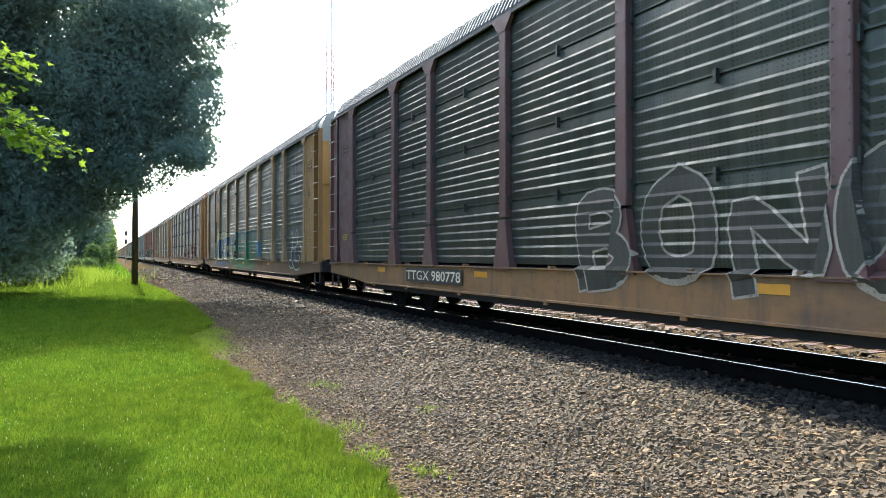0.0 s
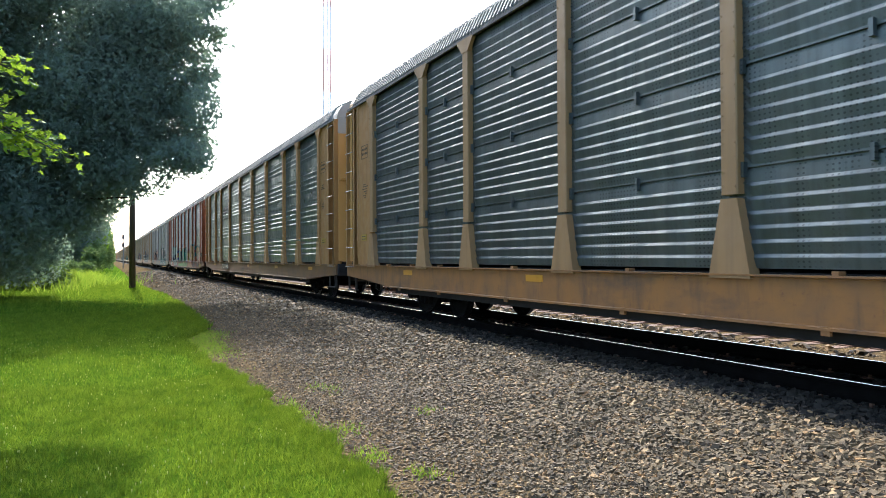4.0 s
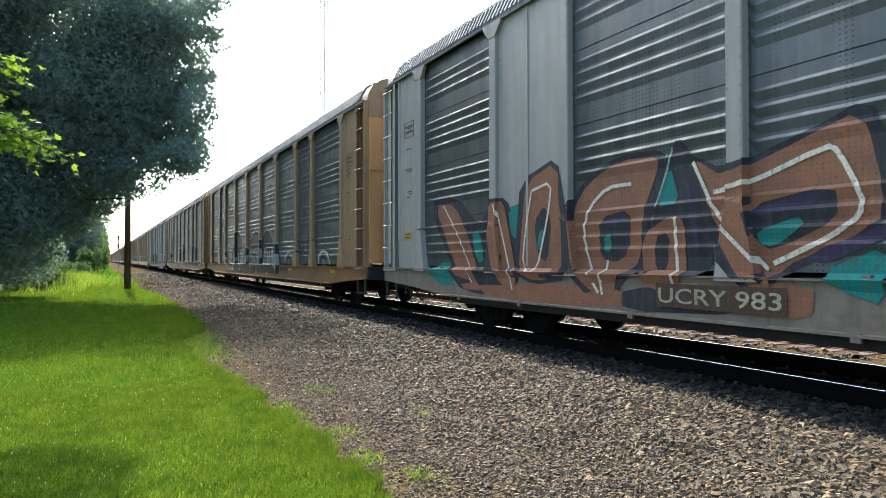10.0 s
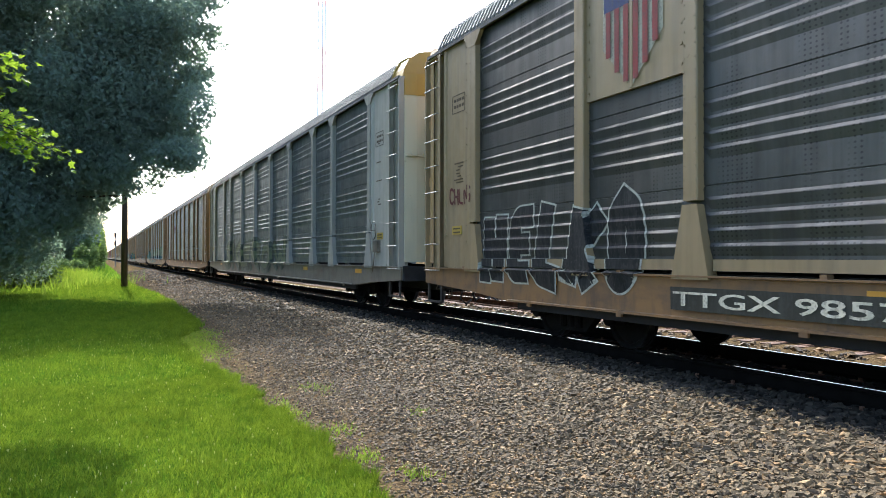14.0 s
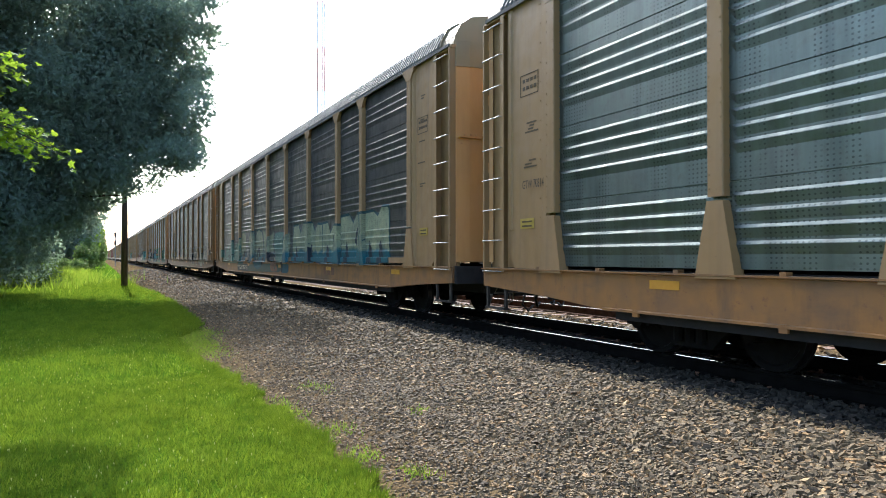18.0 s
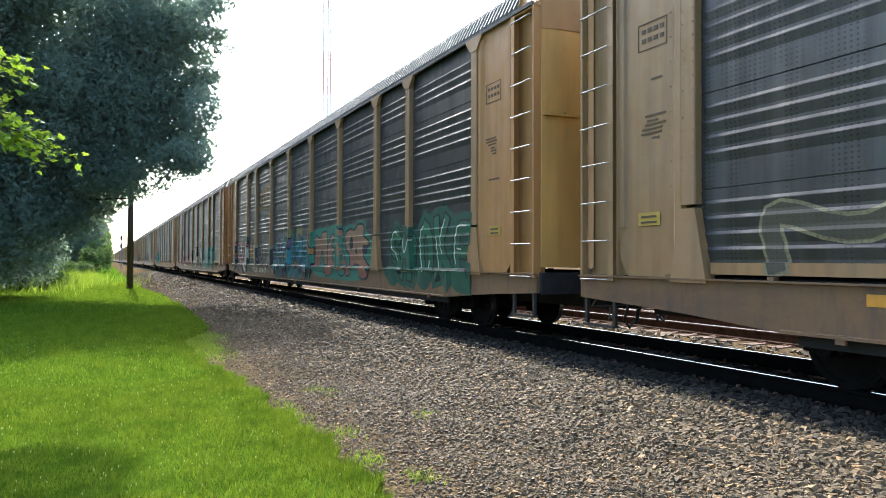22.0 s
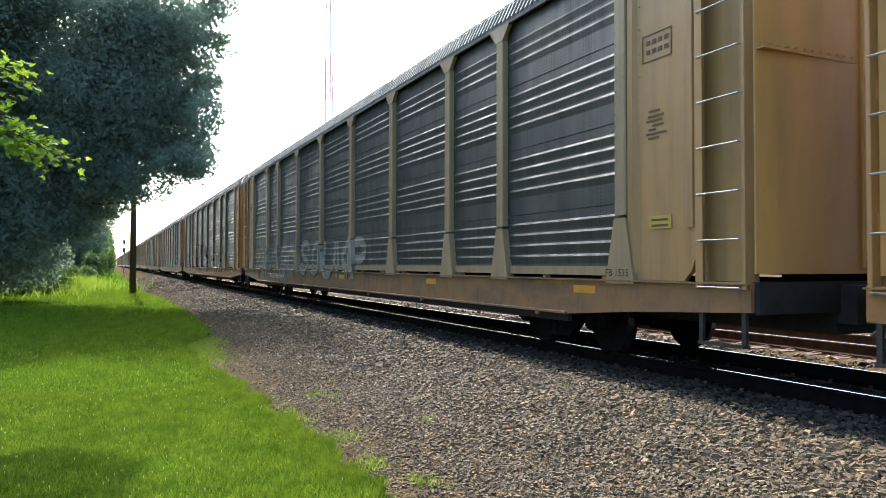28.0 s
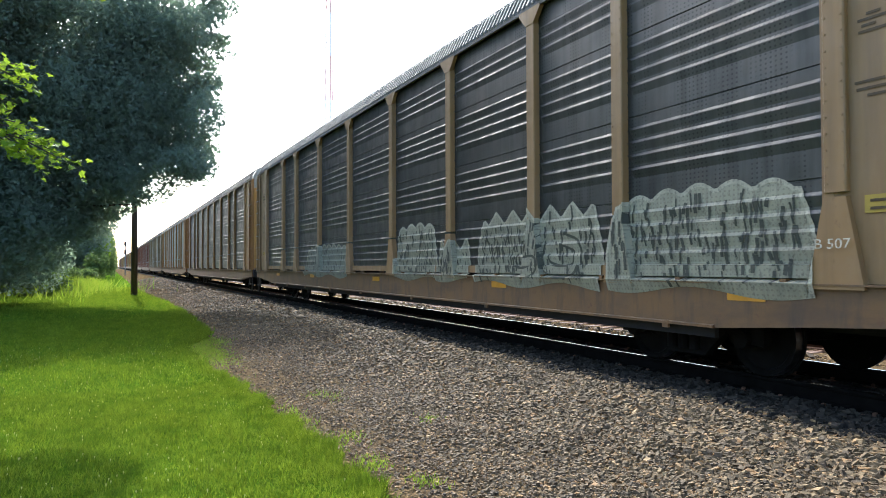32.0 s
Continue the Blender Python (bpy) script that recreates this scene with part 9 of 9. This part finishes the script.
forms(w16, "grey graffiti letter edged in red with black lines", [
    (LIME, 0, [(15.54, 2.57), (15.51, 2.73), (14.92, 2.71), (14.89, 2.63), (15.3, 2.53)]),
    (SCARLET, 0, [(15.33, 2.34), (15.13, 2.5), (14.57, 2.57), (13.96, 2.57), (13.97, 1.91), (14.27, 1.69), (14.58, 1.97), (14.83, 1.78), (14.73, 1.25), (14.37, 0.83), (14.2, 0.71), (14.69, 0.72), (15.15, 1.25), (15.23, 1.72)]),
    (INK, .03, None),
    (ZINCY, 0, [(15.28, 2.24), (15.08, 2.44), (14.62, 2.53), (14.53, 2.22), (14.66, 2.03), (14.83, 1.95), (14.85, 1.56), (14.64, 1.12), (14.41, 0.82), (14.69, 0.78), (15.09, 1.34), (15.17, 1.76)]),
    (WHITE, 0.05, [(15.12, 1.71), (14.94, 1.25), (14.69, 0.75)]),
    (WHITE, 0.05, [(14.58, 1.97), (14.61, 1.55), (14.41, 1.04), (14.19, 0.74)]),
    (ZINCY, 0, [(14.48, 2.47), (14, 2.52), (14.11, 2.12), (14.26, 1.86), (14.44, 2.12)]),
    (WHITE, 0.05, [(14.48, 2.3), (14.39, 2.45), (14, 2.5)])])
graffiti(w16, "O", 13.9, 11.7, 0.66, 2.55, spray((0.20, 0.25, 0.26), (0.26, 0.30, 0.30)), spray((0.32, 0.025, 0.03)), "grey graffiti letters edged in red with black and lime", shine=WHITE, drop=spray((0.05, 0.02, 0.02)), fat=0.13, edge=0.06, seed=83)

drape(w16, "graffiti", [patch([(u_of(26.2), 1.05), (u_of(23.4), 1.05), (u_of(23.5), 1.6), (u_of(26.2), 1.6)]), patch([(u_of(26.2), 1.6), (u_of(23.4), 1.6), (u_of(23.4), 2.15), (u_of(23.9), 2.2), (u_of(24.4), 2.08), (u_of(25.1), 2.18), (u_of(26.2), 2.05)])], [spray((0.01, 0.08, 0.26)), spray((0.08, 0.32, 0.44))], "blue and light blue painted block")
graffiti(w16, "MUCH", 26.1, 23.5, 1.68, 2.05, spray((0.12, 0.38, 0.50)), BLACK, "small light blue graffiti letters", fat=0.08, edge=0.04, seed=84)
drape(w16, "emblem", [join(stroke([(u_of(20.0) + x, 3.8 + z) for x, z in ((0.35, 0.45), (0, 0.4), (-0.05, 0.0), (0.3, 0.0), (0.45, 0.05))], 0.11), stroke([(u_of(20.0) + x, 3.8 + z) for x, z in ((0.6, 0.05), (0.62, 0.5), (1.1, 0.0), (1.12, 0.5))], 0.11))], [spray((0.32, 0.035, 0.05))], "red curved emblem")
stencil(w16, "TTGX 979667", 20.75, 2.2, 0.70, 0.96, CREAM, 0.01, spray((0.06, 0.055, 0.04)))

w17 = autorack(17, "ochre-framed auto-rack wagon with worn white graffiti", OCHRE, None, OCHRE, DARK, dirt=0.5, strips=True, bays=(-12.38, -9.48, -7.5, -4.66, -1.7, 1.4, 4.35, 7.25, 9.2, 12.15))
CHALK, THIN = spray((0.44, 0.44, 0.37), (0.52, 0.51, 0.44)), spray((0.62, 0.61, 0.54))
mural(w17, 5.0, 2.15, 0.93, 2.0, CHALK, THIN, "worn white graffiti field with a scalloped top", "scallops", 1, 150, DAB)
mural(w17, 8.6, 5.2, 0.92, 1.98, CHALK, THIN, "worn white graffiti field with a jagged top", "teeth", 2, 150, DAB)
mural(w17, 12.4, 10.3, 0.95, 2.0, CHALK, THIN, "worn white graffiti field with a scalloped top", "scallops", 3, 90, DAB)
mural(w17, 10.2, 8.9, 0.95, 1.6, CHALK, THIN, "worn white graffiti wedge", "teeth", 4, 30, DAB)
mural(w17, 20.3, 15.8, 0.92, 1.75, spray((0.36, 0.38, 0.34)), THIN, "worn pale graffiti field", "scallops", 5, 70, DAB)
graffiti(w17, "GO", 7.6, 5.6, 0.95, 1.7, CHALK, spray((0.12, 0.13, 0.11)), "worn white graffiti letters with dark lines", fat=0.05, edge=0.02, seed=92)
stencil(w17, "FB 507", 1.95, 0.4, 1.33, 1.46, CREAM)

for wagon, a, rgb in ((w1, 9.4, (0.16, 0.10, 0.06)), (w6, 8.6, (0.20, 0.09, 0.06)), (w7, 8.7, (0.13, 0.09, 0.06)), (w9, 8.75, (0.22, 0.09, 0.06)), (w10, 7.7, (0.24, 0.10, 0.06)), (w3, 14.0, (0.25, 0.11, 0.05))):
    sill_mark(wagon, a, spray(rgb))

# the wagons that stay far off behind these, and one ahead, are like some of them
wm = autorack(-1, "ochre-framed auto-rack wagon of the train", OCHRE, None, OCHRE, MID, simple=True)
plain_kinds = [
    autorack(18, "ochre-framed auto-rack wagon of the train", OCHRE, None, YELLOW, DARK, simple=True),
    autorack(19, "yellow-framed auto-rack wagon of the train", YELLOW, None, YELLOW, BRIGHT, simple=True),
    autorack(20, "tan-framed auto-rack wagon of the train", TAN, OCHRE, TAN, MID, simple=True),
    autorack(21, "brown-framed auto-rack wagon of the train", (0.3, 0.09, 0.04), None, (0.3, 0.09, 0.04), MID, simple=True)]
for number in range(22, 33):
    CARS.append((number, copy_thing(plain_kinds[(number * 3 + 1) % 4], pose(0, 0, 0))))

# how far the train has come, at each second: it gathers a little speed
LAG = {2: 0.36}
TRAVEL = [(t, 15.0606 * t + 0.008613 * t ** 2 - 9.794e-5 * t ** 3 - LAG.get(t, 0.0)) for t in range(33)]
FIRST = 34.827
SLACK = {3: -0.13, 4: -0.1, 6: 0.1, 7: -0.1, 12: -0.1}


def motions():
    for number, car in CARS:
        start = (number - 1) * LENGTH + FIRST + SLACK.get(number, 0.0)
        walk(car, [(t, pose(TRACK, start - s, 0)) for t, s in TRAVEL])
    # the wheels roll while they pass near by
    seconds, ways = [t for t, _ in TRAVEL], [s for _, s in TRAVEL]
    for number, pair, along in WHEELSETS:
        if 0 <= number <= 17:
            centre = (number - 1) * LENGTH + FIRST + along
            t0 = max(0.0, float(np.interp(centre - 48, ways, seconds)))
            t1 = min(32.0, float(np.interp(centre + 6, ways, seconds)))
            times = np.arange(round(t0 * 30), round(t1 * 30) + 1) / 30
            turns = [(float(t), math.degrees(float(np.interp(t, seconds, ways)) / 0.42)) for t in times if t <= 32.0]
            turns = [(0.0, turns[0][1])] * (turns[0][0] > 0) + turns
            turns = turns + [(32.0, turns[-1][1])] * (turns[-1][0] < 32.0)
            walk(pair, [(t, pose(0, along, 0.42, rx=turn)) for t, turn in turns])


motions()
